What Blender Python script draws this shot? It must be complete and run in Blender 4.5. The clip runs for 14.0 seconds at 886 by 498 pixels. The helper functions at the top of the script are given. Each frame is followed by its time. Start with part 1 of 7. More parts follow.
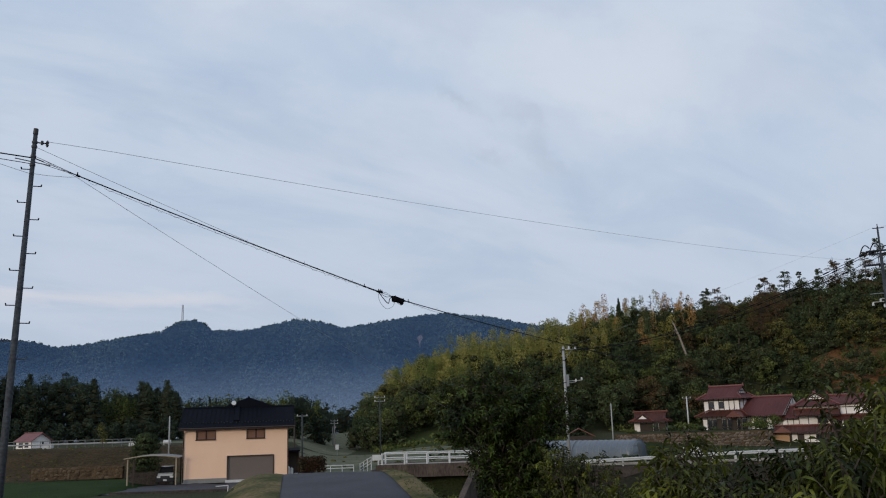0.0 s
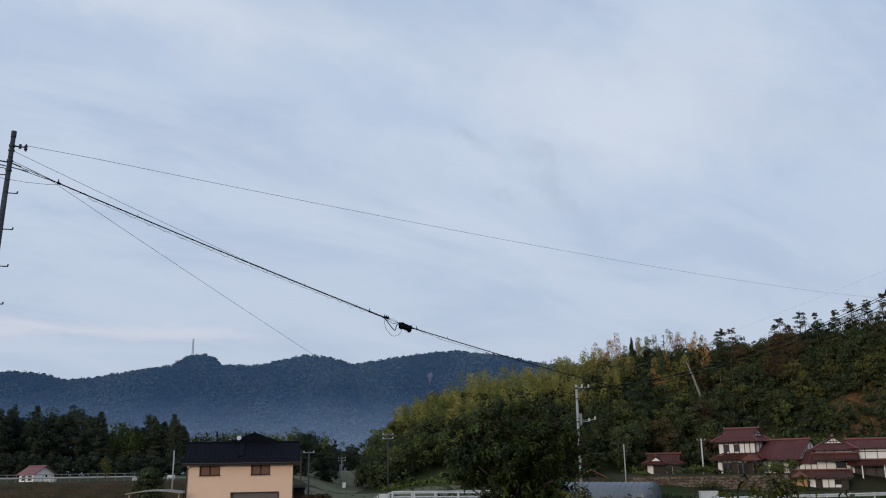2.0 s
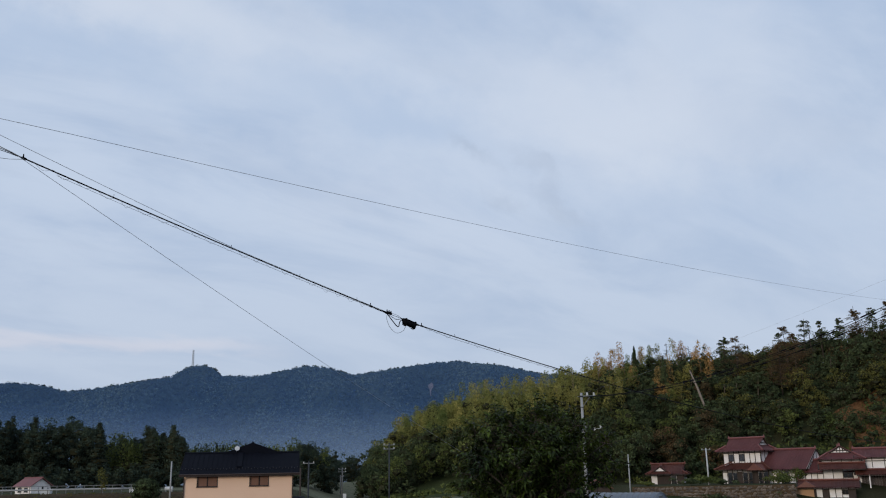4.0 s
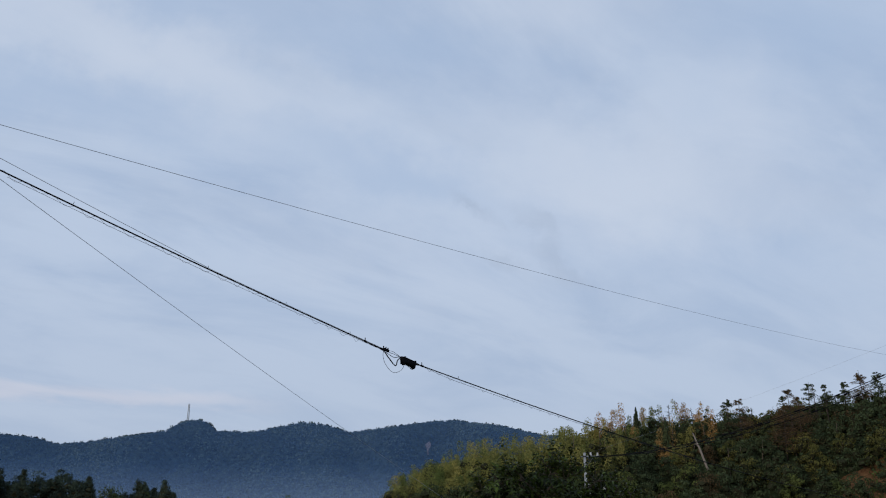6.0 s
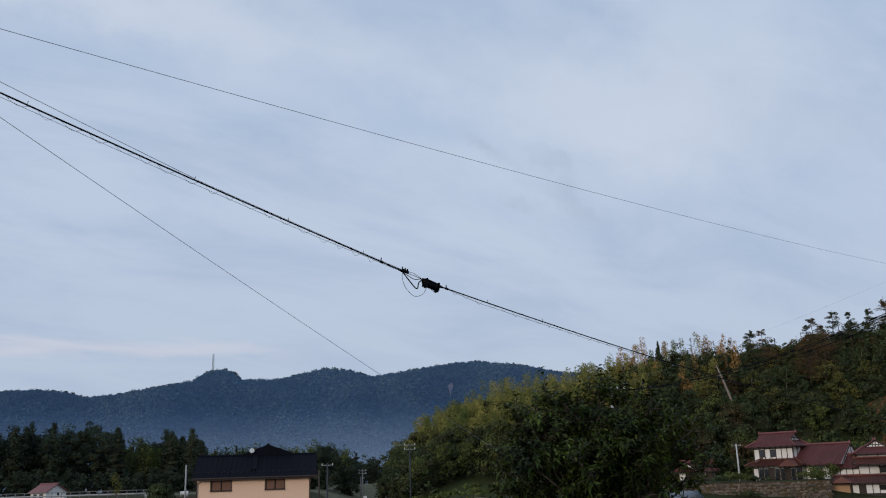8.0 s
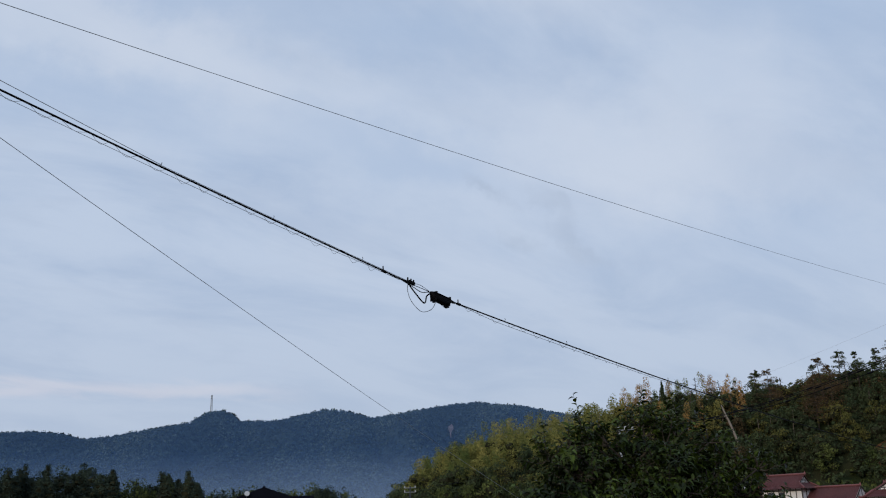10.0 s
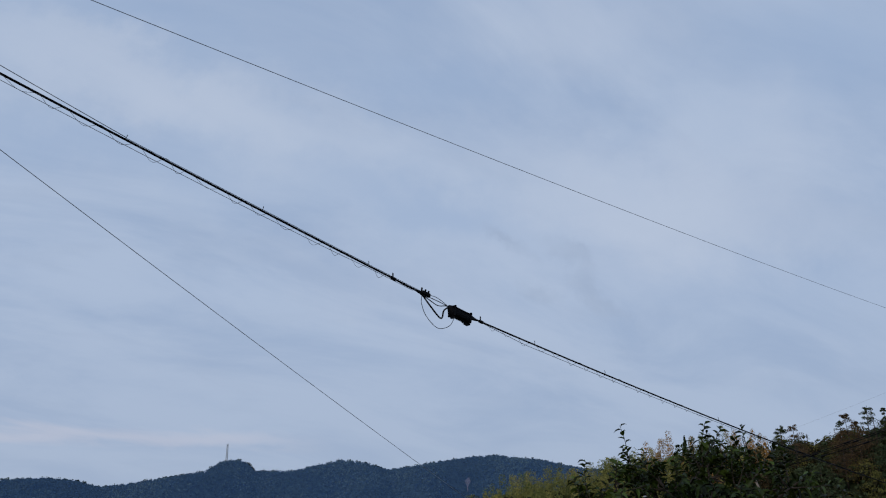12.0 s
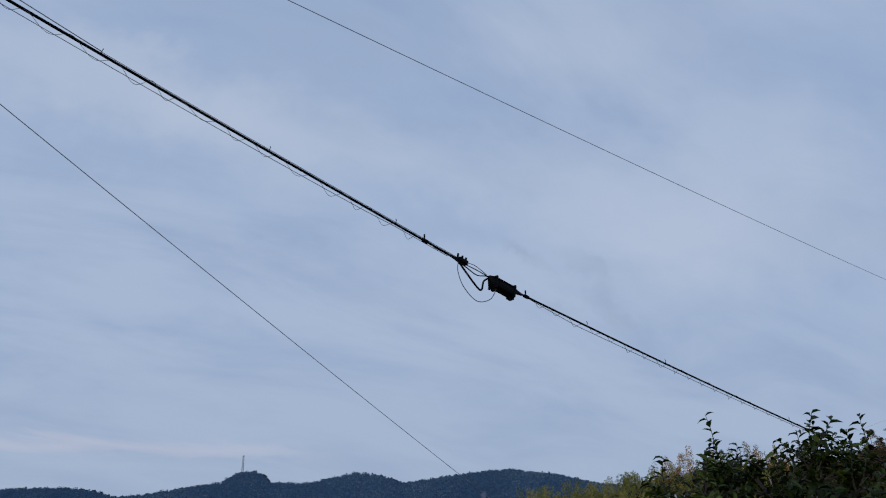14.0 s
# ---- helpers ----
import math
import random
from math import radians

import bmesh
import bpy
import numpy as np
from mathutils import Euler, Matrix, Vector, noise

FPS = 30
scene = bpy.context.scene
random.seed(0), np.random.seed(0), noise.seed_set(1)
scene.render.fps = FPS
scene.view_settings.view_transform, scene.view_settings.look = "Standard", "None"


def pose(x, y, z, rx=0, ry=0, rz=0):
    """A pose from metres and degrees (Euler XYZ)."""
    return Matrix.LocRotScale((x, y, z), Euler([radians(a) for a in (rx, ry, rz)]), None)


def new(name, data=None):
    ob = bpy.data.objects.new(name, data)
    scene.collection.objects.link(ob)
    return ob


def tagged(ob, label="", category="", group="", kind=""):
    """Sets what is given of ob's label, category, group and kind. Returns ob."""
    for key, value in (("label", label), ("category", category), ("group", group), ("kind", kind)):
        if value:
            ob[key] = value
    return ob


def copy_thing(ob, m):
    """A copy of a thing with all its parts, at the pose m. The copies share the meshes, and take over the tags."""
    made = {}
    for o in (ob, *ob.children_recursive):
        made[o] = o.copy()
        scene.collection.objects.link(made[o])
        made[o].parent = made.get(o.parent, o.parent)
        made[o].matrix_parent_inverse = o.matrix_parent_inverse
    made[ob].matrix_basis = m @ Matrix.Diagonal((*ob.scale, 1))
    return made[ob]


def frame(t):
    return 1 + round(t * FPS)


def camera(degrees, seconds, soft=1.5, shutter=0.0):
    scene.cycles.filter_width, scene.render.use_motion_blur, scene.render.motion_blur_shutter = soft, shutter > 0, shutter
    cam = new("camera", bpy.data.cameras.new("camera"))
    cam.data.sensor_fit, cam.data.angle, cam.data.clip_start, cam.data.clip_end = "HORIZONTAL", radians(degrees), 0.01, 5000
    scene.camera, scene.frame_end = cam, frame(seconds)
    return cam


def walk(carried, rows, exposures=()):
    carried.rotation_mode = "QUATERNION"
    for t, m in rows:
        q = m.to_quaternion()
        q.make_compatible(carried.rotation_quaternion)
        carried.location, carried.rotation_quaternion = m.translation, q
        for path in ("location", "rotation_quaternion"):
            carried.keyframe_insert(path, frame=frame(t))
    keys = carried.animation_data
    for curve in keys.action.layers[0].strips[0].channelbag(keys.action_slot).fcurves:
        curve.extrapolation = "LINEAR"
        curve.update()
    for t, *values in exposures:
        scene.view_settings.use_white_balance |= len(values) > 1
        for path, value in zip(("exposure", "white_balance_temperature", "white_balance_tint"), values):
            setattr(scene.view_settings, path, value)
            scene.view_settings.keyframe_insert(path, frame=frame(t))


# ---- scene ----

# ---------------------------------------------------------------- camera
# seconds, x, y, z, tilt, roll, heading
PATH = [
    (0, 0.00, -0.00, 1.55, 101.38, 1.78, -0.00),
    (0.5, -0.00, 0.31, 1.54, 101.47, 1.69, 0.07),
    (1, 0.00, 0.66, 1.54, 102.05, 2.25, 0.19),
    (1.5, 0.04, 1.06, 1.54, 103.37, 1.40, 0.03),
    (2, 0.00, 1.45, 1.53, 103.82, 0.92, 0.58),
    (2.5, -0.04, 1.85, 1.51, 103.89, 0.94, 0.57),
    (5, -0.20, 3.92, 1.48, 106.61, 1.09, 0.70),
    (5.5, -0.21, 4.41, 1.48, 108.29, -0.12, 0.31),
    (6, -0.25, 4.94, 1.46, 108.23, 0.06, 0.38),
    (6.5, -0.27, 5.46, 1.46, 108.03, 1.10, 1.17),
    (7, -0.31, 5.97, 1.46, 106.83, 0.65, 1.46),
    (7.5, -0.36, 6.48, 1.47, 105.25, 1.11, 1.80),
    (8, -0.41, 6.98, 1.50, 104.56, 1.81, 1.98),
    (8.5, -0.48, 7.48, 1.53, 105.18, 1.57, 1.99),
    (11, -0.69, 9.95, 1.58, 107.69, 1.96, 1.98),
    (11.5, -0.70, 10.40, 1.59, 108.27, 1.71, 2.07),
    (12, -0.72, 10.86, 1.59, 110.49, 0.82, 2.96),
    (12.5, -0.78, 11.28, 1.60, 111.26, 0.72, 3.12),
    (13, -0.85, 11.71, 1.60, 112.16, 0.30, 3.10),
    (13.5, -0.96, 12.12, 1.62, 111.39, 0.20, 3.40),
    (14, -1.04, 12.54, 1.65, 111.33, 0.18, 3.88),
]
cam = camera(53.48, 14.0, soft=1.1)
walk(cam, [(t, pose(*row)) for t, *row in PATH],
     exposures=[(0.0, 0.37, 6980, 8), (2.5, 0.36, 6780, 8), (5.0, 0.34, 6600, 8), (5.5, 0.22, 6500, 8), (6.5, 0.25, 6600, 8), (7.0, 0.26, 6650, 8),
                (8.0, 0.27, 6680, 8), (8.5, 0.29, 6660, 8), (11.0, 0.25, 6600, 8), (11.5, 0.13, 6420, 8),
                (12.4, -0.04, 6150, 9), (13.0, -0.07, 5980, 9), (14.0, -0.05, 6150, 9)])

# ---------------------------------------------------------------- sky and light
world = bpy.data.worlds.new("sky")
scene.world = world
world.use_nodes = True
wn, wl = world.node_tree.nodes, world.node_tree.links
wn.clear()


def wnode(kind, **values):
    n = wn.new(kind)
    for key, v in values.items():
        n.inputs[key].default_value = v
    return n


SUN_ELEVATION, SUN_ROTATION = radians(9), radians(215)
sky_tex = wn.new("ShaderNodeTexSky")
sky_tex.sky_type = "NISHITA"
sky_tex.sun_disc = False
sky_tex.sun_elevation, sky_tex.sun_rotation = SUN_ELEVATION, SUN_ROTATION
coord = wn.new("ShaderNodeTexCoord")
split = wn.new("ShaderNodeSeparateXYZ")
wl.new(coord.outputs["Generated"], split.inputs[0])
lift = wn.new("ShaderNodeMath")
lift.operation = "MAXIMUM"
lift.inputs[1].default_value = 0.0
wl.new(split.outputs["Z"], lift.inputs[0])
lift2 = wn.new("ShaderNodeMath")
lift2.operation = "ADD"
lift2.inputs[1].default_value = 0.22
wl.new(lift.outputs[0], lift2.inputs[0])
flat = wn.new("ShaderNodeVectorMath")
flat.operation = "DIVIDE"
wl.new(coord.outputs["Generated"], flat.inputs[0])
both = wn.new("ShaderNodeCombineXYZ")
for k in range(3):
    wl.new(lift2.outputs[0], both.inputs[k])
wl.new(both.outputs[0], flat.inputs[1])
turn = wn.new("ShaderNodeMapping")
turn.inputs["Rotation"].default_value = (0, 0, radians(-38))
wl.new(flat.outputs[0], turn.inputs[0])
draw = wn.new("ShaderNodeMapping")
draw.inputs["Scale"].default_value = (0.95, 1.9, 0.0)
draw.inputs["Location"].default_value = (1.35, 0.75, 0)
wl.new(turn.outputs[0], draw.inputs[0])
clouds = wnode("ShaderNodeTexNoise", Scale=1.5, Detail=9.0, Roughness=0.58, Distortion=0.45)
wl.new(draw.outputs[0], clouds.inputs["Vector"])
ramp = wn.new("ShaderNodeValToRGB")
ramp.color_ramp.interpolation = "EASE"
ramp.color_ramp.elements[0].position, ramp.color_ramp.elements[0].color = 0.30, (0.365, 0.465, 0.655, 1)
ramp.color_ramp.elements[1].position, ramp.color_ramp.elements[1].color = 0.62, (0.48, 0.568, 0.735, 1)
wl.new(clouds.outputs["Fac"], ramp.inputs["Fac"])
# ragged grey wisps under the deck
wisp = wnode("ShaderNodeTexNoise", Scale=3.4, Detail=7.0, Roughness=0.55, Distortion=0.6)
wl.new(draw.outputs[0], wisp.inputs["Vector"])
thin_out = wn.new("ShaderNodeMapRange")
thin_out.inputs["From Min"].default_value, thin_out.inputs["From Max"].default_value = 0.54, 0.74
thin_out.inputs["To Min"].default_value, thin_out.inputs["To Max"].default_value = 0.0, 0.22
wl.new(wisp.outputs["Fac"], thin_out.inputs["Value"])
grey = wn.new("ShaderNodeMixRGB")
grey.inputs["Color2"].default_value = (0.375, 0.455, 0.61, 1)
wl.new(thin_out.outputs[0], grey.inputs["Fac"])
wl.new(ramp.outputs["Color"], grey.inputs["Color1"])
# the paler air low over the mountains
band = wn.new("ShaderNodeMapRange")
band.inputs["From Min"].default_value, band.inputs["From Max"].default_value = 0.07, 0.30
band.inputs["To Min"].default_value, band.inputs["To Max"].default_value = 0.7, 0.0
wl.new(split.outputs["Z"], band.inputs["Value"])
warm = wn.new("ShaderNodeMixRGB")
warm.inputs["Color2"].default_value = (0.435, 0.51, 0.66, 1)
wl.new(band.outputs["Result"], warm.inputs["Fac"])
# the larger banks, gaps and shreds of the cloud deck to the north, by slope east and slope up
ahead = wn.new("ShaderNodeMath")
ahead.operation = "MAXIMUM"
ahead.inputs[1].default_value = 0.05
wl.new(split.outputs["Y"], ahead.inputs[0])
slope = wn.new("ShaderNodeCombineXYZ")
for axis_name in ("X", "Z"):
    part_of = wn.new("ShaderNodeMath")
    part_of.operation = "DIVIDE"
    wl.new(split.outputs[axis_name], part_of.inputs[0]), wl.new(ahead.outputs[0], part_of.inputs[1])
    wl.new(part_of.outputs[0], slope.inputs[0 if axis_name == "X" else 1])
fray = wnode("ShaderNodeTexNoise", Scale=7.0, Detail=6.0, Roughness=0.6)
wl.new(slope.outputs[0], fray.inputs["Vector"])
fray_mid = wn.new("ShaderNodeVectorMath")
fray_mid.operation = "SUBTRACT"
fray_mid.inputs[1].default_value = (0.5, 0.5, 0.5)
wl.new(fray.outputs["Color"], fray_mid.inputs[0])
frayed = wn.new("ShaderNodeVectorMath")
frayed.operation = "MULTIPLY_ADD"
frayed.inputs[1].default_value = (0.20, 0.20, 0.0)
wl.new(fray_mid.outputs[0], frayed.inputs[0]), wl.new(slope.outputs[0], frayed.inputs[2])
PALE, BLUE, SHRED = (0.585, 0.645, 0.775, 1), (0.345, 0.46, 0.67, 1), (0.36, 0.43, 0.57, 1)
sky_so_far = grey
for u, w, long, high, angle, tone, amount in (
        (-0.40, 0.615, 0.42, 0.085, -21, PALE, 0.55), (0.24, 0.410, 0.34, 0.13, -6, PALE, 0.60), (0.37, 0.550, 0.11, 0.10, 30, PALE, 0.40),
        (0.12, 0.690, 0.22, 0.09, -12, PALE, 0.40), (-0.12, 0.330, 0.30, 0.06, -22, PALE, 0.25), (-0.46, 0.715, 0.26, 0.055, -22, BLUE, 0.45),
        (-0.06, 0.445, 0.22, 0.055, -20, BLUE, 0.50), (0.50, 0.640, 0.22, 0.12, 10, BLUE, 0.45), (-0.50, 0.545, 0.32, 0.055, -18, BLUE, 0.40),
        (0.35, 0.300, 0.30, 0.06, -15, BLUE, 0.25), (-0.08, 0.60, 0.16, 0.05, -22, BLUE, 0.35),
        (0.030, 0.394, 0.045, 0.016, -35, SHRED, 0.42), (0.105, 0.365, 0.045, 0.018, -50, SHRED, 0.34), (0.132, 0.315, 0.05, 0.018, -35, SHRED, 0.36), (0.062, 0.326, 0.035, 0.018, -30, SHRED, 0.3)):
    place = wn.new("ShaderNodeMapping")
    place.vector_type = "TEXTURE"
    place.inputs["Location"].default_value = (u, w, 0)
    place.inputs["Rotation"].default_value = (0, 0, radians(angle))
    place.inputs["Scale"].default_value = (long, high, 1)
    wl.new(frayed.outputs[0], place.inputs[0])
    away = wn.new("ShaderNodeVectorMath")
    away.operation = "LENGTH"
    wl.new(place.outputs[0], away.inputs[0])
    fade = wn.new("ShaderNodeMapRange")
    fade.interpolation_type = "SMOOTHSTEP"
    fade.inputs["From Min"].default_value, fade.inputs["From Max"].default_value = 0.0, 1.25
    fade.inputs["To Min"].default_value, fade.inputs["To Max"].default_value = amount, 0.0
    wl.new(away.outputs["Value"], fade.inputs["Value"])
    laid = wn.new("ShaderNodeMixRGB")
    laid.inputs["Color2"].default_value = tone
    wl.new(fade.outputs[0], laid.inputs["Fac"]), wl.new(sky_so_far.outputs["Color"], laid.inputs["Color1"])
    sky_so_far = laid
wl.new(sky_so_far.outputs["Color"], warm.inputs["Color1"])
# one long pinkish cloud bar in the north-west
bar = wn.new("ShaderNodeMath")
bar.operation = "MULTIPLY_ADD"
bar.inputs[1].default_value, bar.inputs[2].default_value = 0.035, -0.1595
wl.new(wisp.outputs["Fac"], bar.inputs[0])
off_bar = wn.new("ShaderNodeMath")
wl.new(split.outputs["Z"], off_bar.inputs[0]), wl.new(bar.outputs[0], off_bar.inputs[1])
size = wn.new("ShaderNodeMath")
size.operation = "ABSOLUTE"
wl.new(off_bar.outputs[0], size.inputs[0])
soft_bar = wn.new("ShaderNodeMapRange")
soft_bar.interpolation_type = "SMOOTHSTEP"
soft_bar.inputs["From Min"].default_value, soft_bar.inputs["From Max"].default_value = 0.0, 0.012
soft_bar.inputs["To Min"].default_value, soft_bar.inputs["To Max"].default_value = 0.55, 0.0
wl.new(size.outputs[0], soft_bar.inputs["Value"])
west = wn.new("ShaderNodeMapRange")
west.interpolation_type = "SMOOTHSTEP"
west.inputs["From Min"].default_value, west.inputs["From Max"].default_value = -0.15, -0.30
wl.new(split.outputs["X"], west.inputs["Value"])
bar_mix = wn.new("ShaderNodeMath")
bar_mix.operation = "MULTIPLY"
wl.new(soft_bar.outputs[0], bar_mix.inputs[0]), wl.new(west.outputs[0], bar_mix.inputs[1])
barred = wn.new("ShaderNodeMixRGB")
barred.inputs["Color2"].default_value = (0.60, 0.61, 0.715, 1)
wl.new(bar_mix.outputs[0], barred.inputs["Fac"])
wl.new(warm.outputs["Color"], barred.inputs["Color1"])
bg_sky = wnode("ShaderNodeBackground", Strength=0.05)
bg_cloud = wnode("ShaderNodeBackground", Strength=0.912)
wl.new(sky_tex.outputs["Color"], bg_sky.inputs["Color"])
wl.new(barred.outputs["Color"], bg_cloud.inputs["Color"])
deck = wnode("ShaderNodeMixShader", Fac=0.93)
wl.new(bg_sky.outputs[0], deck.inputs[1])
wl.new(bg_cloud.outputs[0], deck.inputs[2])
wout = wn.new("ShaderNodeOutputWorld")
wl.new(deck.outputs[0], wout.inputs["Surface"])

sun = new("sun", bpy.data.lights.new("sun", "SUN"))
sun.data.energy, sun.data.angle, sun.data.color = 0.9, radians(14), (1.0, 0.9, 0.78)
sun.rotation_euler = (radians(81), 0, -SUN_ROTATION + radians(180))


# ---------------------------------------------------------------- materials
def material(name, base, rough=0.8, var=0.25, scale=2.0, fine=18.0, bump=0.25, metal=0.0, second=None, spread=0.5,
             island=0.0, thin=0.0, coat=0.0, stretch=(1, 1, 1), depth=0.02, obj=0.0, gloss=0.5, crowns=False):
    """A surface with wear at two scales: base colour, a second tone in patches, fine grain and relief."""
    m = bpy.data.materials.new(name)
    m.use_nodes = True
    n, l = m.node_tree.nodes, m.node_tree.links
    b = n["Principled BSDF"]
    b.inputs["Roughness"].default_value, b.inputs["Metallic"].default_value = rough, metal
    b.inputs["Specular IOR Level"].default_value = gloss
    tc = n.new("ShaderNodeTexCoord")
    mp = n.new("ShaderNodeMapping")
    mp.inputs["Scale"].default_value = stretch
    l.new(tc.outputs["Object"], mp.inputs[0])
    big, small = n.new("ShaderNodeTexNoise"), n.new("ShaderNodeTexNoise")
    big.inputs["Scale"].default_value, big.inputs["Detail"].default_value = scale, 5
    small.inputs["Scale"].default_value, small.inputs["Detail"].default_value = fine, 3
    l.new(mp.outputs[0], big.inputs["Vector"]), l.new(mp.outputs[0], small.inputs["Vector"])
    two = second or tuple(c * (1 - var) for c in base)
    mix = n.new("ShaderNodeMixRGB")
    mix.inputs["Color1"].default_value, mix.inputs["Color2"].default_value = (*base, 1), (*two, 1)
    mr = n.new("ShaderNodeMapRange")
    mr.inputs["From Min"].default_value, mr.inputs["From Max"].default_value = 0.5 - spread / 2, 0.5 + spread / 2
    l.new(big.outputs["Fac"], mr.inputs["Value"])
    if crowns:  # every tree has its own green
        own = n.new("ShaderNodeAttribute")
        own.attribute_name = "tint"
        share = n.new("ShaderNodeMixRGB")
        share.inputs["Fac"].default_value = 0.35
        l.new(own.outputs["Fac"], share.inputs["Color1"]), l.new(mr.outputs[0], share.inputs["Color2"])
        l.new(share.outputs[0], mix.inputs["Fac"])
    else:
        l.new(mr.outputs[0], mix.inputs["Fac"])
    hs = n.new("ShaderNodeHueSaturation")
    gr = n.new("ShaderNodeMapRange")
    gr.inputs["From Min"].default_value, gr.inputs["From Max"].default_value = 0.3, 0.7
    gr.inputs["To Min"].default_value, gr.inputs["To Max"].default_value = 1 - var, 1 + var
    l.new(small.outputs["Fac"], gr.inputs["Value"])
    value = gr.outputs[0]
    if island or obj:
        if island:
            src = n.new("ShaderNodeNewGeometry").outputs["Random Per Island"]
        else:
            src = n.new("ShaderNodeObjectInfo").outputs["Random"]
        amount = island or obj
        ir = n.new("ShaderNodeMapRange")
        ir.inputs["To Min"].default_value, ir.inputs["To Max"].default_value = 1 - amount, 1 + amount
        l.new(src, ir.inputs["Value"])
        mul = n.new("ShaderNodeMath")
        mul.operation = "MULTIPLY"
        l.new(value, mul.inputs[0]), l.new(ir.outputs[0], mul.inputs[1])
        value = mul.outputs[0]
    l.new(value, hs.inputs["Value"]), l.new(mix.outputs[0], hs.inputs["Color"])
    l.new(hs.outputs[0], b.inputs["Base Color"])
    if bump:
        bp = n.new("ShaderNodeBump")
        bp.inputs["Strength"].default_value, bp.inputs["Distance"].default_value = bump, depth
        l.new(small.outputs["Fac"], bp.inputs["Height"]), l.new(bp.outputs[0], b.inputs["Normal"])
    if coat:
        b.inputs["Coat Weight"].default_value = coat
    if thin:
        tr = n.new("ShaderNodeBsdfTranslucent")
        l.new(hs.outputs[0], tr.inputs["Color"])
        ms = n.new("ShaderNodeMixShader")
        ms.inputs[0].default_value = thin
        l.new(b.outputs[0], ms.inputs[1]), l.new(tr.outputs[0], ms.inputs[2])
        l.new(ms.outputs[0], n["Material Output"].inputs["Surface"])
    return m


ASPHALT = material("asphalt", (0.064, 0.065, 0.076), 0.9, 0.35, 0.6, 60, 0.4, second=(0.038, 0.038, 0.044), gloss=0.3)
GRASS = material("meadow", (0.026, 0.040, 0.015), 0.95, 0.35, 0.12, 6, 0.6, second=(0.045, 0.038, 0.020), depth=0.1, gloss=0.1)
CONCRETE = material("weathered_concrete", (0.30, 0.28, 0.25), 0.9, 0.2, 0.8, 14, 0.3, second=(0.17, 0.14, 0.11))
DARK_CONCRETE = material("damp_concrete", (0.075, 0.060, 0.052), 0.9, 0.35, 0.6, 5, 0.4, second=(0.035, 0.029, 0.026), gloss=0.2)
STAINED = material("rain_stained_concrete", (0.11, 0.082, 0.068), 0.9, 0.35, 0.7, 7, 0.3, second=(0.05, 0.038, 0.032), stretch=(1.6, 1, 0.4), gloss=0.2)
STONE = material("field_stone", (0.19, 0.145, 0.11), 0.9, 0.3, 0.9, 12, 0.5, second=(0.085, 0.066, 0.052), obj=0.4)
POLE = material("weathered_pole_concrete", (0.20, 0.20, 0.20), 0.8, 0.2, 1.5, 25, 0.2, second=(0.12, 0.12, 0.125))
POLE_PALE = material("pale_pole_concrete", (0.34, 0.345, 0.35), 0.8, 0.15, 1.5, 25, 0.2)
POLE_DARK = material("dark_steel_pole", (0.062, 0.070, 0.082), 0.75, 0.5, 2.5, 22, 0.15, second=(0.028, 0.031, 0.037), gloss=0.25)
CABLE = material("black_cable_sheath", (0.004, 0.004, 0.006), 0.7, 0.2, 3, 30, 0.0, gloss=0.12)
WIRE = material("grey_wire", (0.055, 0.057, 0.06), 0.6, 0.2, 3, 30, 0.0)
PALE_WIRE = material("zinc_wire", (0.33, 0.345, 0.37), 0.6, 0.15, 3, 30, 0.0)
BLACK_FITTING = material("black_porcelain_and_iron", (0.014, 0.014, 0.017), 0.5, 0.2, 4, 30, 0.0)
STEEL = material("galvanised_steel", (0.28, 0.29, 0.30), 0.5, 0.2, 4, 30, 0.1, metal=0.6)
DARK_STEEL = material("dark_steel", (0.05, 0.05, 0.055), 0.5, 0.2, 4, 30, 0.1, metal=0.5)
WHITE_PAINT = material("white_paint", (0.58, 0.59, 0.60), 0.6, 0.12, 2, 20, 0.1, second=(0.44, 0.44, 0.43))
PLASTER = material("peach_plaster", (0.87, 0.585, 0.415), 0.9, 0.05, 0.5, 30, 0.25, second=(0.82, 0.54, 0.38))
ROOF_METAL = material("dark_blue_roof_metal", (0.0045, 0.0055, 0.010), 0.8, 0.2, 0.4, 8, 0.05, second=(0.007, 0.008, 0.013), gloss=0.06)
BROWN_TRIM = material("dark_brown_trim", (0.034, 0.018, 0.014), 0.55, 0.15, 3, 20, 0.1)
SHUTTER = material("taupe_shutter", (0.145, 0.115, 0.10), 0.55, 0.06, 0.6, 12, 0.1)
BLIND = material("brown_blind", (0.20, 0.095, 0.06), 0.7, 0.1, 1.5, 12, 0.1)
GLASS = material("dark_glass", (0.02, 0.022, 0.025), 0.08, 0.1, 2, 10, 0.0, coat=0.5)
BLACK_PAINT = material("black_paint", (0.012, 0.012, 0.014), 0.3, 0.1, 2, 20, 0.0, coat=0.6)
RUBBER = material("rubber", (0.02, 0.02, 0.02), 0.9, 0.1, 3, 20, 0.1)
RED_TILE = material("red_roof_tile", (0.215, 0.070, 0.066), 0.6, 0.2, 0.25, 6, 0.3, second=(0.150, 0.048, 0.046))
RUST_TILE = material("rust_red_roof_tile", (0.16, 0.045, 0.026), 0.6, 0.25, 0.3, 6, 0.3, second=(0.10, 0.03, 0.022))
LIME = material("white_lime_plaster", (0.92, 0.875, 0.86), 0.9, 0.08, 0.6, 12, 0.2, second=(0.76, 0.71, 0.66))
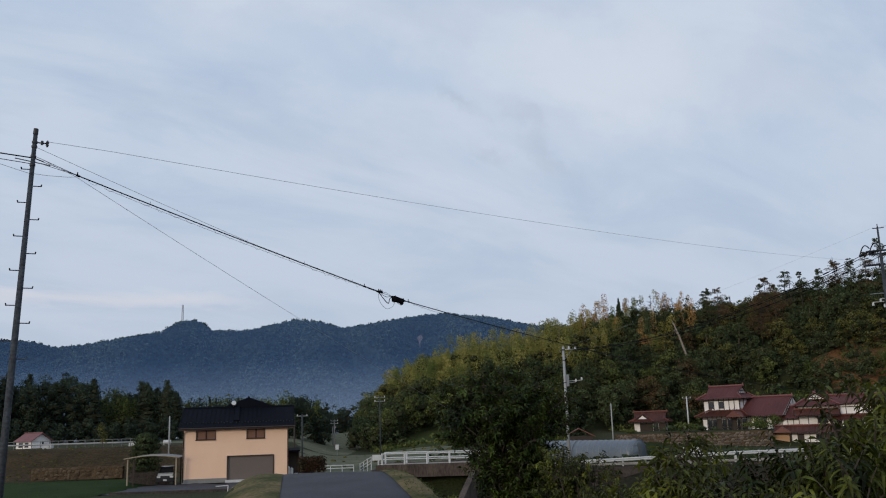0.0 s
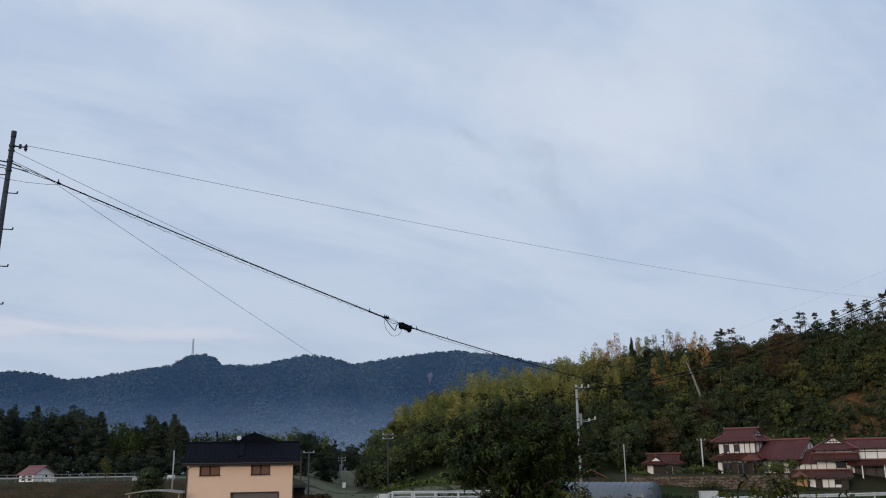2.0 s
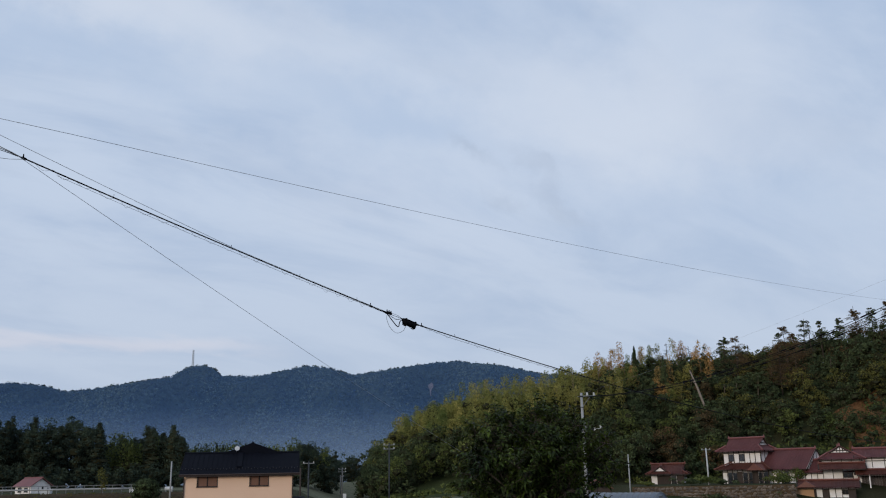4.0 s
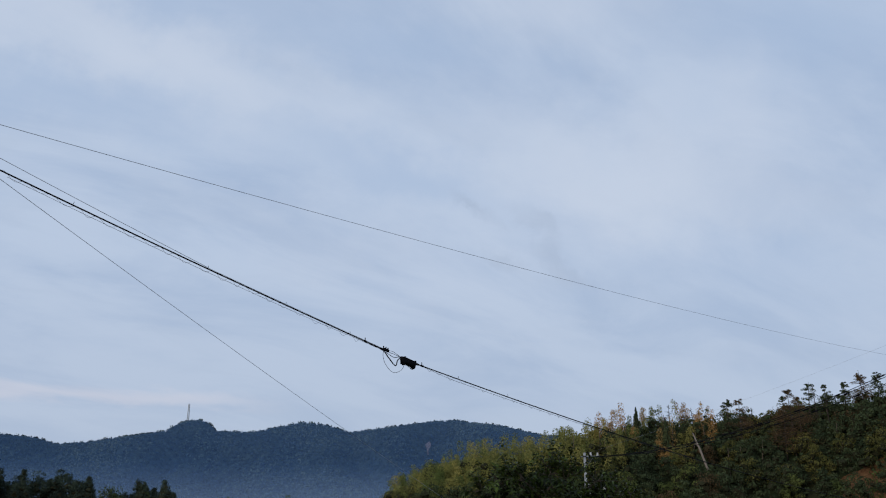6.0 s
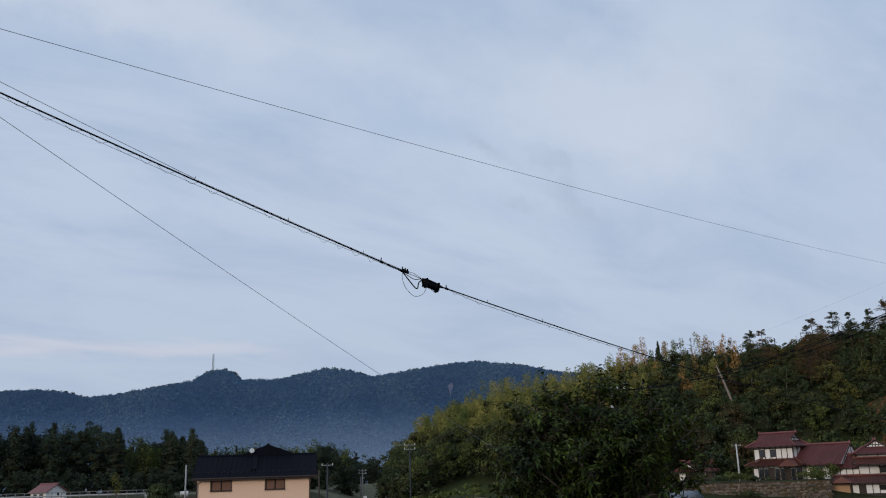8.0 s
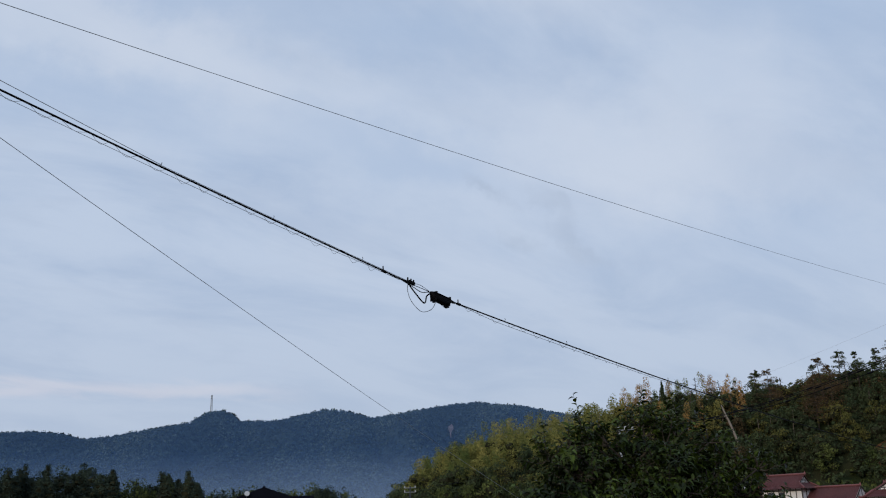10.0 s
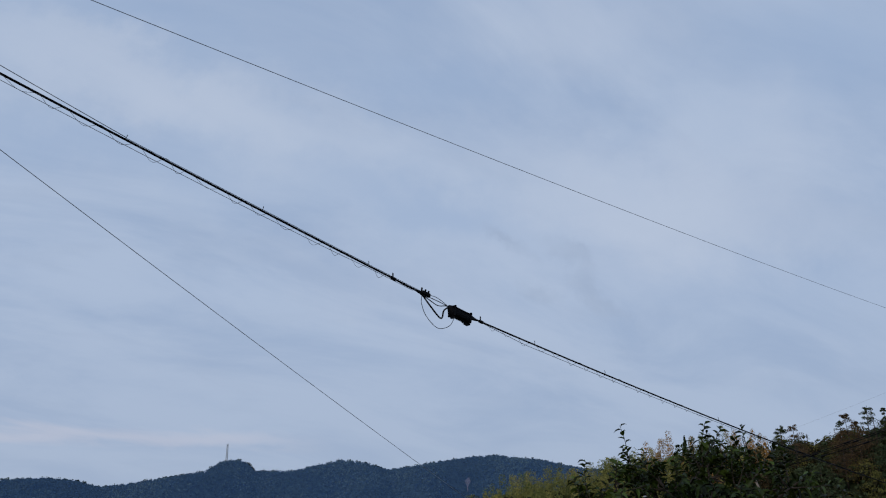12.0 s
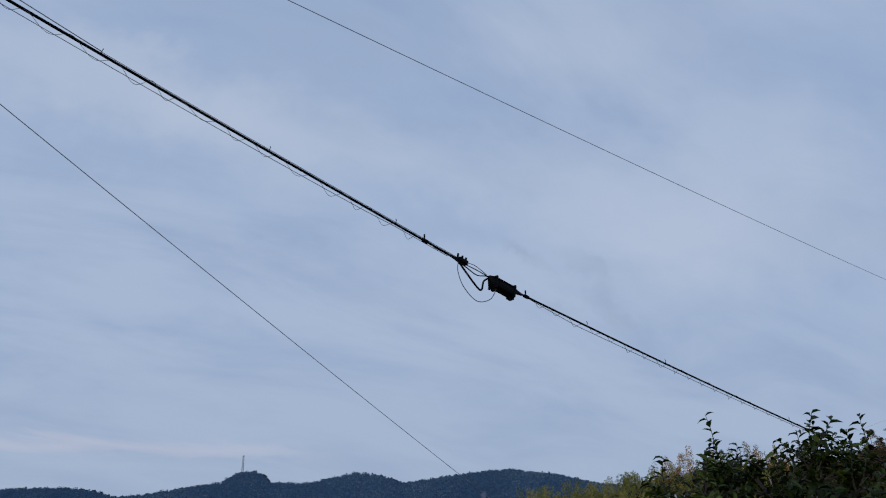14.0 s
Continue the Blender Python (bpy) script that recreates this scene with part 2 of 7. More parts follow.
OLD_WOOD = material("dark_old_timber", (0.045, 0.03, 0.023), 0.8, 0.3, 1.2, 20, 0.3, stretch=(1, 1, 0.2))
TAN_WALL = material("tan_plaster", (0.46, 0.27, 0.15), 0.9, 0.1, 0.6, 14, 0.2)
FILM = material("greenhouse_film", (0.18, 0.215, 0.26), 0.35, 0.12, 0.6, 10, 0.1, thin=0.3)
TAN_PAINT = material("tan_painted_steel", (0.34, 0.27, 0.19), 0.6, 0.15, 2, 20, 0.1)
SOIL = material("bare_red_soil", (0.20, 0.092, 0.045), 0.95, 0.4, 0.12, 2, 0.5, second=(0.085, 0.060, 0.028), gloss=0.05)
BARK = material("bark", (0.055, 0.042, 0.032), 0.95, 0.3, 3, 25, 0.6, stretch=(1, 1, 0.3))
PALE_BARK = material("pale_dead_bark", (0.27, 0.22, 0.18), 0.9, 0.2, 2, 20, 0.3)
# near-black second tone and wide spread put inner shade and highlights into leaf colour
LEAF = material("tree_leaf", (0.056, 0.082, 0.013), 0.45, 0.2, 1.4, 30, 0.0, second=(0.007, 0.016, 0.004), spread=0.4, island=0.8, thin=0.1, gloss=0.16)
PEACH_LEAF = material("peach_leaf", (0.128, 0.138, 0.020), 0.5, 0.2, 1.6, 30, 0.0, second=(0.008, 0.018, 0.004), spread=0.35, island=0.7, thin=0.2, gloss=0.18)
WOOD_GREEN = material("broadleaf_canopy", (0.130, 0.146, 0.044), 0.9, 0.3, 0.16, 0.9, 0.0, second=(0.045, 0.064, 0.022), island=0.35, thin=0.15, gloss=0.05, spread=0.2, crowns=True)
WOOD_DARK = material("conifer_canopy", (0.076, 0.094, 0.042), 0.9, 0.3, 0.16, 0.9, 0.0, second=(0.031, 0.046, 0.024), island=0.35, thin=0.12, gloss=0.05, spread=0.25, crowns=True)
WOOD_CEDAR = material("cedar_canopy", (0.052, 0.068, 0.043), 0.9, 0.25, 0.08, 0.7, 0.0, second=(0.022, 0.034, 0.028), island=0.28, thin=0.12, gloss=0.05, spread=0.25, crowns=True)
WOOD_BAMBOO = material("bamboo_canopy", (0.335, 0.285, 0.085), 0.9, 0.18, 0.13, 0.9, 0.0, second=(0.115, 0.150, 0.046), island=0.22, thin=0.25, gloss=0.05, spread=0.16, crowns=True)
WOOD_RUST = material("autumn_canopy", (0.43, 0.235, 0.085), 0.9, 0.25, 0.10, 0.9, 0.0, second=(0.278, 0.199, 0.074), island=0.3, thin=0.2, gloss=0.05, spread=0.25, crowns=True)
WOOD_BROWN = material("brown_canopy", (0.138, 0.087, 0.046), 0.9, 0.25, 0.12, 0.9, 0.0, second=(0.076, 0.056, 0.029), island=0.35, thin=0.15, gloss=0.05, spread=0.25, crowns=True)
WOOD_OLIVE = material("olive_canopy", (0.150, 0.130, 0.040), 0.9, 0.25, 0.12, 0.9, 0.0, second=(0.066, 0.080, 0.025), island=0.35, thin=0.15, gloss=0.05, spread=0.25, crowns=True)
HEDGE = material("reddish_hedge", (0.060, 0.022, 0.014), 0.9, 0.25, 0.8, 6, 0.0, second=(0.018, 0.022, 0.010), island=0.5, thin=0.1, gloss=0.1)
# dark second tones lean blue: some distance haze put into the colour
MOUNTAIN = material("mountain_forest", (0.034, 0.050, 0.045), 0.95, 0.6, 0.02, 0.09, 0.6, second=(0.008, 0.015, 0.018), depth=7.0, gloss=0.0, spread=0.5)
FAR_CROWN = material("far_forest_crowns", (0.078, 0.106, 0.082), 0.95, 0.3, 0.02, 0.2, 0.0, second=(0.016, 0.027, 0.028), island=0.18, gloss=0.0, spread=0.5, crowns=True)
LANDSLIP = material("bare_landslip", (0.15, 0.105, 0.105), 0.95, 0.4, 0.06, 0.2, 0.3, second=(0.05, 0.06, 0.07))


# ---------------------------------------------------------------- mesh helpers
def box(bm, x, y, z, sx, sy, sz, rz=0.0):
    """A box with its middle at x, y, z."""
    bmesh.ops.create_cube(bm, size=1, matrix=Matrix.Translation((x, y, z)) @ Matrix.Rotation(rz, 4, "Z") @ Matrix.Diagonal((sx, sy, sz, 1)))
    return bm


def rod(bm, a, b, r0, r1=None, n=8):
    """A round bar from a to b."""
    a, b = Vector(a), Vector(b)
    d = b - a
    m = Matrix.Translation((a + b) / 2) @ d.to_track_quat("Z", "Y").to_matrix().to_4x4()
    bmesh.ops.create_cone(bm, cap_ends=True, segments=n, radius1=r0, radius2=r0 if r1 is None else r1, depth=d.length, matrix=m)
    return bm


def tube(bm, pts, r, n=6):
    """A bent tube through the points; r is one radius or one for each point."""
    rings = []
    pts = [Vector(p) for p in pts]
    for i, p in enumerate(pts):
        d = (pts[min(i + 1, len(pts) - 1)] - pts[max(i - 1, 0)]).normalized()
        q = d.to_track_quat("Z", "Y").to_matrix()
        rad = r[i] if isinstance(r, (list, tuple)) else r
        rings.append([bm.verts.new(p + q @ Vector((math.cos(a) * rad, math.sin(a) * rad, 0)))
                      for a in (2 * math.pi * k / n for k in range(n))])
    for a, b in zip(rings, rings[1:]):
        for k in range(n):
            bm.faces.new((a[k], a[(k + 1) % n], b[(k + 1) % n], b[k]))
    bm.faces.new(rings[0][::-1]), bm.faces.new(rings[-1])
    return bm


def prism(bm, profile, y0, y1):
    """A profile of (x, z) drawn out along y."""
    a = [bm.verts.new((x, y0, z)) for x, z in profile]
    b = [bm.verts.new((x, y1, z)) for x, z in profile]
    n = len(profile)
    for k in range(n):
        bm.faces.new((a[k], a[(k + 1) % n], b[(k + 1) % n], b[k]))
    bm.faces.new(a[::-1]), bm.faces.new(b)
    return bm


def finish(name, bm, mat, smooth=False):
    bmesh.ops.recalc_face_normals(bm, faces=bm.faces)
    me = bpy.data.meshes.new(name)
    bm.to_mesh(me)
    bm.free()
    me.materials.append(mat)
    if smooth:
        me.shade_smooth()
    return me


def part(name, bm, mat, parent, label="", smooth=False):
    """One mesh under a thing or under a part; its coordinates are the thing's own."""
    ob = new(name, finish(name, bm, mat, smooth))
    ob.parent = parent
    return tagged(ob, label)


def thing(name, label, category, at=(0, 0, 0), rz=0.0, group="", kind=""):
    ob = new(name)
    ob.empty_display_size = 0.2
    ob.matrix_basis = Matrix.Translation(at) @ Matrix.Rotation(radians(rz), 4, "Z")
    return tagged(ob, label, category, group, kind)


def single(name, bm, mat, label, category, kind="", smooth=False, group=""):
    return tagged(new(name, finish(name, bm, mat, smooth)), label, category, group, kind)


def raw_mesh(name, verts, faces, mat, smooth=False):
    """A mesh from arrays that a formula gave."""
    me = bpy.data.meshes.new(name)
    me.from_pydata(verts, [], faces)
    me.materials.append(mat)
    if smooth:
        me.shade_smooth()
    return me


def step(a, b, v):
    v = np.clip((v - a) / (b - a), 0, 1)
    return v * v * (3 - 2 * v)


# ---------------------------------------------------------------- the land
ROAD_HALF = 1.6


def road_x(y):
    return 1.15 - 0.165 * y


def road_z(y):
    """The lane dips a little, climbs to a crest, and falls away behind it."""
    y = np.asarray(y, float)
    return -0.22 * step(4, 19, y) + 0.36 * step(20, 29, y) - 2.1 * step(29.5, 46, y)


def hill_height(x, y):
    """The wooded hill on the east side: its ground, without trees."""
    b = np.degrees(np.arctan2(x, np.maximum(y, 1.0)))
    crest = np.interp(b, [-5.7, -4.6, -2, 2, 6, 10, 14, 18, 22, 27, 35, 50], [0, 6.0, 12.5, 15.5, 18.5, 23.5, 26.0, 27.0, 29.5, 32, 34, 36])
    d = np.hypot(x, y)
    foot = np.interp(b, [-8, -3, 3, 8, 12, 20, 30, 50], [190, 178, 170, 185, 195, 200, 195, 180])
    return crest * step(0, 1, (d - foot) / 62.0) + 0.05 * crest * step(0, 1, (d - foot - 62) / 200)


def land(x, y):
    """Height of the ground."""
    x, y = np.asarray(x, float), np.asarray(y, float)
    u = x - road_x(y)
    near = 1 - step(40, 56, y)
    left = -3.45 + 3.4 * step(106, 122, y) * step(20, 32, -x) + 1.4 * step(120, 300, y) * (1 - step(20, 32, -x))
    right = -4.2 + 1.9 * step(72.5, 73.1, y + 0.06 * x) - 1.6 * step(92, 125, y) * step(22, 31, x) + 2.75 * step(159.4, 160.6, y) * step(29, 31, x) + 0.3 * step(100, 180, y)
    side = step(-8, 6, x + 0.04 * y)
    valley = left * (1 - side) + right * side
    bank_l = road_z(y) + (-3.45 - road_z(y)) * step(2.15, 7.5, -u)
    bank_r = road_z(y) + (-4.2 - road_z(y)) * step(2.1, 6.5, u)
    strip = np.where(u < 0, bank_l, bank_r)
    inside = near * (1 - step(9, 14, np.abs(u)))
    z = strip * inside + valley * (1 - inside)
    z = z - 0.06 * (np.abs(u) < ROAD_HALF + 0.1) * near
    far = step(300, 1400, np.hypot(x, y))
    return z + hill_height(x, y) - 6 * far


def axis(limits, steps):
    out = [limits[0]]
    for hi, st in zip(limits[1:], steps):
        n = max(1, round((hi - out[-1]) / st))
        out += list(np.linspace(out[-1], hi, n + 1)[1:])
    return np.array(out)


def ground_sheet():
    xs = axis([-3200, -900, -220, -60, -14, 14, 60, 260, 900, 3200], [300, 60, 8, 2.0, 0.5, 2.0, 6, 60, 300])
    ys = axis([-2500, -400, -60, -6, 46, 110, 150, 330, 900, 4200], [300, 60, 6, 0.7, 1.0, 1.2, 6, 60, 300])
    gx, gy = np.meshgrid(xs, ys)
    gz = land(gx, gy)
    rough = np.array([noise.noise((a * 0.35, b * 0.35, 0)) for a, b in zip(gx.ravel(), gy.ravel())]).reshape(gx.shape)
    off = step(ROAD_HALF + 0.2, ROAD_HALF + 1.5, np.abs(gx - road_x(gy)))
    gz = gz + rough * 0.14 * off * (np.hypot(gx, gy) < 400)
    v = np.stack([gx, gy, gz], -1).reshape(-1, 3)
    nx, ny = len(xs), len(ys)
    i = (np.arange(ny - 1)[:, None] * nx + np.arange(nx - 1)).ravel()
    f = np.stack([i, i + 1, i + nx + 1, i + nx], 1)
    return tagged(new("ground", raw_mesh("ground", v.tolist(), f.tolist(), GRASS, True)),
                  "grassy valley floor with banks, fields and dry grass", "ground", kind="structure")


ground_sheet()


def lane():
    """The narrow asphalt lane as a slab with thickness."""
    bm = bmesh.new()
    rows = []
    for y in np.arange(-30, 46.1, 0.8):
        c, z = road_x(y), float(road_z(y))
        ring = []
        for k in np.linspace(-1, 1, 9):
            half = ROAD_HALF + (0.2 if k > 0 else 0) + 0.05 * noise.noise((k * 3, y * 0.6, 5))
            ring.append((c + k * half, y, z + 0.03 * (1 - k * k)))
        rows.append([bm.verts.new(p) for p in ring] + [bm.verts.new((ring[-1][0], y, z - 0.25)), bm.verts.new((ring[0][0], y, z - 0.25))])
    for a, b in zip(rows, rows[1:]):
        for k in range(len(a)):
            bm.faces.new((a[k], a[(k + 1) % len(a)], b[(k + 1) % len(a)], b[k]))
    single("road", bm, ASPHALT, "narrow worn grey asphalt lane over a crest", "road", "structure", True)


lane()


# ---------------------------------------------------------------- mountains
def ridge_line(b):
    """Height of the far ridge above eye level, as a slope, by bearing in degrees."""
    base = np.interp(b, [-60, -40, -26.6, -24.8, -23.6, -22.0, -20.4, -18.8, -17.6, -17.1, -16.5, -15.6, -15.0, -14.6, -12.3, -10.9, -9.3, -7.8, -6.4, -5.1, -2.9, -1.0, 0.4, 1.9, 3.4, 5.9, 20, 60],
                     [0.07, 0.08, 0.0978, 0.0959, 0.0903, 0.0934, 0.0989, 0.1038, 0.1075, 0.1131, 0.1187, 0.1206, 0.1162, 0.1087, 0.1091, 0.1146, 0.1207, 0.1178, 0.1103, 0.1131, 0.1187, 0.123, 0.1242, 0.1207, 0.1178, 0.107, 0.09, 0.08])
    return base


def mountain_height(x, y):
    """The far mountain: a front slope with spurs and gullies up to the ridge, then a fall behind it."""
    gr, gb = np.hypot(x, y), np.degrees(np.arctan2(x, y))
    k = step(1350, 2400, gr)
    shape = 0.12 * k ** 0.5 + 0.88 * k ** 1.3
    z = 1.5 + gr * ridge_line(gb) * shape * (1 - 0.75 * step(2400, 3000, gr))
    p = np.stack([x, y], -1).reshape(-1, 2)
    spur = np.array([noise.noise((a * 0.0035, b * 0.0012, 3.0)) for a, b in p]).reshape(x.shape)
    spur2 = np.array([noise.noise((a * 0.010, b * 0.005, 8.0)) for a, b in p]).reshape(x.shape)
    gully = np.array([abs(noise.noise((a * 0.0065, b * 0.0016, 5.0))) for a, b in p]).reshape(x.shape)
    mid = step(0.0, 0.3, k) * (1 - step(0.75, 1.0, k))
    bent = z + mid * (90 * spur + 40 * spur2 + 150 * (gully - 0.25)) * np.clip(z / 150, 0.05, 1)
    return np.where(k < 0.999, np.minimum(bent, 1.5 + gr * ridge_line(gb) * (0.90 + 0.10 * k)), bent)


def mountain_range():
    bs = np.radians(np.linspace(-48, 30, 520))
    rs = np.concatenate([np.linspace(1350, 2400, 110), np.linspace(2420, 3000, 12)])
    gb, gr = np.meshgrid(bs, rs)
    x, y = gr * np.sin(gb), gr * np.cos(gb)
    z = mountain_height(x, y)
    tuft = np.array([noise.noise((a * 0.09, b * 0.06, 1.0)) for a, b in zip(x.ravel(), y.ravel())]).reshape(x.shape)
    z = z + 7.0 * tuft * step(1350, 1450, gr)
    v = np.stack([x, y, z], -1).reshape(-1, 3)
    nx, ny = len(bs), len(rs)
    i = (np.arange(ny - 1)[:, None] * nx + np.arange(nx - 1)).ravel()
    f = np.stack([i, i + 1, i + nx + 1, i + nx], 1)
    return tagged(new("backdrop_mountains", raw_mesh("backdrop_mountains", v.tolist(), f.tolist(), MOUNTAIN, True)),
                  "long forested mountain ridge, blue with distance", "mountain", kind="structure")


mountain_range()


def haze_veils():
    """Tinted sheets before the mountains: valley mist, and distance haze put into their colour."""
    m = bpy.data.materials.new("haze_veil")
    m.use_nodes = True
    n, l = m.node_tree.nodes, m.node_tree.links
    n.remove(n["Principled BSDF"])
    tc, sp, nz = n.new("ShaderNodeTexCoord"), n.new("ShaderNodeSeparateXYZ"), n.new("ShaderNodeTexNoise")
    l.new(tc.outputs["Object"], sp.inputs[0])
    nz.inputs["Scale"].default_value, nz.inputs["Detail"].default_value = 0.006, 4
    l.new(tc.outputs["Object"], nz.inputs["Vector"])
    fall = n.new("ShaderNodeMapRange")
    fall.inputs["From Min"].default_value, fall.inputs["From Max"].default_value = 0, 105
    fall.inputs["To Min"].default_value, fall.inputs["To Max"].default_value = HAZE_LOW, HAZE_HIGH
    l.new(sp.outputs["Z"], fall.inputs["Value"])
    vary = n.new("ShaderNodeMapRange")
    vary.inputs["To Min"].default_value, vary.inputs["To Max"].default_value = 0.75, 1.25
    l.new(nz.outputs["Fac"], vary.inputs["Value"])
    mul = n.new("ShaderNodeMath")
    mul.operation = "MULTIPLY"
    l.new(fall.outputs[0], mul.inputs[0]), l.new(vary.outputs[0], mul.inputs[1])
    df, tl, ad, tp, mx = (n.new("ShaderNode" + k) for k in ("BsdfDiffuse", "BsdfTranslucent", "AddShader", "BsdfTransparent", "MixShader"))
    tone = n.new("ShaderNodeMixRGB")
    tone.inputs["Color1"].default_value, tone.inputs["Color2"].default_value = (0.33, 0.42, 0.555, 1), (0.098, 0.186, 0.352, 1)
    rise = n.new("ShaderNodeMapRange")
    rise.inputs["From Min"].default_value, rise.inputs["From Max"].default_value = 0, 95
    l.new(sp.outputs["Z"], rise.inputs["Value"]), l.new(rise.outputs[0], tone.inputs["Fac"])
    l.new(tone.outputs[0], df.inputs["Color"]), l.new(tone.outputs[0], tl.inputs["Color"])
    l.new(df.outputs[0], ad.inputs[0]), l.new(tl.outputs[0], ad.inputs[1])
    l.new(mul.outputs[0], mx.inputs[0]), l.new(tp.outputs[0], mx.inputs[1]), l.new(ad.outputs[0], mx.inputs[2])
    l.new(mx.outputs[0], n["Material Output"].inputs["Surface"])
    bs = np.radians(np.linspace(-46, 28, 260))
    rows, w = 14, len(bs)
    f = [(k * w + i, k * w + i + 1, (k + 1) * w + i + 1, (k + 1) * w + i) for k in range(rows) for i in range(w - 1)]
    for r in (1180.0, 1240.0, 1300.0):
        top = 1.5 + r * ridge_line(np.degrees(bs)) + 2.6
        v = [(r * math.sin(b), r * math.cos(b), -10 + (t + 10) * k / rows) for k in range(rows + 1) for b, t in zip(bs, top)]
        veil = new("backdrop_haze", raw_mesh("backdrop_haze", v, f, m, True))
        tagged(veil, "thin blue veil for valley mist and distance haze", "mist", kind="structure")


HAZE_LOW, HAZE_HIGH = 0.25, 0.10
haze_veils()


scar = bmesh.new()
rs = random.Random(4)
scar_top = [scar.verts.new((-46.5 + 4.0 * math.cos(a) * rs.uniform(0.6, 1.3) + 4 * math.sin(2 * a), 1995 + 10 * math.sin(a), 192 + 15 * math.sin(a) * rs.uniform(0.7, 1.2))) for a in np.linspace(0, 2 * math.pi, 15)[:-1]]
scar.faces.new(scar_top)
single("landslip", scar, LANDSLIP, "bare reddish landslip on the mountain", "landslip", "structure")


# ---------------------------------------------------------------- poles and overhead lines
POLE_A = Vector((-7.03, 14.82, 0))
POLE_B = Vector((28.35, 55.25, 0))
POLE_C = Vector((11.65, 83.9, 0))
DIR_MAIN = Vector((32.75, 34.50, 0)).normalized()
SIDE_MAIN = Vector((DIR_MAIN.y, -DIR_MAIN.x, 0))


def sag_line(a, b, sag, n=60):
    a, b = Vector(a), Vector(b)
    return [a.lerp(b, k / n) - Vector((0, 0, 4 * sag * (k / n) * (1 - k / n))) for k in range(n + 1)]


def strand(name, pts, r, mat, label, n=5):
    return single(name, tube(bmesh.new(), pts, r, n), mat, label, "cable", smooth=True)


def pole(at, top, r0, r1, mat, label):
    z0 = float(land(at.x, at.y))
    t = thing("utility_pole", label, "utility pole", (at.x, at.y, z0))
    part("shaft", rod(bmesh.new(), (0, 0, -0.5), (0, 0, top - z0), r0, r1, 20), mat, t, smooth=True)
    return t, z0


def band(t, z, r, h=0.05):
    part("pole_band", rod(bmesh.new(), (0, 0, z - h / 2), (0, 0, z + h / 2), r, r, 16), DARK_STEEL, t)


def step_bolt(t, z, ang, r, length=0.13):
    a = radians(ang)
    d = Vector((math.cos(a), math.sin(a), 0))
    bm = rod(bmesh.new(), d * (r * 0.7) + Vector((0, 0, z)), d * (r + length) + Vector((0, 0, z)), 0.009, n=8)
    rod(bm, d * (r + length - 0.01) + Vector((0, 0, z - 0.005)), d * (r + length) + Vector((0, 0, z + 0.035)), 0.012, n=8)
    part("step_bolt", bm, POLE_DARK, t)


# the slim pole by the lane
pole_a, za = pole(POLE_A, 6.89, 0.084, 0.036, POLE_DARK, "slim grey utility pole with step bolts beside the lane")
TOP = 6.89 - za
part("cap", rod(bmesh.new(), (0, 0, TOP - 0.07), (0, 0, TOP + 0.03), 0.043, 0.041, 20), BLACK_FITTING, pole_a, "dark pole cap")
for z in (TOP - 0.22, TOP - 0.30, TOP - 0.48, TOP - 0.64):
    band(pole_a, z, 0.048, 0.035)
for k in range(13):
    z = TOP - 0.72 - 0.30 * k
    step_bolt(pole_a, z, (192, 12)[k % 2], 0.05 + 0.003 * k)
bm = rod(bmesh.new(), (0.04, 0.015, TOP - 0.22), (0.19, 0.075, TOP - 0.22), 0.013, n=8)
rod(bm, (0.11, 0.045, TOP - 0.18), (0.11, 0.045, TOP - 0.25), 0.022, n=10)
part("wire_bracket", bm, BLACK_FITTING, pole_a, "dark bracket for the top wire")
bm = bmesh.new()
for z, r in ((TOP - 0.27, 0.018), (TOP - 0.245, 0.028), (TOP - 0.22, 0.02), (TOP - 0.195, 0.028), (TOP - 0.175, 0.012)):
    rod(bm, (0.19, 0.075, z - 0.013), (0.19, 0.075, z + 0.013), r, r * 0.8, 12)
part("insulator", bm, BLACK_FITTING, pole_a, "small dark insulator")
bm = rod(bmesh.new(), (-0.24, -0.16, TOP - 0.56), (0.24, 0.16, TOP - 0.60), 0.010, n=8)
part("cable_bracket", bm, STEEL, pole_a)
bm = rod(bmesh.new(), (0.02, 0.02, TOP - 0.51), (0.13, 0.12, TOP - 0.54), 0.011, n=8)
part("cable_clamp", bm, DARK_STEEL, pole_a)

LEAN = Matrix.Translation((0, 0, TOP)) @ Matrix.Rotation(radians(1.9), 4, Vector((-0.43, 0.90, 0))) @ Matrix.Translation((0, 0, -TOP))
pole_a.matrix_basis = pole_a.matrix_basis @ LEAN

# the same kind of pole further along the line, where the cables leave the view
copy_thing(pole_a, Matrix.Translation((-33.2, -12.7, float(land(-33.2, -12.7)))))

# the tall power pole
pole_b, zb = pole(POLE_B, 11.5, 0.19, 0.10, POLE_DARK, "tall concrete power pole with cross arms and insulators")
TB = 13.25 - zb
part("top_tube", rod(bmesh.new(), (0, 0, TB - 1.85), (0, 0, TB), 0.062, 0.055, 12), POLE_DARK, pole_b, "thin steel tube on top of the pole")
AX = Vector((-0.90, 0.44, 0))  # cross arms run this way


def arm(t, name, z, lo, hi, r=0.045):
    bm = bmesh.new()
    a, b = AX * lo + Vector((0, 0, z)), AX * hi + Vector((0, 0, z))
    rod(bm, a, b, r, n=4)
    rod(bm, AX * (lo * 0.5) + Vector((0, 0, z)), Vector((0, 0, z - 0.45)), 0.02, n=6)
    part(name, bm, BLACK_FITTING, t)


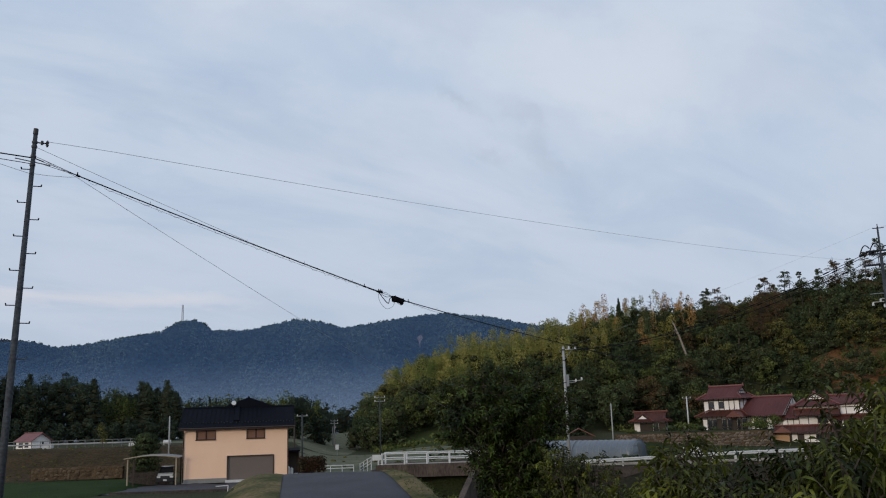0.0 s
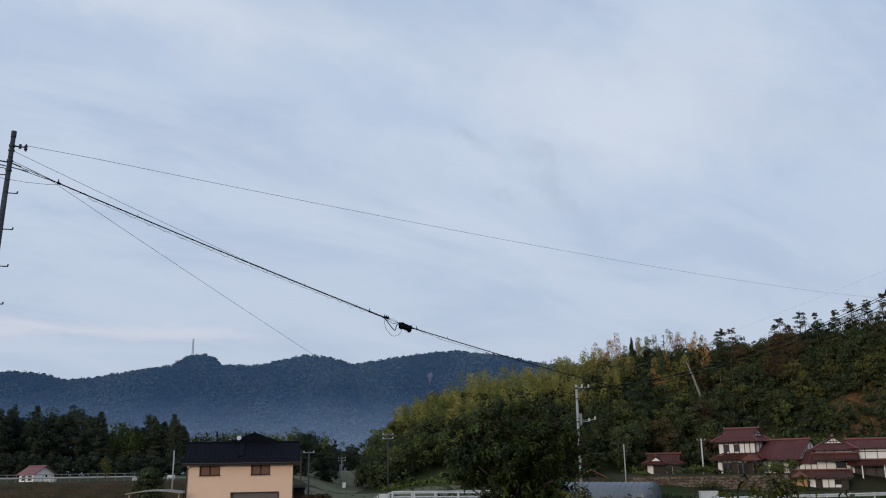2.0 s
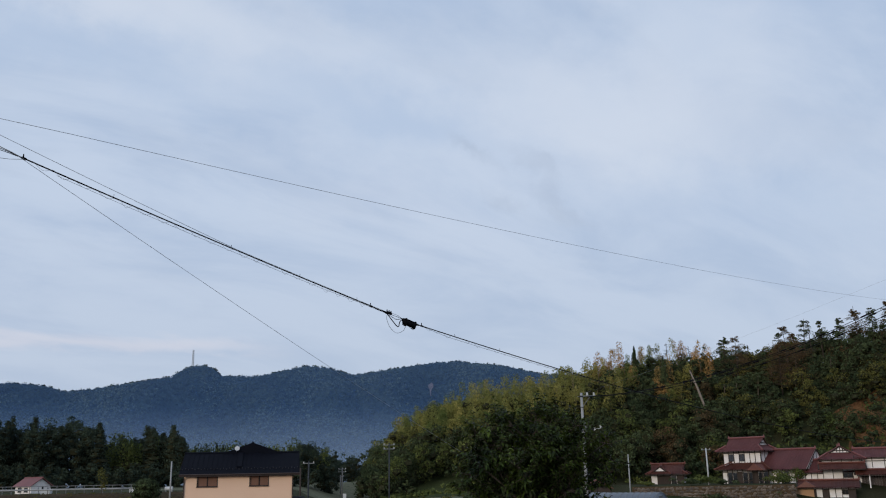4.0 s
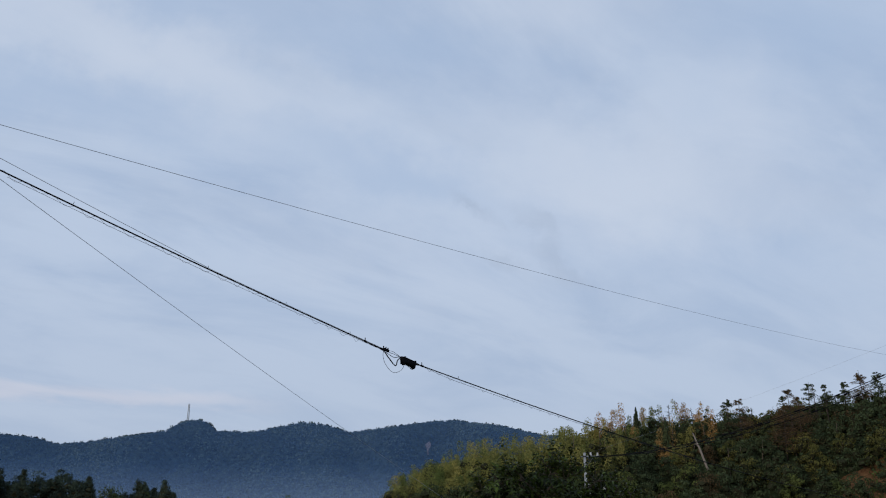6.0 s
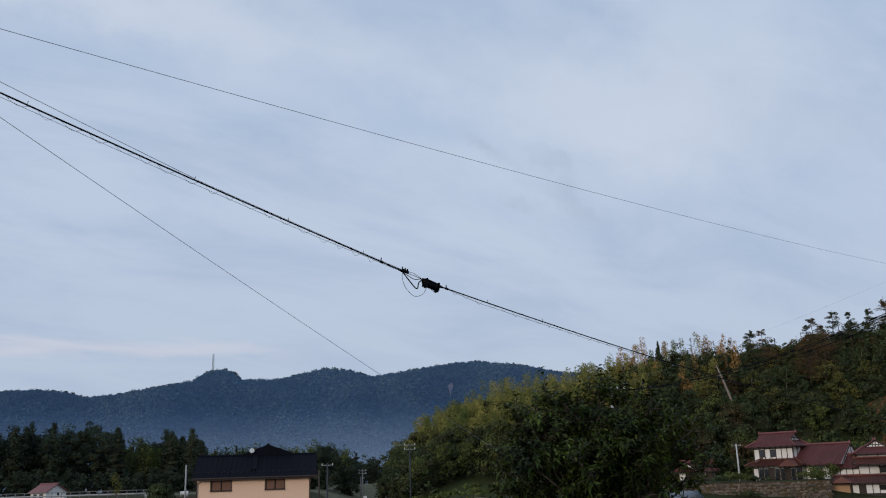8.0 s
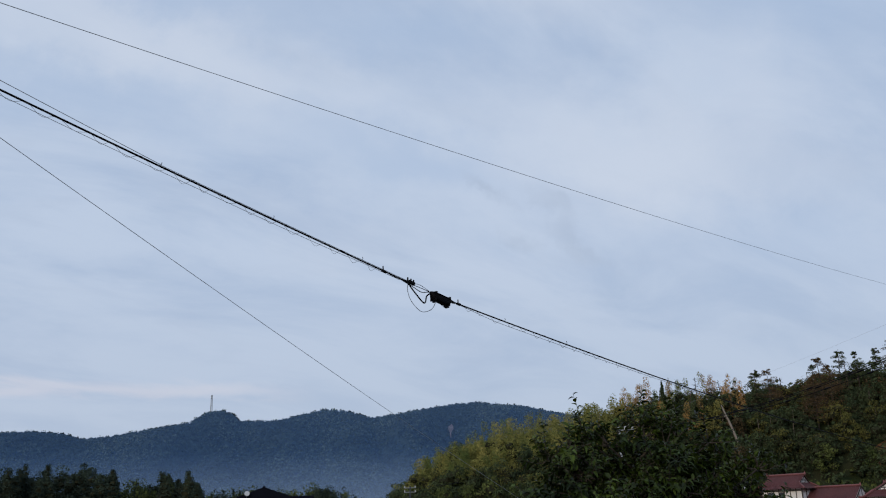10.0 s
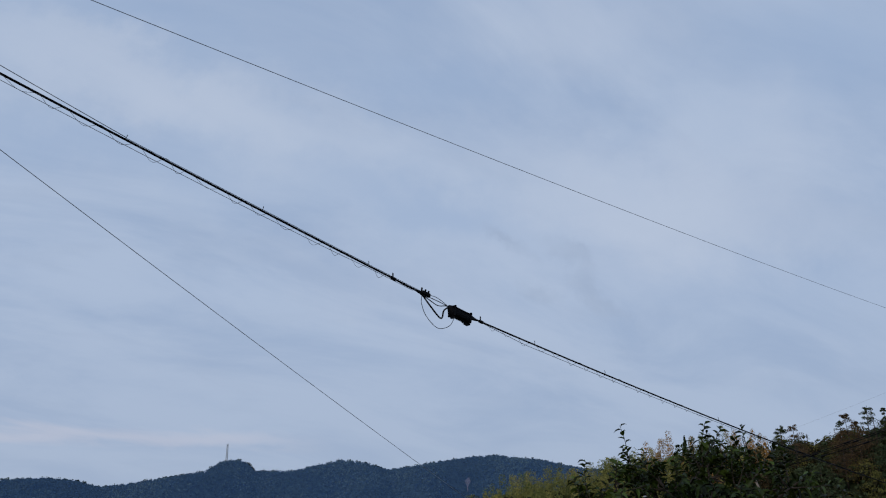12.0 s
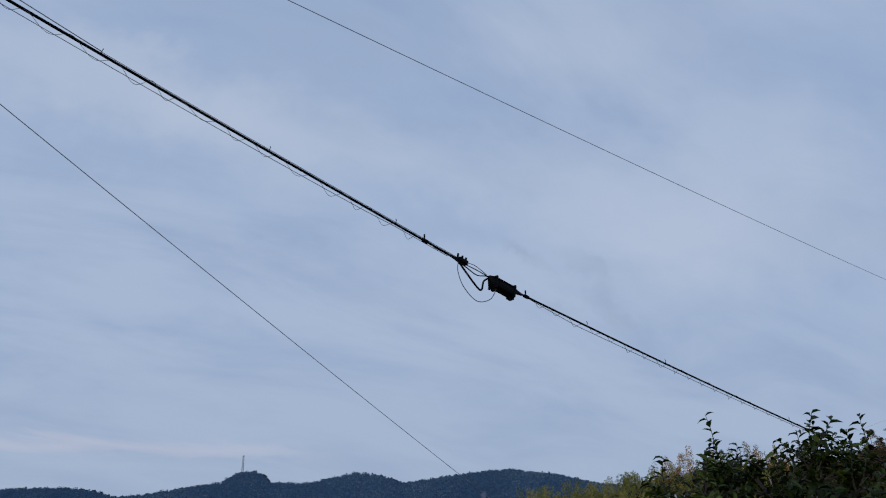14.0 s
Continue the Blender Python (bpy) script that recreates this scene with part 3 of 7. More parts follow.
arm(pole_b, "cross_arm", TB - 1.55, -0.9, 0.85, 0.06)
arm(pole_b, "cross_arm", TB - 1.75, -0.75, 0.7, 0.05)
arm(pole_b, "cross_arm", TB - 2.45, -0.2, 1.05, 0.07)
part("peak_bracket", rod(rod(bmesh.new(), (0, 0, TB - 0.1), (0, 0, TB + 0.18), 0.03, n=8), (-0.28, 0.1, TB - 0.08), (0.35, -0.12, TB - 0.08), 0.03, n=8), BLACK_FITTING, pole_b)
DOWN = (POLE_C - POLE_B).normalized()
POWER_AT = []
for k, (o, dz) in enumerate(((0.62, -1.50), (0.05, -1.42), (-0.55, -1.62))):
    base = AX * o + Vector((0, 0, TB + dz))
    tip = base + DOWN * 0.75 + Vector((0, 0, -0.25))
    bm = rod(bmesh.new(), base, base.lerp(tip, 0.45), 0.035, n=8)
    for j in range(5):
        q = base.lerp(tip, 0.45 + 0.11 * j)
        rod(bm, q, q + (tip - base) * 0.09, 0.12 - 0.01 * j, 0.09, 12)
    part("strain_insulator", bm, BLACK_FITTING, pole_b, "dark strain insulator")
    POWER_AT.append(POLE_B + Vector((0, 0, zb)) + tip)
    loop = [tip.lerp(base + Vector((0, 0, 0.15)), j / 10) + Vector((0, 0, 0.42 * math.sin(math.pi * j / 10))) for j in range(11)]
    part("jumper", tube(bmesh.new(), loop, 0.036, 6), CABLE, pole_b, "black jumper loop", True)
for k, (o, z) in enumerate(((0.35, TB - 4.75), (0.8, TB - 4.95), (0.15, TB - 5.1))):
    bm = rod(bmesh.new(), AX * o * 0.2 + Vector((0, 0, z + 0.12)), AX * o + Vector((0, 0, z + 0.12)), 0.018, n=6)
    rod(bm, AX * o + Vector((0, 0, z - 0.1)), AX * o + Vector((0, 0, z + 0.1)), 0.075, 0.055, 12)
    part("fuse_box", bm, WHITE_PAINT, pole_b, "white fuse housing")
part("transformer_arm", rod(bmesh.new(), AX * -0.1 + Vector((0, 0, TB - 4.3)), AX * 0.9 + Vector((0, 0, TB - 4.3)), 0.03, n=4), STEEL, pole_b)
bm = tube(bmesh.new(), [AX * (0.35 + 0.22 * math.cos(a)) + Vector((0, 0, TB - 6.4 + 0.22 * math.sin(a))) for a in np.linspace(0, 2 * math.pi, 19)], 0.025, 6)
part("cable_coil", bm, CABLE, pole_b, "black coil of spare cable", True)

# the pale pole behind the bushes, and the line to it
pole_c, zc = pole(POLE_C, 8.6, 0.16, 0.11, POLE_PALE, "pale concrete utility pole with white fittings")
TC = 8.6 - zc
for z in (TC - 0.3, TC - 1.3, TC - 3.4):
    band(pole_c, z, 0.16, 0.08)
part("cross_arm", rod(bmesh.new(), (-0.35, 0, TC - 0.35), (1.3, 0.1, TC - 0.28), 0.04, n=4), STEEL, pole_c)
part("brace", rod(bmesh.new(), (0.1, 0, TC - 1.2), (0.75, 0, TC - 0.4), 0.025, n=6), STEEL, pole_c)
for x, z in ((0.55, TC - 0.1), (1.15, TC - 0.12), (1.05, TC - 3.2), (1.6, TC - 3.05)):
    bm = rod(bmesh.new(), (x, 0.1, z - 0.13), (x, 0.1, z + 0.13), 0.10, 0.075, 12)
    rod(bm, (0.1, 0, z - 0.2), (x, 0.1, z - 0.16), 0.02, n=6)
    part("fuse_housing", bm, WHITE_PAINT, pole_c, "white fuse housing")
part("meter_box", box(bmesh.new(), 0.24, -0.05, TC - 3.2, 0.26, 0.3, 1.1), STEEL, pole_c, "grey meter box")
for k in range(8):
    step_bolt(pole_c, TC - 1.7 - 0.45 * k, (190, 10)[k % 2], 0.15)
for k, p in enumerate(POWER_AT):
    end = POLE_C + Vector((-0.3 + 0.5 * k, 0, 8.25))
    line = sag_line(p, end, 1.35, 40)
    w = strand("power_line", line, 0.021, CABLE, "black power line between two poles")
    for j in range(3, 34, 4):
        part("line_sleeve", rod(bmesh.new(), line[j], line[j].lerp(line[j + 1], 0.5), 0.05, n=8), CABLE, w)
strand("earth_wire", sag_line(POLE_B + Vector((-0.18, 0.06, 13.25)), POLE_C + Vector((0, 0, 8.5)), 0.3), 0.004, PALE_WIRE, "thin grey wire between two poles")
strand("earth_wire", sag_line(POLE_B + Vector((0.2, -0.08, 13.25)), (75, 22, 13.4), 0.5), 0.0055, PALE_WIRE, "thin grey wire between two poles")
strand("top_wire", [(-6.86, 14.93, 6.71)] + sag_line((-7.03, 15.10, 6.816), (28.19, 55.13, 10.96), 0.418, 80)[2:], 0.0043, PALE_WIRE, "thin grey overhead wire between two poles")

# the telephone cable with its hangers
SPAN, KINK = 47.57, 0.186


def main_point(s, right=0.0, up=0.0):
    """A point on the telephone cable, s metres of plan from the pole."""
    k = s / SPAN
    z = 6.38 - 3.84 * k - 4 * 1.12 * k * (1 - k) - 0.39 * min(k / KINK, (1 - k) / (1 - KINK))
    return POLE_A + DIR_MAIN * s + SIDE_MAIN * right + Vector((0, 0, z + up))


def beside(s0, s1, n, f):
    """A line that runs along the cable, off it by f(share)."""
    return [main_point(s0 + (s1 - s0) * k / n, *f(k / n)) for k in range(n + 1)]


CLAMP, BOX0, BOX1 = 8.10, 8.56, 8.95
strand("telephone_cable", beside(0.75, CLAMP, 60, lambda k: (0, 0)), 0.0116, CABLE, "black overhead telephone cable", 8)
for r, u in ((0.012, 0.012), (-0.012, 0.0), (0.0, -0.02)):
    strand("telephone_cable", beside(0.0, 0.8, 8, lambda k: (r * (1 - k), u * (1 - k) * 3)), 0.0050, CABLE, "thin black strand joining the telephone cable", 6)
strand("telephone_cable", beside(BOX1, SPAN, 120, lambda k: (0, 0)) + [POLE_B + Vector((-0.1, -0.1, 3.4))], 0.0112, CABLE, "black overhead telephone cable", 8)
strand("messenger_wire", beside(0.02, 4.4, 24, lambda k: (0.02, 0.19 * (1 - k) + 0.012)), 0.004, PALE_WIRE, "thin wire slung above the telephone cable")
strand("messenger_wire", beside(4.4, CLAMP + 0.05, 24, lambda k: (0.012, 0.012)), 0.0026, WIRE, "thin wire slung along the telephone cable")
strand("support_wire", beside(1.3, CLAMP - 0.1, 40, lambda k: (-0.02, -0.034 * math.sin(math.pi * min(1, 0.12 + k)) ** 0.4 - 0.012)), 0.003, PALE_WIRE, "thin grey wire under the telephone cable")
strand("support_wire", beside(BOX1 + 0.2, 20.0, 90, lambda k: (0.0, -0.05 * (1 - k) * min(1.0, 14 * k) - 0.01)), 0.0032, WIRE, "thin grey wire under the telephone cable")
strand("service_wire", [Vector((-7.02, 14.82, 6.42))] + sag_line((-6.02, 14.18, 5.83), (2.90, 35.75, 0.63), 0.135, 50) + [Vector((11.0, 55.2, -4.3))], 0.0036, PALE_WIRE, "thin grey service wire running down to the valley")
for z0, z1, sag in ((6.38, 6.6, 0.45), (6.27, 6.8, 0.35)):
    strand("telephone_cable", sag_line((-7.035, 14.815, z0), (-33.2, -12.65, z1), sag), 0.012 if sag > 0.4 else 0.007, CABLE, "black cable leaving the pole along the field")
strand("service_wire", sag_line((-7.04, 14.81, 6.08), (-15.0, -14.0, 6.6), 0.35), 0.004, PALE_WIRE, "thin grey service wire leaving the pole")
copy_thing(pole_a, Matrix.Translation((-15.1, -14.1, float(land(-15.1, -14.1)))))
strand("slack_wire", [(-7.03, 14.82, 6.10), (-6.85, 14.97, 6.10), (-6.6, 15.2, 6.13), (-6.45, 15.3, 6.16)], 0.004, PALE_WIRE, "short slack wire at the pole")


def coil_wire(s0, s1, pitch, size, seed):
    """The loose winding that ties the wires together: an uneven helix that hangs under the cable."""
    rnd = random.Random(seed)
    pts, s, n = [], s0, 14
    while s < s1:
        r, long = size * rnd.uniform(0.6, 1.2), pitch * rnd.uniform(0.8, 1.3)
        low = -0.02 - rnd.uniform(0.0, 0.02)
        for j in range(n):
            a = 2 * math.pi * j / n
            pts.append(main_point(s + long * j / n - 0.3 * r * math.sin(a), 0.9 * r * math.sin(a), low + r * math.cos(a)))
        s += long
    for _ in range(2):
        pts = [pts[0]] + [(p + 2 * q + r) / 4 for p, q, r in zip(pts, pts[1:], pts[2:])] + [pts[-1]]
    return pts


strand("lashing_wire", coil_wire(0.9, CLAMP - 0.55, 0.29, 0.042, 3), 0.0021, WIRE, "loose spiral of thin wire round the cable", 4)
strand("lashing_wire", coil_wire(BOX1 + 0.22, 19.0, 0.31, 0.040, 4), 0.0021, WIRE, "loose spiral of thin wire round the cable", 4)
for s in (2.2, 4.4, 5.9, 7.3, 10.1, 11.6, 14.6):
    strand("wire_tail", [main_point(s, 0.02, 0.0), main_point(s + 0.01, 0.02, 0.03), main_point(s + 0.02, 0.0, 0.055)], 0.004, CABLE, "short bent tail of tie wire on the cable", 4)

# splice closure with its loops
closure = thing("splice_closure", "black plastic cable splice closure hanging on the cable", "splice closure", main_point(BOX0))
along = (main_point(BOX1) - main_point(BOX0)).normalized()
turn_m = Matrix((along, Vector((0, 0, 1)).cross(along).normalized(), along.cross(Vector((0, 0, 1)).cross(along).normalized()))).transposed()
closure.matrix_basis = Matrix.Translation(main_point(BOX0)) @ turn_m.to_4x4()
LEN = (main_point(BOX1) - main_point(BOX0)).length
bm, rings = bmesh.new(), []
for x, w, hi, lo in ((0.0, 0.018, 0.018, -0.02), (0.03, 0.040, 0.022, -0.055), (0.05, 0.052, 0.026, -0.095), (0.30 * LEN, 0.055, 0.030, -0.098),
                     (0.80 * LEN, 0.055, 0.026, -0.098), (0.90 * LEN, 0.050, 0.022, -0.092), (0.94 * LEN, 0.038, 0.020, -0.055), (LEN + 0.03, 0.020, 0.016, -0.022), (LEN + 0.10, 0.011, 0.011, -0.011)):
    mid, half = (hi + lo) / 2, (hi - lo) / 2
    rings.append([bm.verts.new((x, w * math.copysign(abs(math.cos(a)) ** 0.5, math.cos(a)), mid + half * math.copysign(abs(math.sin(a)) ** 0.5, math.sin(a)))) for a in np.linspace(0, 2 * math.pi, 17)[:-1]])
for p, q in zip(rings, rings[1:]):
    for k in range(16):
        bm.faces.new((p[k], p[(k + 1) % 16], q[(k + 1) % 16], q[k]))
bm.faces.new(rings[0][::-1]), bm.faces.new(rings[-1])
part("housing", bm, CABLE, closure, "black moulded housing", True)
for x in (0.07, LEN * 0.86):
    part("end_band", box(bmesh.new(), x, 0, -0.035, 0.02, 0.118, 0.134), CABLE, closure)
part("seam", box(bmesh.new(), LEN * 0.48, 0, 0.006, LEN * 0.82, 0.122, 0.008), CABLE, closure)
for x in (0.09, LEN - 0.05):
    part("foot", box(bmesh.new(), x, 0, -0.108, 0.03, 0.06, 0.025), CABLE, closure)


def loop(name, pts, r, mat, label):
    """A soft loop through hand-set offsets: metres along the cable and below it."""
    p = [main_point(CLAMP + 0.72 * s, side, dz * 0.84) for s, side, dz in pts]
    q = []
    for i in range(len(p) - 1):
        a, b, c, d = p[max(i - 1, 0)], p[i], p[i + 1], p[min(i + 2, len(p) - 1)]
        for j in range(8):
            t = j / 8
            q.append(0.5 * (2 * b + (c - a) * t + (2 * a - 5 * b + 4 * c - d) * t * t + (3 * b - a - 3 * c + d) * t ** 3))
    return strand(name, q + [p[-1]], r, mat, label, 8)


loop("cable_loop", [(-0.25, 0, 0), (0.02, 0, -0.02), (0.16, 0.02, -0.12), (0.36, 0.03, -0.24), (0.46, 0.02, -0.23), (0.52, 0.01, -0.10), (0.66, 0, 0)], 0.0100, CABLE, "black cable loop into the splice closure")
loop("cable_loop", [(-0.2, 0.02, -0.02), (0.12, 0.03, -0.06), (0.36, 0.02, -0.08), (0.56, 0.01, -0.02), (0.68, 0, 0)], 0.0058, CABLE, "thin black cable loop into the splice closure")
loop("wire_loop", [(0.0, 0.03, -0.06), (-0.02, 0.04, -0.18), (0.07, 0.05, -0.34), (0.32, 0.05, -0.43), (0.60, 0.04, -0.31), (0.74, 0.03, -0.13)], 0.0040, WIRE, "thin grey wire loop hanging under the cable")
loop("wire_loop", [(0.74, 0.03, -0.12), (0.84, 0.04, -0.15), (0.98, 0.05, -0.19), (1.0, 0.04, -0.145), (0.9, 0.03, -0.12)], 0.0040, CABLE, "short wire loop under the splice closure")
loop("wire_loop", [(0.14, 0, 0.01), (0.36, 0, 0.045), (0.60, 0, 0.01)], 0.0035, CABLE, "thin wire above the cable")
loop("wire_loop", [(0.16, 0, -0.01), (0.40, 0, 0.0), (0.66, 0, 0.0)], 0.0050, CABLE, "thin wire above the cable")
clamp = thing("cable_clamp", "black steel dead-end clamp on the cable", "clamp", main_point(CLAMP))
clamp.matrix_basis = Matrix.Translation(main_point(CLAMP)) @ turn_m.to_4x4()
bm = box(bmesh.new(), 0.09, 0, 0.01, 0.13, 0.05, 0.05)
bmesh.ops.bevel(bm, geom=bm.edges[:], offset=0.01, segments=2, affect="EDGES")
part("body", bm, CABLE, clamp)
for x in (0.02, 0.08, 0.13):
    part("bolt", rod(bmesh.new(), (x, 0, 0), (x, 0, 0.065), 0.011, n=6), CABLE, clamp)
part("sleeve", rod(bmesh.new(), (-0.30, 0, 0.0), (0.03, 0, 0.0), 0.011, 0.014, 10), CABLE, clamp)
for s in (0.78, BOX1 + 0.16, CLAMP - 0.42):
    t = single("cable_tie", rod(rod(bmesh.new(), main_point(s - 0.02), main_point(s + 0.04), 0.02, n=10), main_point(s, 0, 0.01), main_point(s, 0, 0.065), 0.009, n=6), CABLE, "black tie clamp on the telephone cable", "clamp")



# ---------------------------------------------------------------- woods
CUBE = np.array([(-1, -1, -1), (1, -1, -1), (1, 1, -1), (-1, 1, -1), (-1, -1, 1), (1, -1, 1), (1, 1, 1), (-1, 1, 1)], float) * 0.577
CUBE_FACES = np.array([0, 3, 2, 1, 4, 5, 6, 7, 0, 1, 5, 4, 1, 2, 6, 5, 2, 3, 7, 6, 3, 0, 4, 7])


def leaf_cloud(centres, radii, sizes, count, seed, droop=0.0, flat=1.0, core=0.0, tint=None):
    """Many small leaf tufts on lobes: centres (n, 3), radii (n, 3), tuft size for each lobe; core: a dark block inside
    each lobe, standing in for inner shade.
    """
    rng = np.random.default_rng(seed)
    c, r, s = np.repeat(centres, count, 0), np.repeat(radii, count, 0), np.repeat(sizes, count)
    d = rng.normal(size=c.shape)
    d[:, 2] = d[:, 2] * 0.9 + 0.25
    d /= np.linalg.norm(d, axis=1, keepdims=True)
    p = c + d * r * rng.uniform(0.70, 1.10, (len(c), 1))
    a = rng.normal(size=c.shape) * [1, 1, flat]
    a[:, 2] -= droop
    a /= np.linalg.norm(a, axis=1, keepdims=True)
    a -= 0.75 * (a * d).sum(1, keepdims=True) * d
    b = np.cross(a, d + rng.normal(size=d.shape) * 0.45)
    b /= np.linalg.norm(b, axis=1, keepdims=True) + 1e-9
    s = (s * rng.uniform(0.6, 1.4, len(c)))[:, None]
    w = s * rng.uniform(0.35, 0.65, (len(c), 1))
    v = np.stack([p - a * s, p + b * w * 0.9 - a * s * 0.15, p + a * s, p - b * w - a * s * 0.1], 1).reshape(-1, 3)
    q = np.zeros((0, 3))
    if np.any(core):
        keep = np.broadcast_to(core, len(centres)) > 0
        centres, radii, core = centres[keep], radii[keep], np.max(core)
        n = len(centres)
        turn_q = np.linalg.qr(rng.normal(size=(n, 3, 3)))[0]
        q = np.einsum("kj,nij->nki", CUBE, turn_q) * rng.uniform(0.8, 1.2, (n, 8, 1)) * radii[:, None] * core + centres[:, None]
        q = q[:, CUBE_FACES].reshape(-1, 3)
    if tint is None:
        tint = rng.uniform(size=len(radii if not np.any(core) else keep))
    return v, q, np.repeat(tint, count)


# colour of the blocks inside the lobes, dark for the shade within crowns
CROWN_CORE = material("dark_crown_core", (0.040, 0.040, 0.022), 0.95, 0.3, 0.5, 5, 0.0, gloss=0.02)


def cloud_object(name, clouds, mat, label, category="woods", parent=None, inside=None):
    v = np.concatenate(clouds[:2])
    n, leafy = len(v) // 4, len(clouds[0]) // 4
    me = bpy.data.meshes.new(name)
    me.vertices.add(4 * n), me.loops.add(4 * n), me.polygons.add(n)
    me.vertices.foreach_set("co", v.astype(np.float32).ravel())
    me.loops.foreach_set("vertex_index", np.arange(4 * n, dtype=np.int32))
    me.polygons.foreach_set("loop_start", np.arange(0, 4 * n, 4, dtype=np.int32))
    me.update(calc_edges=True)
    me.materials.append(mat)
    me.materials.append(inside or CROWN_CORE)
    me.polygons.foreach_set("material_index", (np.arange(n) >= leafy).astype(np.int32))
    tints = np.full(n, 0.5, np.float32)
    tints[:leafy] = clouds[2]
    me.attributes.new("tint", "FLOAT", "FACE").data.foreach_set("value", tints)
    ob = new(name, me)
    if parent:
        ob.parent = parent
        return ob
    return tagged(ob, label, category, kind="stuff")


def own_tint(n, lobes, rng):
    """One tone for each tree, with a little play between its boughs."""
    return np.clip(np.repeat(rng.uniform(size=n), lobes) + rng.normal(size=n * lobes) * 0.14, 0, 1)


def round_crowns(at, height, radius, seed, lobes=11, count=95, tuft=0.25, low=0.25, squash=0.8, core=0.66, spread=0.72):
    """Broadleaf crowns: lobes round an axis. at: (n, 3) feet."""
    rng = np.random.default_rng(seed)
    n = len(at)
    a = rng.uniform(0, 2 * np.pi, (n, lobes))
    k = (np.arange(lobes) + 0.5) / lobes
    rr = radius[:, None] * (spread * np.sqrt(np.clip(1 - (1.55 * k - 0.55) ** 2, 0.05, 1)))[None] * rng.uniform(0.55, 1.1, (n, lobes))
    h = height[:, None] * (low + (0.94 - low) * k[None]) + rng.normal(size=(n, lobes)) * 0.3
    c = np.stack([at[:, :1] + rr * np.cos(a), at[:, 1:2] + rr * np.sin(a), at[:, 2:3] + h], -1).reshape(-1, 3)
    lr = np.repeat(radius * 0.42, lobes) * rng.uniform(0.65, 1.2, n * lobes)
    return leaf_cloud(c, np.stack([lr, lr, lr * squash], 1), np.full(len(c), tuft), count, seed + 1, core=np.tile(np.where(k < 0.85, core, 0), n), tint=own_tint(n, lobes, rng))


def pad_crowns(at, height, radius, seed, lobes=15, count=95, tuft=0.22):
    """Old pines: flat pads in layers with air between."""
    return round_crowns(at, height, radius, seed, lobes, count, tuft, low=0.2, squash=0.62, core=0.75, spread=0.72)


def cone_crowns(at, height, radius, seed, tiers=11, count=50, tuft=0.3, taper=0.75, core=0.7):
    """Conifers: drooping tiers that narrow to a tip."""
    rng = np.random.default_rng(seed)
    n = len(at)
    k = np.linspace(0.12, 0.99, tiers)
    rr = radius[:, None] * ((1.02 - k) ** taper)[None] * rng.uniform(0.8, 1.15, (n, tiers)) + 0.12
    a = rng.uniform(0, 2 * np.pi, (n, tiers))
    c = np.stack([at[:, :1] + 0.2 * rr * np.cos(a), at[:, 1:2] + 0.2 * rr * np.sin(a), at[:, 2:3] + height[:, None] * k[None]], -1).reshape(-1, 3)
    lr = rr.ravel()
    lh = np.repeat(height * 0.07, tiers)
    return leaf_cloud(c, np.stack([lr, lr, lh], 1), np.full(len(c), tuft), count, seed + 1, droop=0.7, core=core, tint=own_tint(n, tiers, rng))


def plume_crowns(at, height, radius, seed, stems=4, count=300, tuft=0.22, wide=0.44, core=0.7):
    """Bamboo and slender trees: bundles of feathery plumes that taper to leaning tips."""
    rng = np.random.default_rng(seed)
    n = len(at)
    parts, whole = [], rng.uniform(size=n)
    for j in range(stems):
        off = rng.normal(size=(n, 2)) * radius[:, None] * 0.6
        lean = rng.normal(size=(n, 2)) * 0.10
        hh = height * rng.uniform(0.62, 1.08, n)
        tone = np.clip(whole + rng.normal(size=n) * 0.2, 0, 1)
        for k, share in ((0.34, 0.16), (0.50, 0.2), (0.65, 0.22), (0.79, 0.22), (0.91, 0.2)):
            c = np.stack([at[:, 0] + off[:, 0] + lean[:, 0] * hh * k ** 2, at[:, 1] + off[:, 1] + lean[:, 1] * hh * k ** 2, at[:, 2] + hh * k], -1)
            r = radius * wide * (1.12 - k) ** 0.4 + 0.1
            parts.append(leaf_cloud(c, np.stack([r, r, hh * 0.105], 1), np.full(n, tuft), int(count * share), seed + 7 * j + int(100 * k), droop=0.9, core=core if k < 0.6 else 0, tint=tone))
    return tuple(np.concatenate([p[i] for p in parts]) for i in range(3))


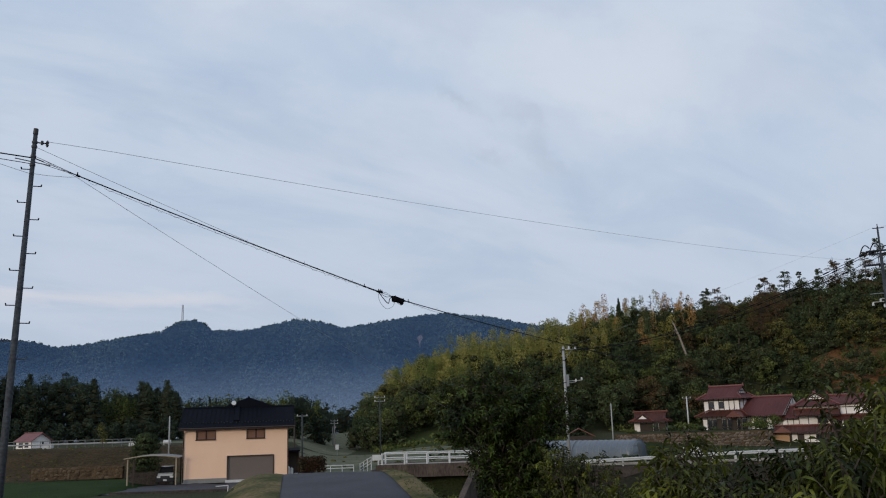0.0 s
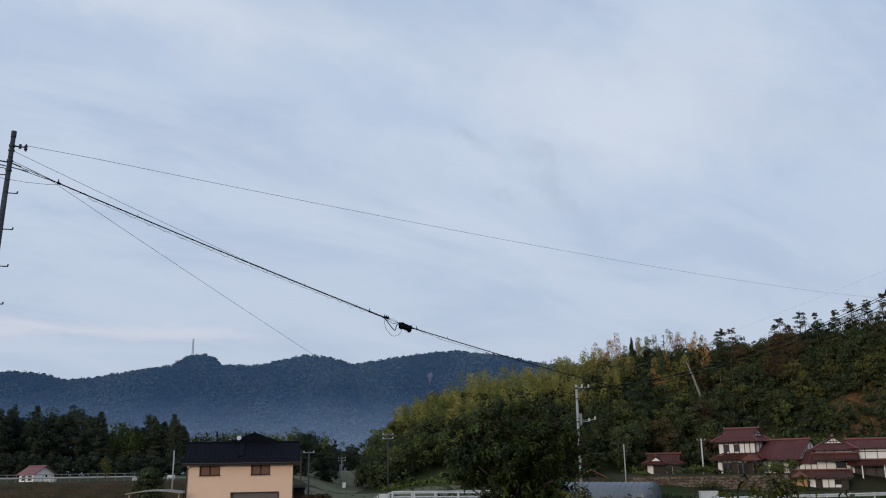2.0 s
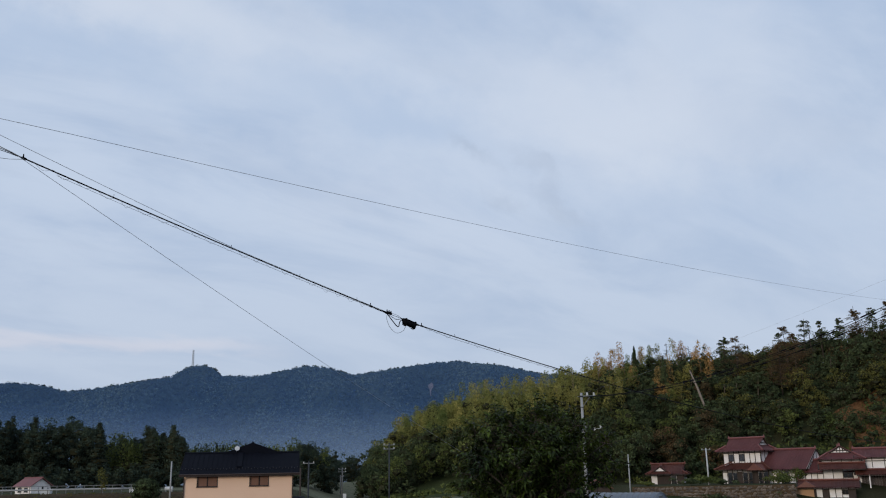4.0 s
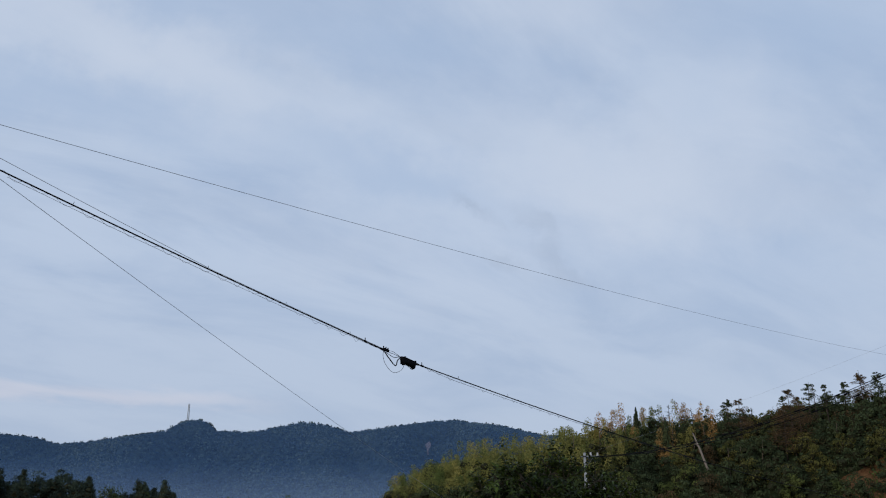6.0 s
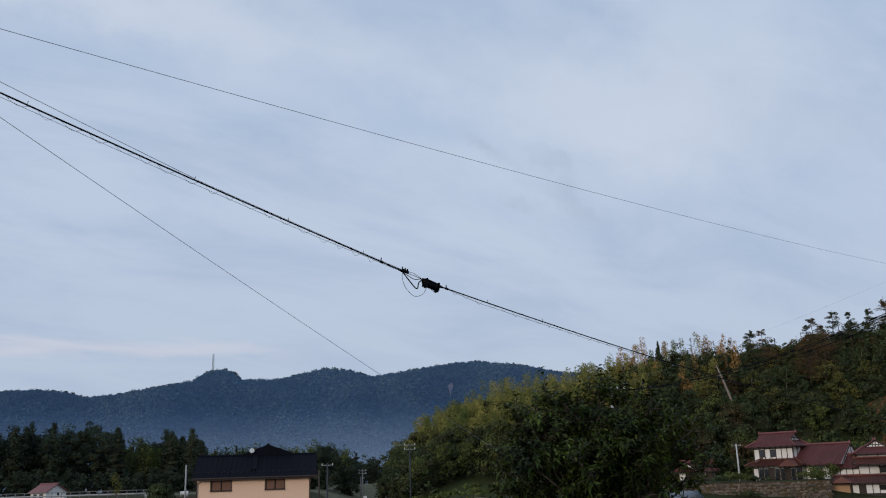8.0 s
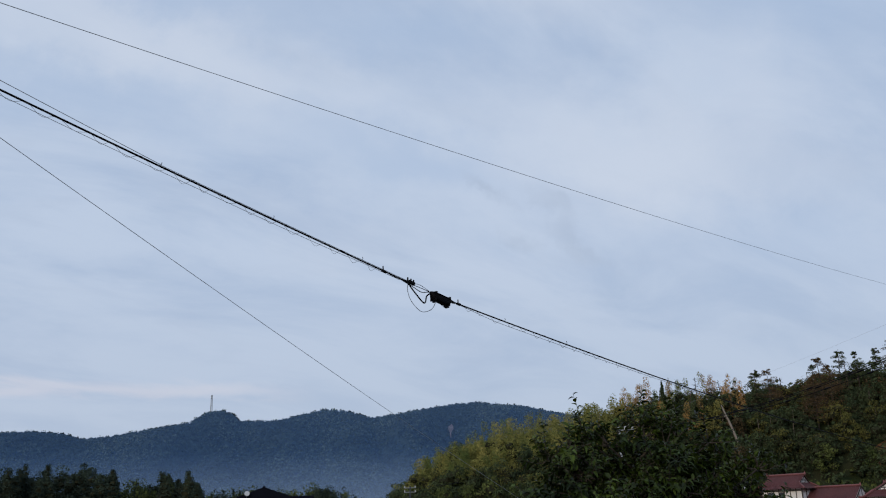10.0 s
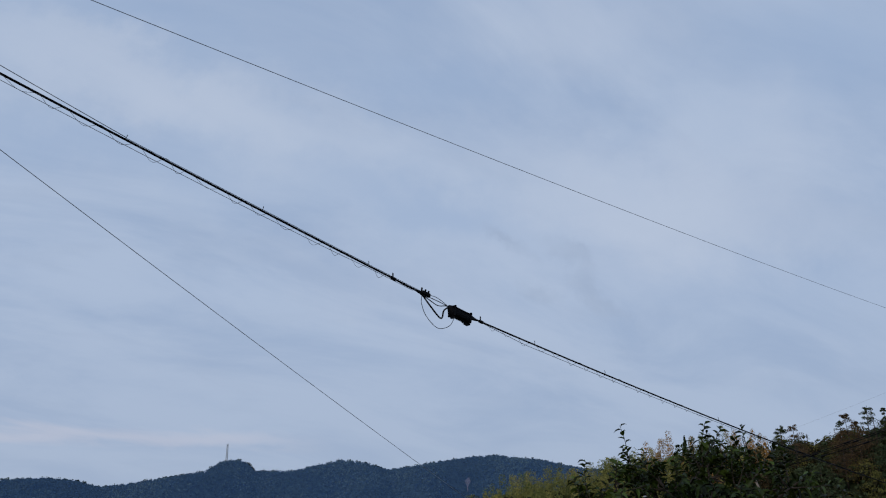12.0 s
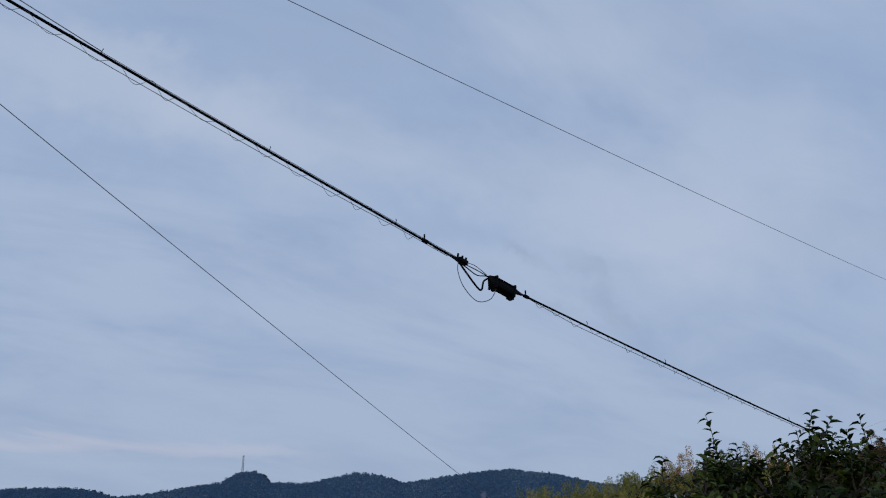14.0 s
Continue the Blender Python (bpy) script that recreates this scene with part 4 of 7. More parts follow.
def mountain_forest():
    """Crowns of the far forest: over the slope, and ragged along the ridge against the sky."""
    rng = np.random.default_rng(3)
    r, b = np.meshgrid(np.arange(1420, 2392, 12.5), np.arange(-29.5, 8.0, 0.34))
    r, b = r.ravel() + rng.uniform(-6, 6, r.size), np.radians(b.ravel() + rng.uniform(-0.17, 0.17, b.size))
    x, y = r * np.sin(b), r * np.cos(b)
    size = rng.uniform(4.5, 9.5, len(r))
    c = np.stack([x, y, mountain_height(x, y) + size * 0.25], 1)
    # broad tones: mixed tree stands, and spur light and dark put into colour
    broad_tone = np.array([noise.noise((a * 0.007, e * 0.004, 2.0)) + 0.5 * noise.noise((a * 0.022, e * 0.014, 6.0)) for a, e in zip(x, y)])
    tone = np.clip(rng.normal(size=len(r)) * 0.09 + 0.42 + 1.9 * broad_tone, 0, 1)
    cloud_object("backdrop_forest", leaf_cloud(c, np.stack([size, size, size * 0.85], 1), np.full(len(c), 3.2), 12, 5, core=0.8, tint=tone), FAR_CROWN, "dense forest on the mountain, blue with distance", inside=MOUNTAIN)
    b = np.concatenate([rng.uniform(-30, 8, 620), rng.normal(-16.0, 0.6, 60)])
    r = 2392 + rng.uniform(-22, 12, len(b))
    x, y = r * np.sin(np.radians(b)), r * np.cos(np.radians(b))
    knob = np.where((b > -17.2) & (b < -14.9), 1.45, 1.0)
    h = rng.uniform(0.8, 6.5, len(b)) * knob
    c = np.concatenate([np.stack([x + rng.normal(size=len(b)) * w, y, 1.5 + r * ridge_line(b) + h * f - 3.5], 1) for f, w in ((0.1, 2.0), (0.5, 1.4), (0.95, 0.6))])
    rad = np.concatenate([rng.uniform(2.6, 4.4, len(b)) * f for f in (1.2, 1.0, 0.6)])
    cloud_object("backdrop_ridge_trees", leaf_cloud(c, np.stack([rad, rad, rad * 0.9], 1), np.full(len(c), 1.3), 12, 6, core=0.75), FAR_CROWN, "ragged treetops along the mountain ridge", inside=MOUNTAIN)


mountain_forest()
STEM = material("pale_stem_bark", (0.17, 0.13, 0.10), 0.9, 0.3, 1.0, 10, 0.2)
rng_w = np.random.default_rng(11)


def scatter(b0, b1, d0, d1, gap):
    """Feet on the land between two bearings and two distances, on a jittered grid."""
    out = []
    for d in np.arange(d0, d1, gap):
        n = max(1, int(radians(b1 - b0) * d / gap))
        b = np.radians(b0 + (b1 - b0) * (np.arange(n) + rng_w.uniform(0, 1, n)) / n)
        dd = d + rng_w.uniform(-0.5, 0.5, n) * gap
        out.append(np.stack([dd * np.sin(b), dd * np.cos(b)], 1))
    p = np.concatenate(out)
    return np.column_stack([p, land(p[:, 0], p[:, 1])])


def polar(p):
    return np.degrees(np.arctan2(p[:, 0], p[:, 1])), np.hypot(p[:, 0], p[:, 1])


def hill_woods():
    p = scatter(-5.4, 33, 176, 260, 4.5)
    b, d = polar(p)
    up = p[:, 2]
    foot = np.interp(b, [-8, -3, 3, 8, 12, 20, 30, 50], [190, 178, 170, 185, 195, 200, 195, 180])
    meadow = (b > -3.0) & (b < 1.8) & (d < foot + 17 - 3.5 * np.abs(b + 0.2))
    houses = (b > 11.5) & (d < 205) | (b > 8) & (b <= 11.5) & (d < 192)
    soil = (b > 22.0) & (up > 9.5) & (up < 14.5) & (rng_w.uniform(size=len(p)) < 0.75)
    terrace = (b > 17) & (up < 6.5)
    p = p[~(meadow | houses | soil | terrace) & (d > foot + 1)]
    b, d = polar(p)
    up = p[:, 2]
    k = rng_w.uniform(size=len(p))
    rel = up / np.maximum(hill_height(p[:, 0] * 1.3, p[:, 1] * 1.3), 1)
    h = rng_w.uniform(6.4, 11.2, len(p)) * np.interp(b, [-5.6, -4.6, -3.4, -1.5, 2, 11, 14, 18, 22, 30], [0.62, 0.66, 0.78, 0.90, 0.97, 1.0, 0.92, 0.76, 0.76, 0.76])
    r = rng_w.uniform(2.6, 4.4, len(p))
    bamboo = (b < 9.0) & (rel + rng_w.normal(size=len(p)) * 0.10 > np.interp(b, [-6, -3, 0, 9], [0.62, 0.52, 0.38, 0.34])) & (k < 0.93)
    rust = ~bamboo & (b > 8.0) & (b < 16) & (rel > 0.60) & (k < 0.72 - 0.03 * np.maximum(b - 11, 0))
    conifer = ~bamboo & ~rust & (b > 9) & (rel < 0.85) & (k > 0.97)
    olive = ~bamboo & ~rust & ~conifer & (((b > 13) & (rel > 0.35) & (k < 0.36)) | ((b <= 13) & (k < 0.14)))
    brown = ~bamboo & ~rust & ~conifer & ~olive & (b > 13) & (k > 0.84)
    deep = ~(bamboo | rust | conifer | olive | brown) & (k > 0.36)
    green = ~(bamboo | rust | conifer | olive | brown | deep)
    gold = rust & (rng_w.uniform(size=len(p)) < 0.3)
    rust = rust & ~gold
    cloud_object("bamboo_grove", plume_crowns(p[bamboo], h[bamboo] * 1.14, r[bamboo] * 0.95, 21), WOOD_BAMBOO, "yellow-green bamboo grove on the hill crest")
    cloud_object("autumn_woods", plume_crowns(p[rust], h[rust] * 1.2, r[rust] * 0.85, 31, 4, 480, 0.175, 0.44, 0.35), WOOD_RUST, "rust-coloured autumn trees along the hill crest")
    cloud_object("golden_woods", plume_crowns(p[gold], h[gold] * 1.18, r[gold] * 0.85, 35, 4, 480, 0.175, 0.44, 0.35), WOOD_BAMBOO, "golden feathery trees along the hill crest")
    cloud_object("conifer_woods", cone_crowns(p[conifer], h[conifer] * 1.12, r[conifer] * 0.9, 41), WOOD_DARK, "dark conifers among the hillside woods")
    cloud_object("pine_woods", pad_crowns(p[olive], h[olive] * 1.05, r[olive], 51, count=76, tuft=0.245), WOOD_OLIVE, "olive-green pines in layers on the hillside")
    cloud_object("brown_woods", pad_crowns(p[brown], h[brown], r[brown], 55), WOOD_BROWN, "brown thinning trees on the hillside")
    cloud_object("deep_woods", round_crowns(p[deep], h[deep], r[deep], 58, count=80, tuft=0.27), WOOD_DARK, "dark green broadleaf woods on the hillside")
    cloud_object("green_woods", round_crowns(p[green], h[green], r[green], 61), WOOD_GREEN, "green broadleaf woods on the hillside")
    low = scatter(-5.7, 33, 174, 256, 3.3)
    lb, ld = polar(low)
    lf = np.interp(lb, [-8, -3, 3, 8, 12, 20, 30, 50], [190, 178, 170, 185, 195, 200, 195, 180])
    ok = (ld > lf + 2) & ~((lb > -3.0) & (lb < 1.8) & (ld < lf + 15)) & ~((lb > 11.5) & (ld < 198)) & ~((lb > 22.0) & (low[:, 2] > 9.5) & (low[:, 2] < 14.5) & (rng_w.uniform(size=len(low)) < 0.75))
    low = low[ok & (rng_w.uniform(size=len(low)) < 0.9)]
    cloud_object("undergrowth", round_crowns(low, rng_w.uniform(2.2, 4.8, len(low)) * np.where(polar(low)[1] > 234, np.where(polar(low)[0] > 15, 2.1, 1.5), 1.0), rng_w.uniform(1.5, 2.4, len(low)), 71, lobes=5, count=18, tuft=0.38), WOOD_DARK, "dark undergrowth below the hillside woods")
    crest = scatter(4.0, 33, 243, 264, 3.4)
    cloud_object("crest_woods", round_crowns(crest, rng_w.uniform(4.6, 7.4, len(crest)) * np.interp(polar(crest)[0], [4, 14, 18, 21], [1.15, 1.1, 1.05, 1.15]), rng_w.uniform(2.2, 3.0, len(crest)), 75, lobes=7, count=46, tuft=0.3, low=0.1, core=0.8), WOOD_DARK, "dense low trees along the hill crest")
    # bare and pale stems that show between the crowns
    bm = bmesh.new()
    for i in np.flatnonzero((k < 0.62) & (b > 6) & (b < 24) & (rel > 0.5)):
        x, y, z = p[i]
        rod(bm, (x, y, z), (x + rng_w.normal() * 0.5, y - 1.2, z + h[i] * 0.9), 0.13, 0.05, 5)
    single("tree_stems", bm, STEM, "brown tree stems between the crowns", "woods", "stuff")


hill_woods()


def pine(at, height, seed, mat, label, bare=0.35, tiers=9, spread=0.24, stem=BARK):
    """A ridge-top pine with a bare stem and flat layered pads."""
    x, y, z = at
    t = thing("pine_tree", label, "tree", (x, y, z))
    rnd = np.random.default_rng(seed)
    bend = rnd.normal(size=2) * 0.35
    stem_pts = [(bend[0] * k * k, bend[1] * k * k, height * k - (0.3 if k == 0 else 0)) for k in np.linspace(0, 1, 7)]
    part("trunk", tube(bmesh.new(), stem_pts, [0.2 * (1 - 0.8 * k) for k in np.linspace(0, 1, 7)], 7), stem, t, smooth=True)
    bm, cen, rad = bmesh.new(), [], []
    for k in np.linspace(bare, 0.97, tiers):
        for j in range(6):
            a = rnd.uniform(0, 6.28)
            k = min(0.98, k + rnd.uniform(-0.05, 0.05))
            long = height * spread * (1.08 - k) * rnd.uniform(0.35, 1.4) + 0.15
            o = Vector((bend[0] * k * k, bend[1] * k * k, height * k))
            e = o + Vector((math.cos(a) * long, math.sin(a) * long, 0.12 * long))
            rod(bm, o, e, 0.05, 0.02, 5)
            cen.append(e), rad.append((long * 0.6, long * 0.6, 0.14 + 0.16 * long))
    tagged(part("limbs", bm, stem, t), kind="stuff")
    if mat:
        cloud_object("crown", leaf_cloud(np.array(cen), np.array(rad), np.full(len(cen), 0.14), 60, seed), mat, "", parent=t)
    return t


def on_bearing(b, d):
    x, y = d * math.sin(radians(b)), d * math.cos(radians(b))
    return x, y, float(land(x, y))


for i, (b, hgt, mat, bare) in enumerate(((17.0, 13.5, WOOD_DARK, 0.55), (20.1, 13, WOOD_DARK, 0.4), (21.6, 14.5, WOOD_DARK, 0.35), (22.6, 12.5, WOOD_DARK, 0.5), (23.6, 12, WOOD_DARK, 0.5),
                                         (24.6, 14, WOOD_BROWN, 0.5), (25.4, 12.5, WOOD_DARK, 0.45), (26.2, 13, WOOD_BROWN, 0.5), (27.0, 16, WOOD_DARK, 0.2), (18.4, 11, None, 0.4), (22.0, 13.5, None, 0.4), (15.0, 11, None, 0.4), (13.6, 12, None, 0.4))):
    pine(on_bearing(b, 246 + (i * 37) % 9), hgt, 200 + i, mat, "ridge-top pine with thin layered crown" if mat else "bare grey tree on the ridge", bare)
for b, hgt, seed in ((20.6, 17.0, 231), (21.0, 14.6, 232), (20.1, 13.5, 233)):
    pine(on_bearing(b, 240), hgt, seed, WOOD_BROWN, "withered brown pine on the ridge", 0.2, 14, 0.34)
pine(on_bearing(17.7, 243), 14.6, 236, WOOD_BROWN, "thin withered pine on the ridge", 0.3, 10, 0.30)
for b, d, h in ((11.6, 240, 13.5), (13.3, 236, 12.0)):
    x, y, z = on_bearing(b, d)
    t = thing("fir_tree", "dark pointed fir standing above the woods", "tree", (x, y, z))
    part("trunk", rod(bmesh.new(), (0, 0, -0.3), (0, 0, h * 0.95), 0.2, 0.03, 8), BARK, t)
    cloud_object("crown", cone_crowns(np.zeros((1, 3)), np.array([h]), np.array([2.7]), int(b * 10), 16, 120, 0.24, 1.0), WOOD_DARK, "", parent=t)
x, y = 60.2, 217.5
t = thing("dead_tree", "bleached leaning dead trunk in the woods", "tree", (x, y, float(land(x, y))))
part("trunk", tube(bmesh.new(), [(0.9, 0, -1), (0.3, 0, 6), (-1.0, 0.2, 10.5), (-2.4, 0.4, 14.6)], [0.26, 0.28, 0.24, 0.10], 8), PALE_BARK, t, smooth=True)
part("limb", rod(bmesh.new(), (-1.2, 0.2, 11.0), (-2.4, 0.0, 12.4), 0.12, 0.05, 6), PALE_BARK, t)


def left_woods():
    p = scatter(-32, -16.4, 284, 325, 5.0)
    n = len(p)
    b, d = polar(p)
    k = rng_w.uniform(size=n)
    h = rng_w.uniform(15.5, 20.0, n) * np.interp(b, [-32, -26.5, -24.6, -23, -21.6, -20.6, -19.6, -18.6, -17.6, -16.4], [1.0, 1.05, 1.0, 1.1, 1.0, 0.82, 0.78, 0.86, 0.88, 0.7])
    con = (k < 0.28) | (b > -18.8) & (k < 0.7)
    bam = ~con & (b > -21.2) & (k < 0.8)
    mix = ~(con | bam)
    cloud_object("cedar_woods", cone_crowns(p[con], h[con] * 1.05, np.full(con.sum(), 3.9), 81, 12, 80, 0.34, 0.45), WOOD_CEDAR, "dark cedar wood at the edge of the fields")
    cloud_object("bamboo_grove", plume_crowns(p[bam], h[bam] * 1.0, np.full(bam.sum(), 3.2), 82, 6, 120, 0.32), WOOD_GREEN, "lighter bamboo between the cedars")
    cloud_object("mixed_woods", round_crowns(p[mix], h[mix], np.full(mix.sum(), 4.2), 83, 13, 80, 0.36, low=0.12), WOOD_CEDAR, "green broadleaf trees at the edge of the cedar wood")
    e = scatter(-33, -16.0, 270, 284, 4.0)
    cloud_object("undergrowth", round_crowns(e, rng_w.uniform(3.5, 7.5, len(e)), np.full(len(e), 2.6), 85, 6, 50, 0.32, low=0.05), WOOD_CEDAR, "dark undergrowth along the cedar wood")
    e = scatter(-33, -7.0, 378, 392, 4.5)
    cloud_object("undergrowth", round_crowns(e, rng_w.uniform(6, 9, len(e)), np.full(len(e), 3.4), 87, 6, 40, 0.45, low=0.03, core=0.8), WOOD_CEDAR, "dark low trees behind the cedar wood")
    q = scatter(-17.4, -8.0, 345, 375, 3.6)
    m = len(q)
    kk = rng_w.uniform(size=m)
    hh = rng_w.uniform(9, 14, m)
    for name, ok, mat, lab in (("yellow_woods", kk < 0.5, WOOD_GREEN, "yellow-green trees behind the house"), ("mixed_woods", kk >= 0.5, WOOD_CEDAR, "green trees behind the house")):
        cloud_object(name, plume_crowns(q[ok], hh[ok] * 1.15, np.full(ok.sum(), 3.4), 91, 5, 90, 0.42, 0.6), mat, lab)
    s = scatter(-15.4, -12.4, 350, 366, 8)
    cloud_object("cedar_woods", cone_crowns(s, rng_w.uniform(13, 16.5, len(s)), np.full(len(s), 2.6), 95, 12, 50, 0.34, 0.7), WOOD_CEDAR, "pointed cedars behind the house")
    g = scatter(-10.4, -7.5, 187, 199, 3.2)
    gb, gd = polar(g)
    dome = np.sqrt(np.clip(1 - ((gb + 8.95) / 1.75) ** 2, 0.12, 1))
    cloud_object("grove", round_crowns(g, 9.0 * dome * rng_w.uniform(0.9, 1.05, len(g)), np.full(len(g), 2.3), 97, 12, 110, 0.2, low=0.04), WOOD_CEDAR, "rounded dark grove beside the fields")
    f = scatter(-8.6, -3.5, 430, 520, 8)
    cloud_object("far_woods", round_crowns(f, rng_w.uniform(9, 15, len(f)), np.full(len(f), 4.8), 99, 8, 26, 0.6, low=0.02), WOOD_CEDAR, "far woods at the head of the valley")


left_woods()


# ---------------------------------------------------------------- draped sheets of the land
PADDY = material("paddy_green", (0.032, 0.054, 0.017), 0.95, 0.35, 0.25, 6, 0.6, second=(0.020, 0.036, 0.012), depth=0.08, gloss=0.03)
DRY_GRASS = material("dry_bank_grass", (0.068, 0.044, 0.024), 0.95, 0.4, 0.25, 3, 0.6, second=(0.030, 0.025, 0.013), depth=0.1, gloss=0.05)
VERGE_GRASS = material("straw_verge_grass", (0.17, 0.128, 0.066), 0.95, 0.35, 0.7, 9, 0.6, second=(0.062, 0.066, 0.028), spread=0.3, depth=0.05, gloss=0.05)
GREY_BLOCK = material("grey_block", (0.22, 0.22, 0.215), 0.9, 0.15, 1.2, 15, 0.2)


def drape(name, x0, x1, y0, y1, st, mat, lift, label, category, edge=0.6):
    """A thin sheet laid over the land, with an uneven edge that dips into it."""
    xs, ys = np.arange(x0, x1 + st, st), np.arange(y0, y1 + st, st)
    gx, gy = np.meshgrid(xs, ys)
    rim = np.minimum(np.minimum(gx - x0, x1 - gx), np.minimum(gy - y0, y1 - gy)) / max(edge, 0.01)
    nz = np.array([noise.noise((a * 0.6, b * 0.6, 2)) for a, b in zip(gx.ravel(), gy.ravel())]).reshape(gx.shape)
    gz = land(gx, gy) + lift * np.clip(rim + nz, -1, 1) + 0.1 * nz
    v = np.stack([gx, gy, gz], -1).reshape(-1, 3)
    nx, ny = len(xs), len(ys)
    i = (np.arange(ny - 1)[:, None] * nx + np.arange(nx - 1)).ravel()
    f = np.stack([i, i + 1, i + nx + 1, i + nx], 1)
    return tagged(new(name, raw_mesh(name, v.tolist(), f.tolist(), mat, True)), label, category, kind="structure")


drape("paddy", -75, -30, 60, 103, 1.5, PADDY, 0.25, "green paddy field below the bank", "field")
drape("dry_bank", -90, -27.5, 103.5, 124, 1.2, DRY_GRASS, 0.22, "brown dry grass on the field bank", "bank")
drape("yard", -30, -10, 79, 91.3, 1.0, ASPHALT, 0.1, "dark asphalt yard before the house", "yard")
drape("soil_patch", 84, 118, 196, 212, 1.5, SOIL, 0.35, "bare red soil slope below the woods", "soil", 6)
MEADOW = material("meadow_grass", (0.058, 0.066, 0.026), 0.95, 0.35, 0.2, 5, 0.5, second=(0.036, 0.048, 0.018), depth=0.1, gloss=0.05)
drape("meadow", -12, 8, 168, 196, 1.5, MEADOW, 0.3, "pale grass slope at the foot of the woods", "meadow", 5)
FIELD = material("pale_mown_field", (0.150, 0.148, 0.098), 0.95, 0.35, 0.12, 3, 0.5, second=(0.085, 0.092, 0.058), stretch=(0.4, 1.6, 1), depth=0.08, gloss=0.04)
drape("near_field", -26, 4, 92, 165, 2.0, FIELD, 0.2, "pale mown field on the valley floor", "field", 5)
drape("far_field", -62, -20, 168, 330, 4.0, FIELD, 0.15, "pale far fields up the valley", "field", 8)


# ---------------------------------------------------------------- the peach house
HW, HD, HH = 10.5, 7.6, 5.5
house = thing("house", "two-storey peach plaster house with dark metal roof", "house", (-26.32, 90.96, -3.33), 10.5)


def wall_with_holes(length, height, thick, holes):
    """A wall in x and z with rectangular openings cut through: boxes between the openings' edges."""
    bm = bmesh.new()
    xs = sorted({0, length, *(v for h in holes for v in (h[0], h[1]))})
    zs = sorted({0, height, *(v for h in holes for v in (h[2], h[3]))})
    for a, b in zip(xs, xs[1:]):
        run = None
        for c, d in zip(zs, zs[1:]):
            mx, mz = (a + b) / 2, (c + d) / 2
            if any(h[0] < mx < h[1] and h[2] < mz < h[3] for h in holes):
                if run:
                    box(bm, mx, thick / 2, (run[0] + run[1]) / 2, b - a, thick, run[1] - run[0])
                run = None
            else:
                run = (run[0], d) if run else (c, d)
        if run:
            box(bm, (a + b) / 2, thick / 2, (run[0] + run[1]) / 2, b - a, thick, run[1] - run[0])
    bmesh.ops.remove_doubles(bm, verts=bm.verts, dist=0.001)
    return bm


OPEN = [(1.30, 3.2, 4.24, 5.26), (6.3, 8.1, 4.24, 5.26), (4.45, 8.95, 0.06, 2.5)]
part("front_wall", wall_with_holes(HW, HH, 0.18, OPEN), PLASTER, house)
part("side_wall", box(bmesh.new(), 0.09, HD / 2 + 0.09, HH / 2, 0.18, HD - 0.18, HH), PLASTER, house)
part("side_wall", box(bmesh.new(), HW - 0.09, HD / 2 + 0.09, HH / 2, 0.18, HD - 0.18, HH), PLASTER, house)
part("back_wall", box(bmesh.new(), HW / 2, HD - 0.09, HH / 2, HW - 0.37, 0.18, HH), PLASTER, house)
part("gable_wall", prism(bmesh.new(), [(0.1, HH + 0.002), (HD - 0.1, HH + 0.002), (HD / 2, HH + 1.7)], HW - 0.16, HW - 0.02), PLASTER, house).matrix_basis = Matrix(((0, 1, 0, 0), (1, 0, 0, 0), (0, 0, 1, 0), (0, 0, 0, 1)))
part("foundation", box(bmesh.new(), 2.18, -0.02, 0.2, 4.4, 0.12, 0.44), GREY_BLOCK, house)
part("foundation", box(bmesh.new(), 9.78, -0.02, 0.2, 1.45, 0.12, 0.44), GREY_BLOCK, house)
part("door_sill", box(bmesh.new(), 6.7, -0.35, 0.10, 4.9, 0.8, 0.24), WHITE_PAINT, house, "pale concrete sill")
for x0, x1, z0, z1 in OPEN[:2]:
    w = part("window", box(bmesh.new(), (x0 + x1) / 2, 0.11, (z0 + z1) / 2, x1 - x0 - 0.1, 0.02, z1 - z0 - 0.1), GLASS, house)
    bm = bmesh.new()
    for z in (z0 + 0.03, z1 - 0.03):
        box(bm, (x0 + x1) / 2, 0.02, z, x1 - x0 + 0.08, 0.12, 0.07)
    for x in (x0 + 0.0, x1 - 0.0):
        box(bm, x, 0.02, (z0 + z1) / 2, 0.07, 0.12, z1 - z0)
    part("frame", bm, BROWN_TRIM, w, "dark brown window frame")
    part("mullion", box(bmesh.new(), (x0 + x1) / 2, 0.05, (z0 + z1) / 2, 0.06, 0.08, z1 - z0 - 0.13), BROWN_TRIM, w)
    for k in (0, 1):
        a = x0 + 0.06 + k * (x1 - x0) / 2
        part("blind", box(bmesh.new(), a + (x1 - x0) / 4 - 0.05, 0.085, (z0 + z1) / 2, (x1 - x0) / 2 - 0.12, 0.02, z1 - z0 - 0.14), BLIND, w, "brown closed blind")
    part("sill", box(bmesh.new(), (x0 + x1) / 2, -0.05, z0 - 0.03, x1 - x0 + 0.16, 0.14, 0.05), BROWN_TRIM, w)
gx0, gx1, gz0, gz1 = OPEN[2]
door = part("garage_door", box(bmesh.new(), (gx0 + gx1) / 2, 0.14, (gz0 + gz1) / 2, gx1 - gx0, 0.03, gz1 - gz0), SHUTTER, house, "closed taupe roller shutter")
for k in range(22):
    z = gz0 + 0.06 + k * (gz1 - gz0 - 0.1) / 22
    part("slat", box(bmesh.new(), (gx0 + gx1) / 2, 0.118, z + 0.045, gx1 - gx0 - 0.1, 0.014, 0.085), SHUTTER, door)
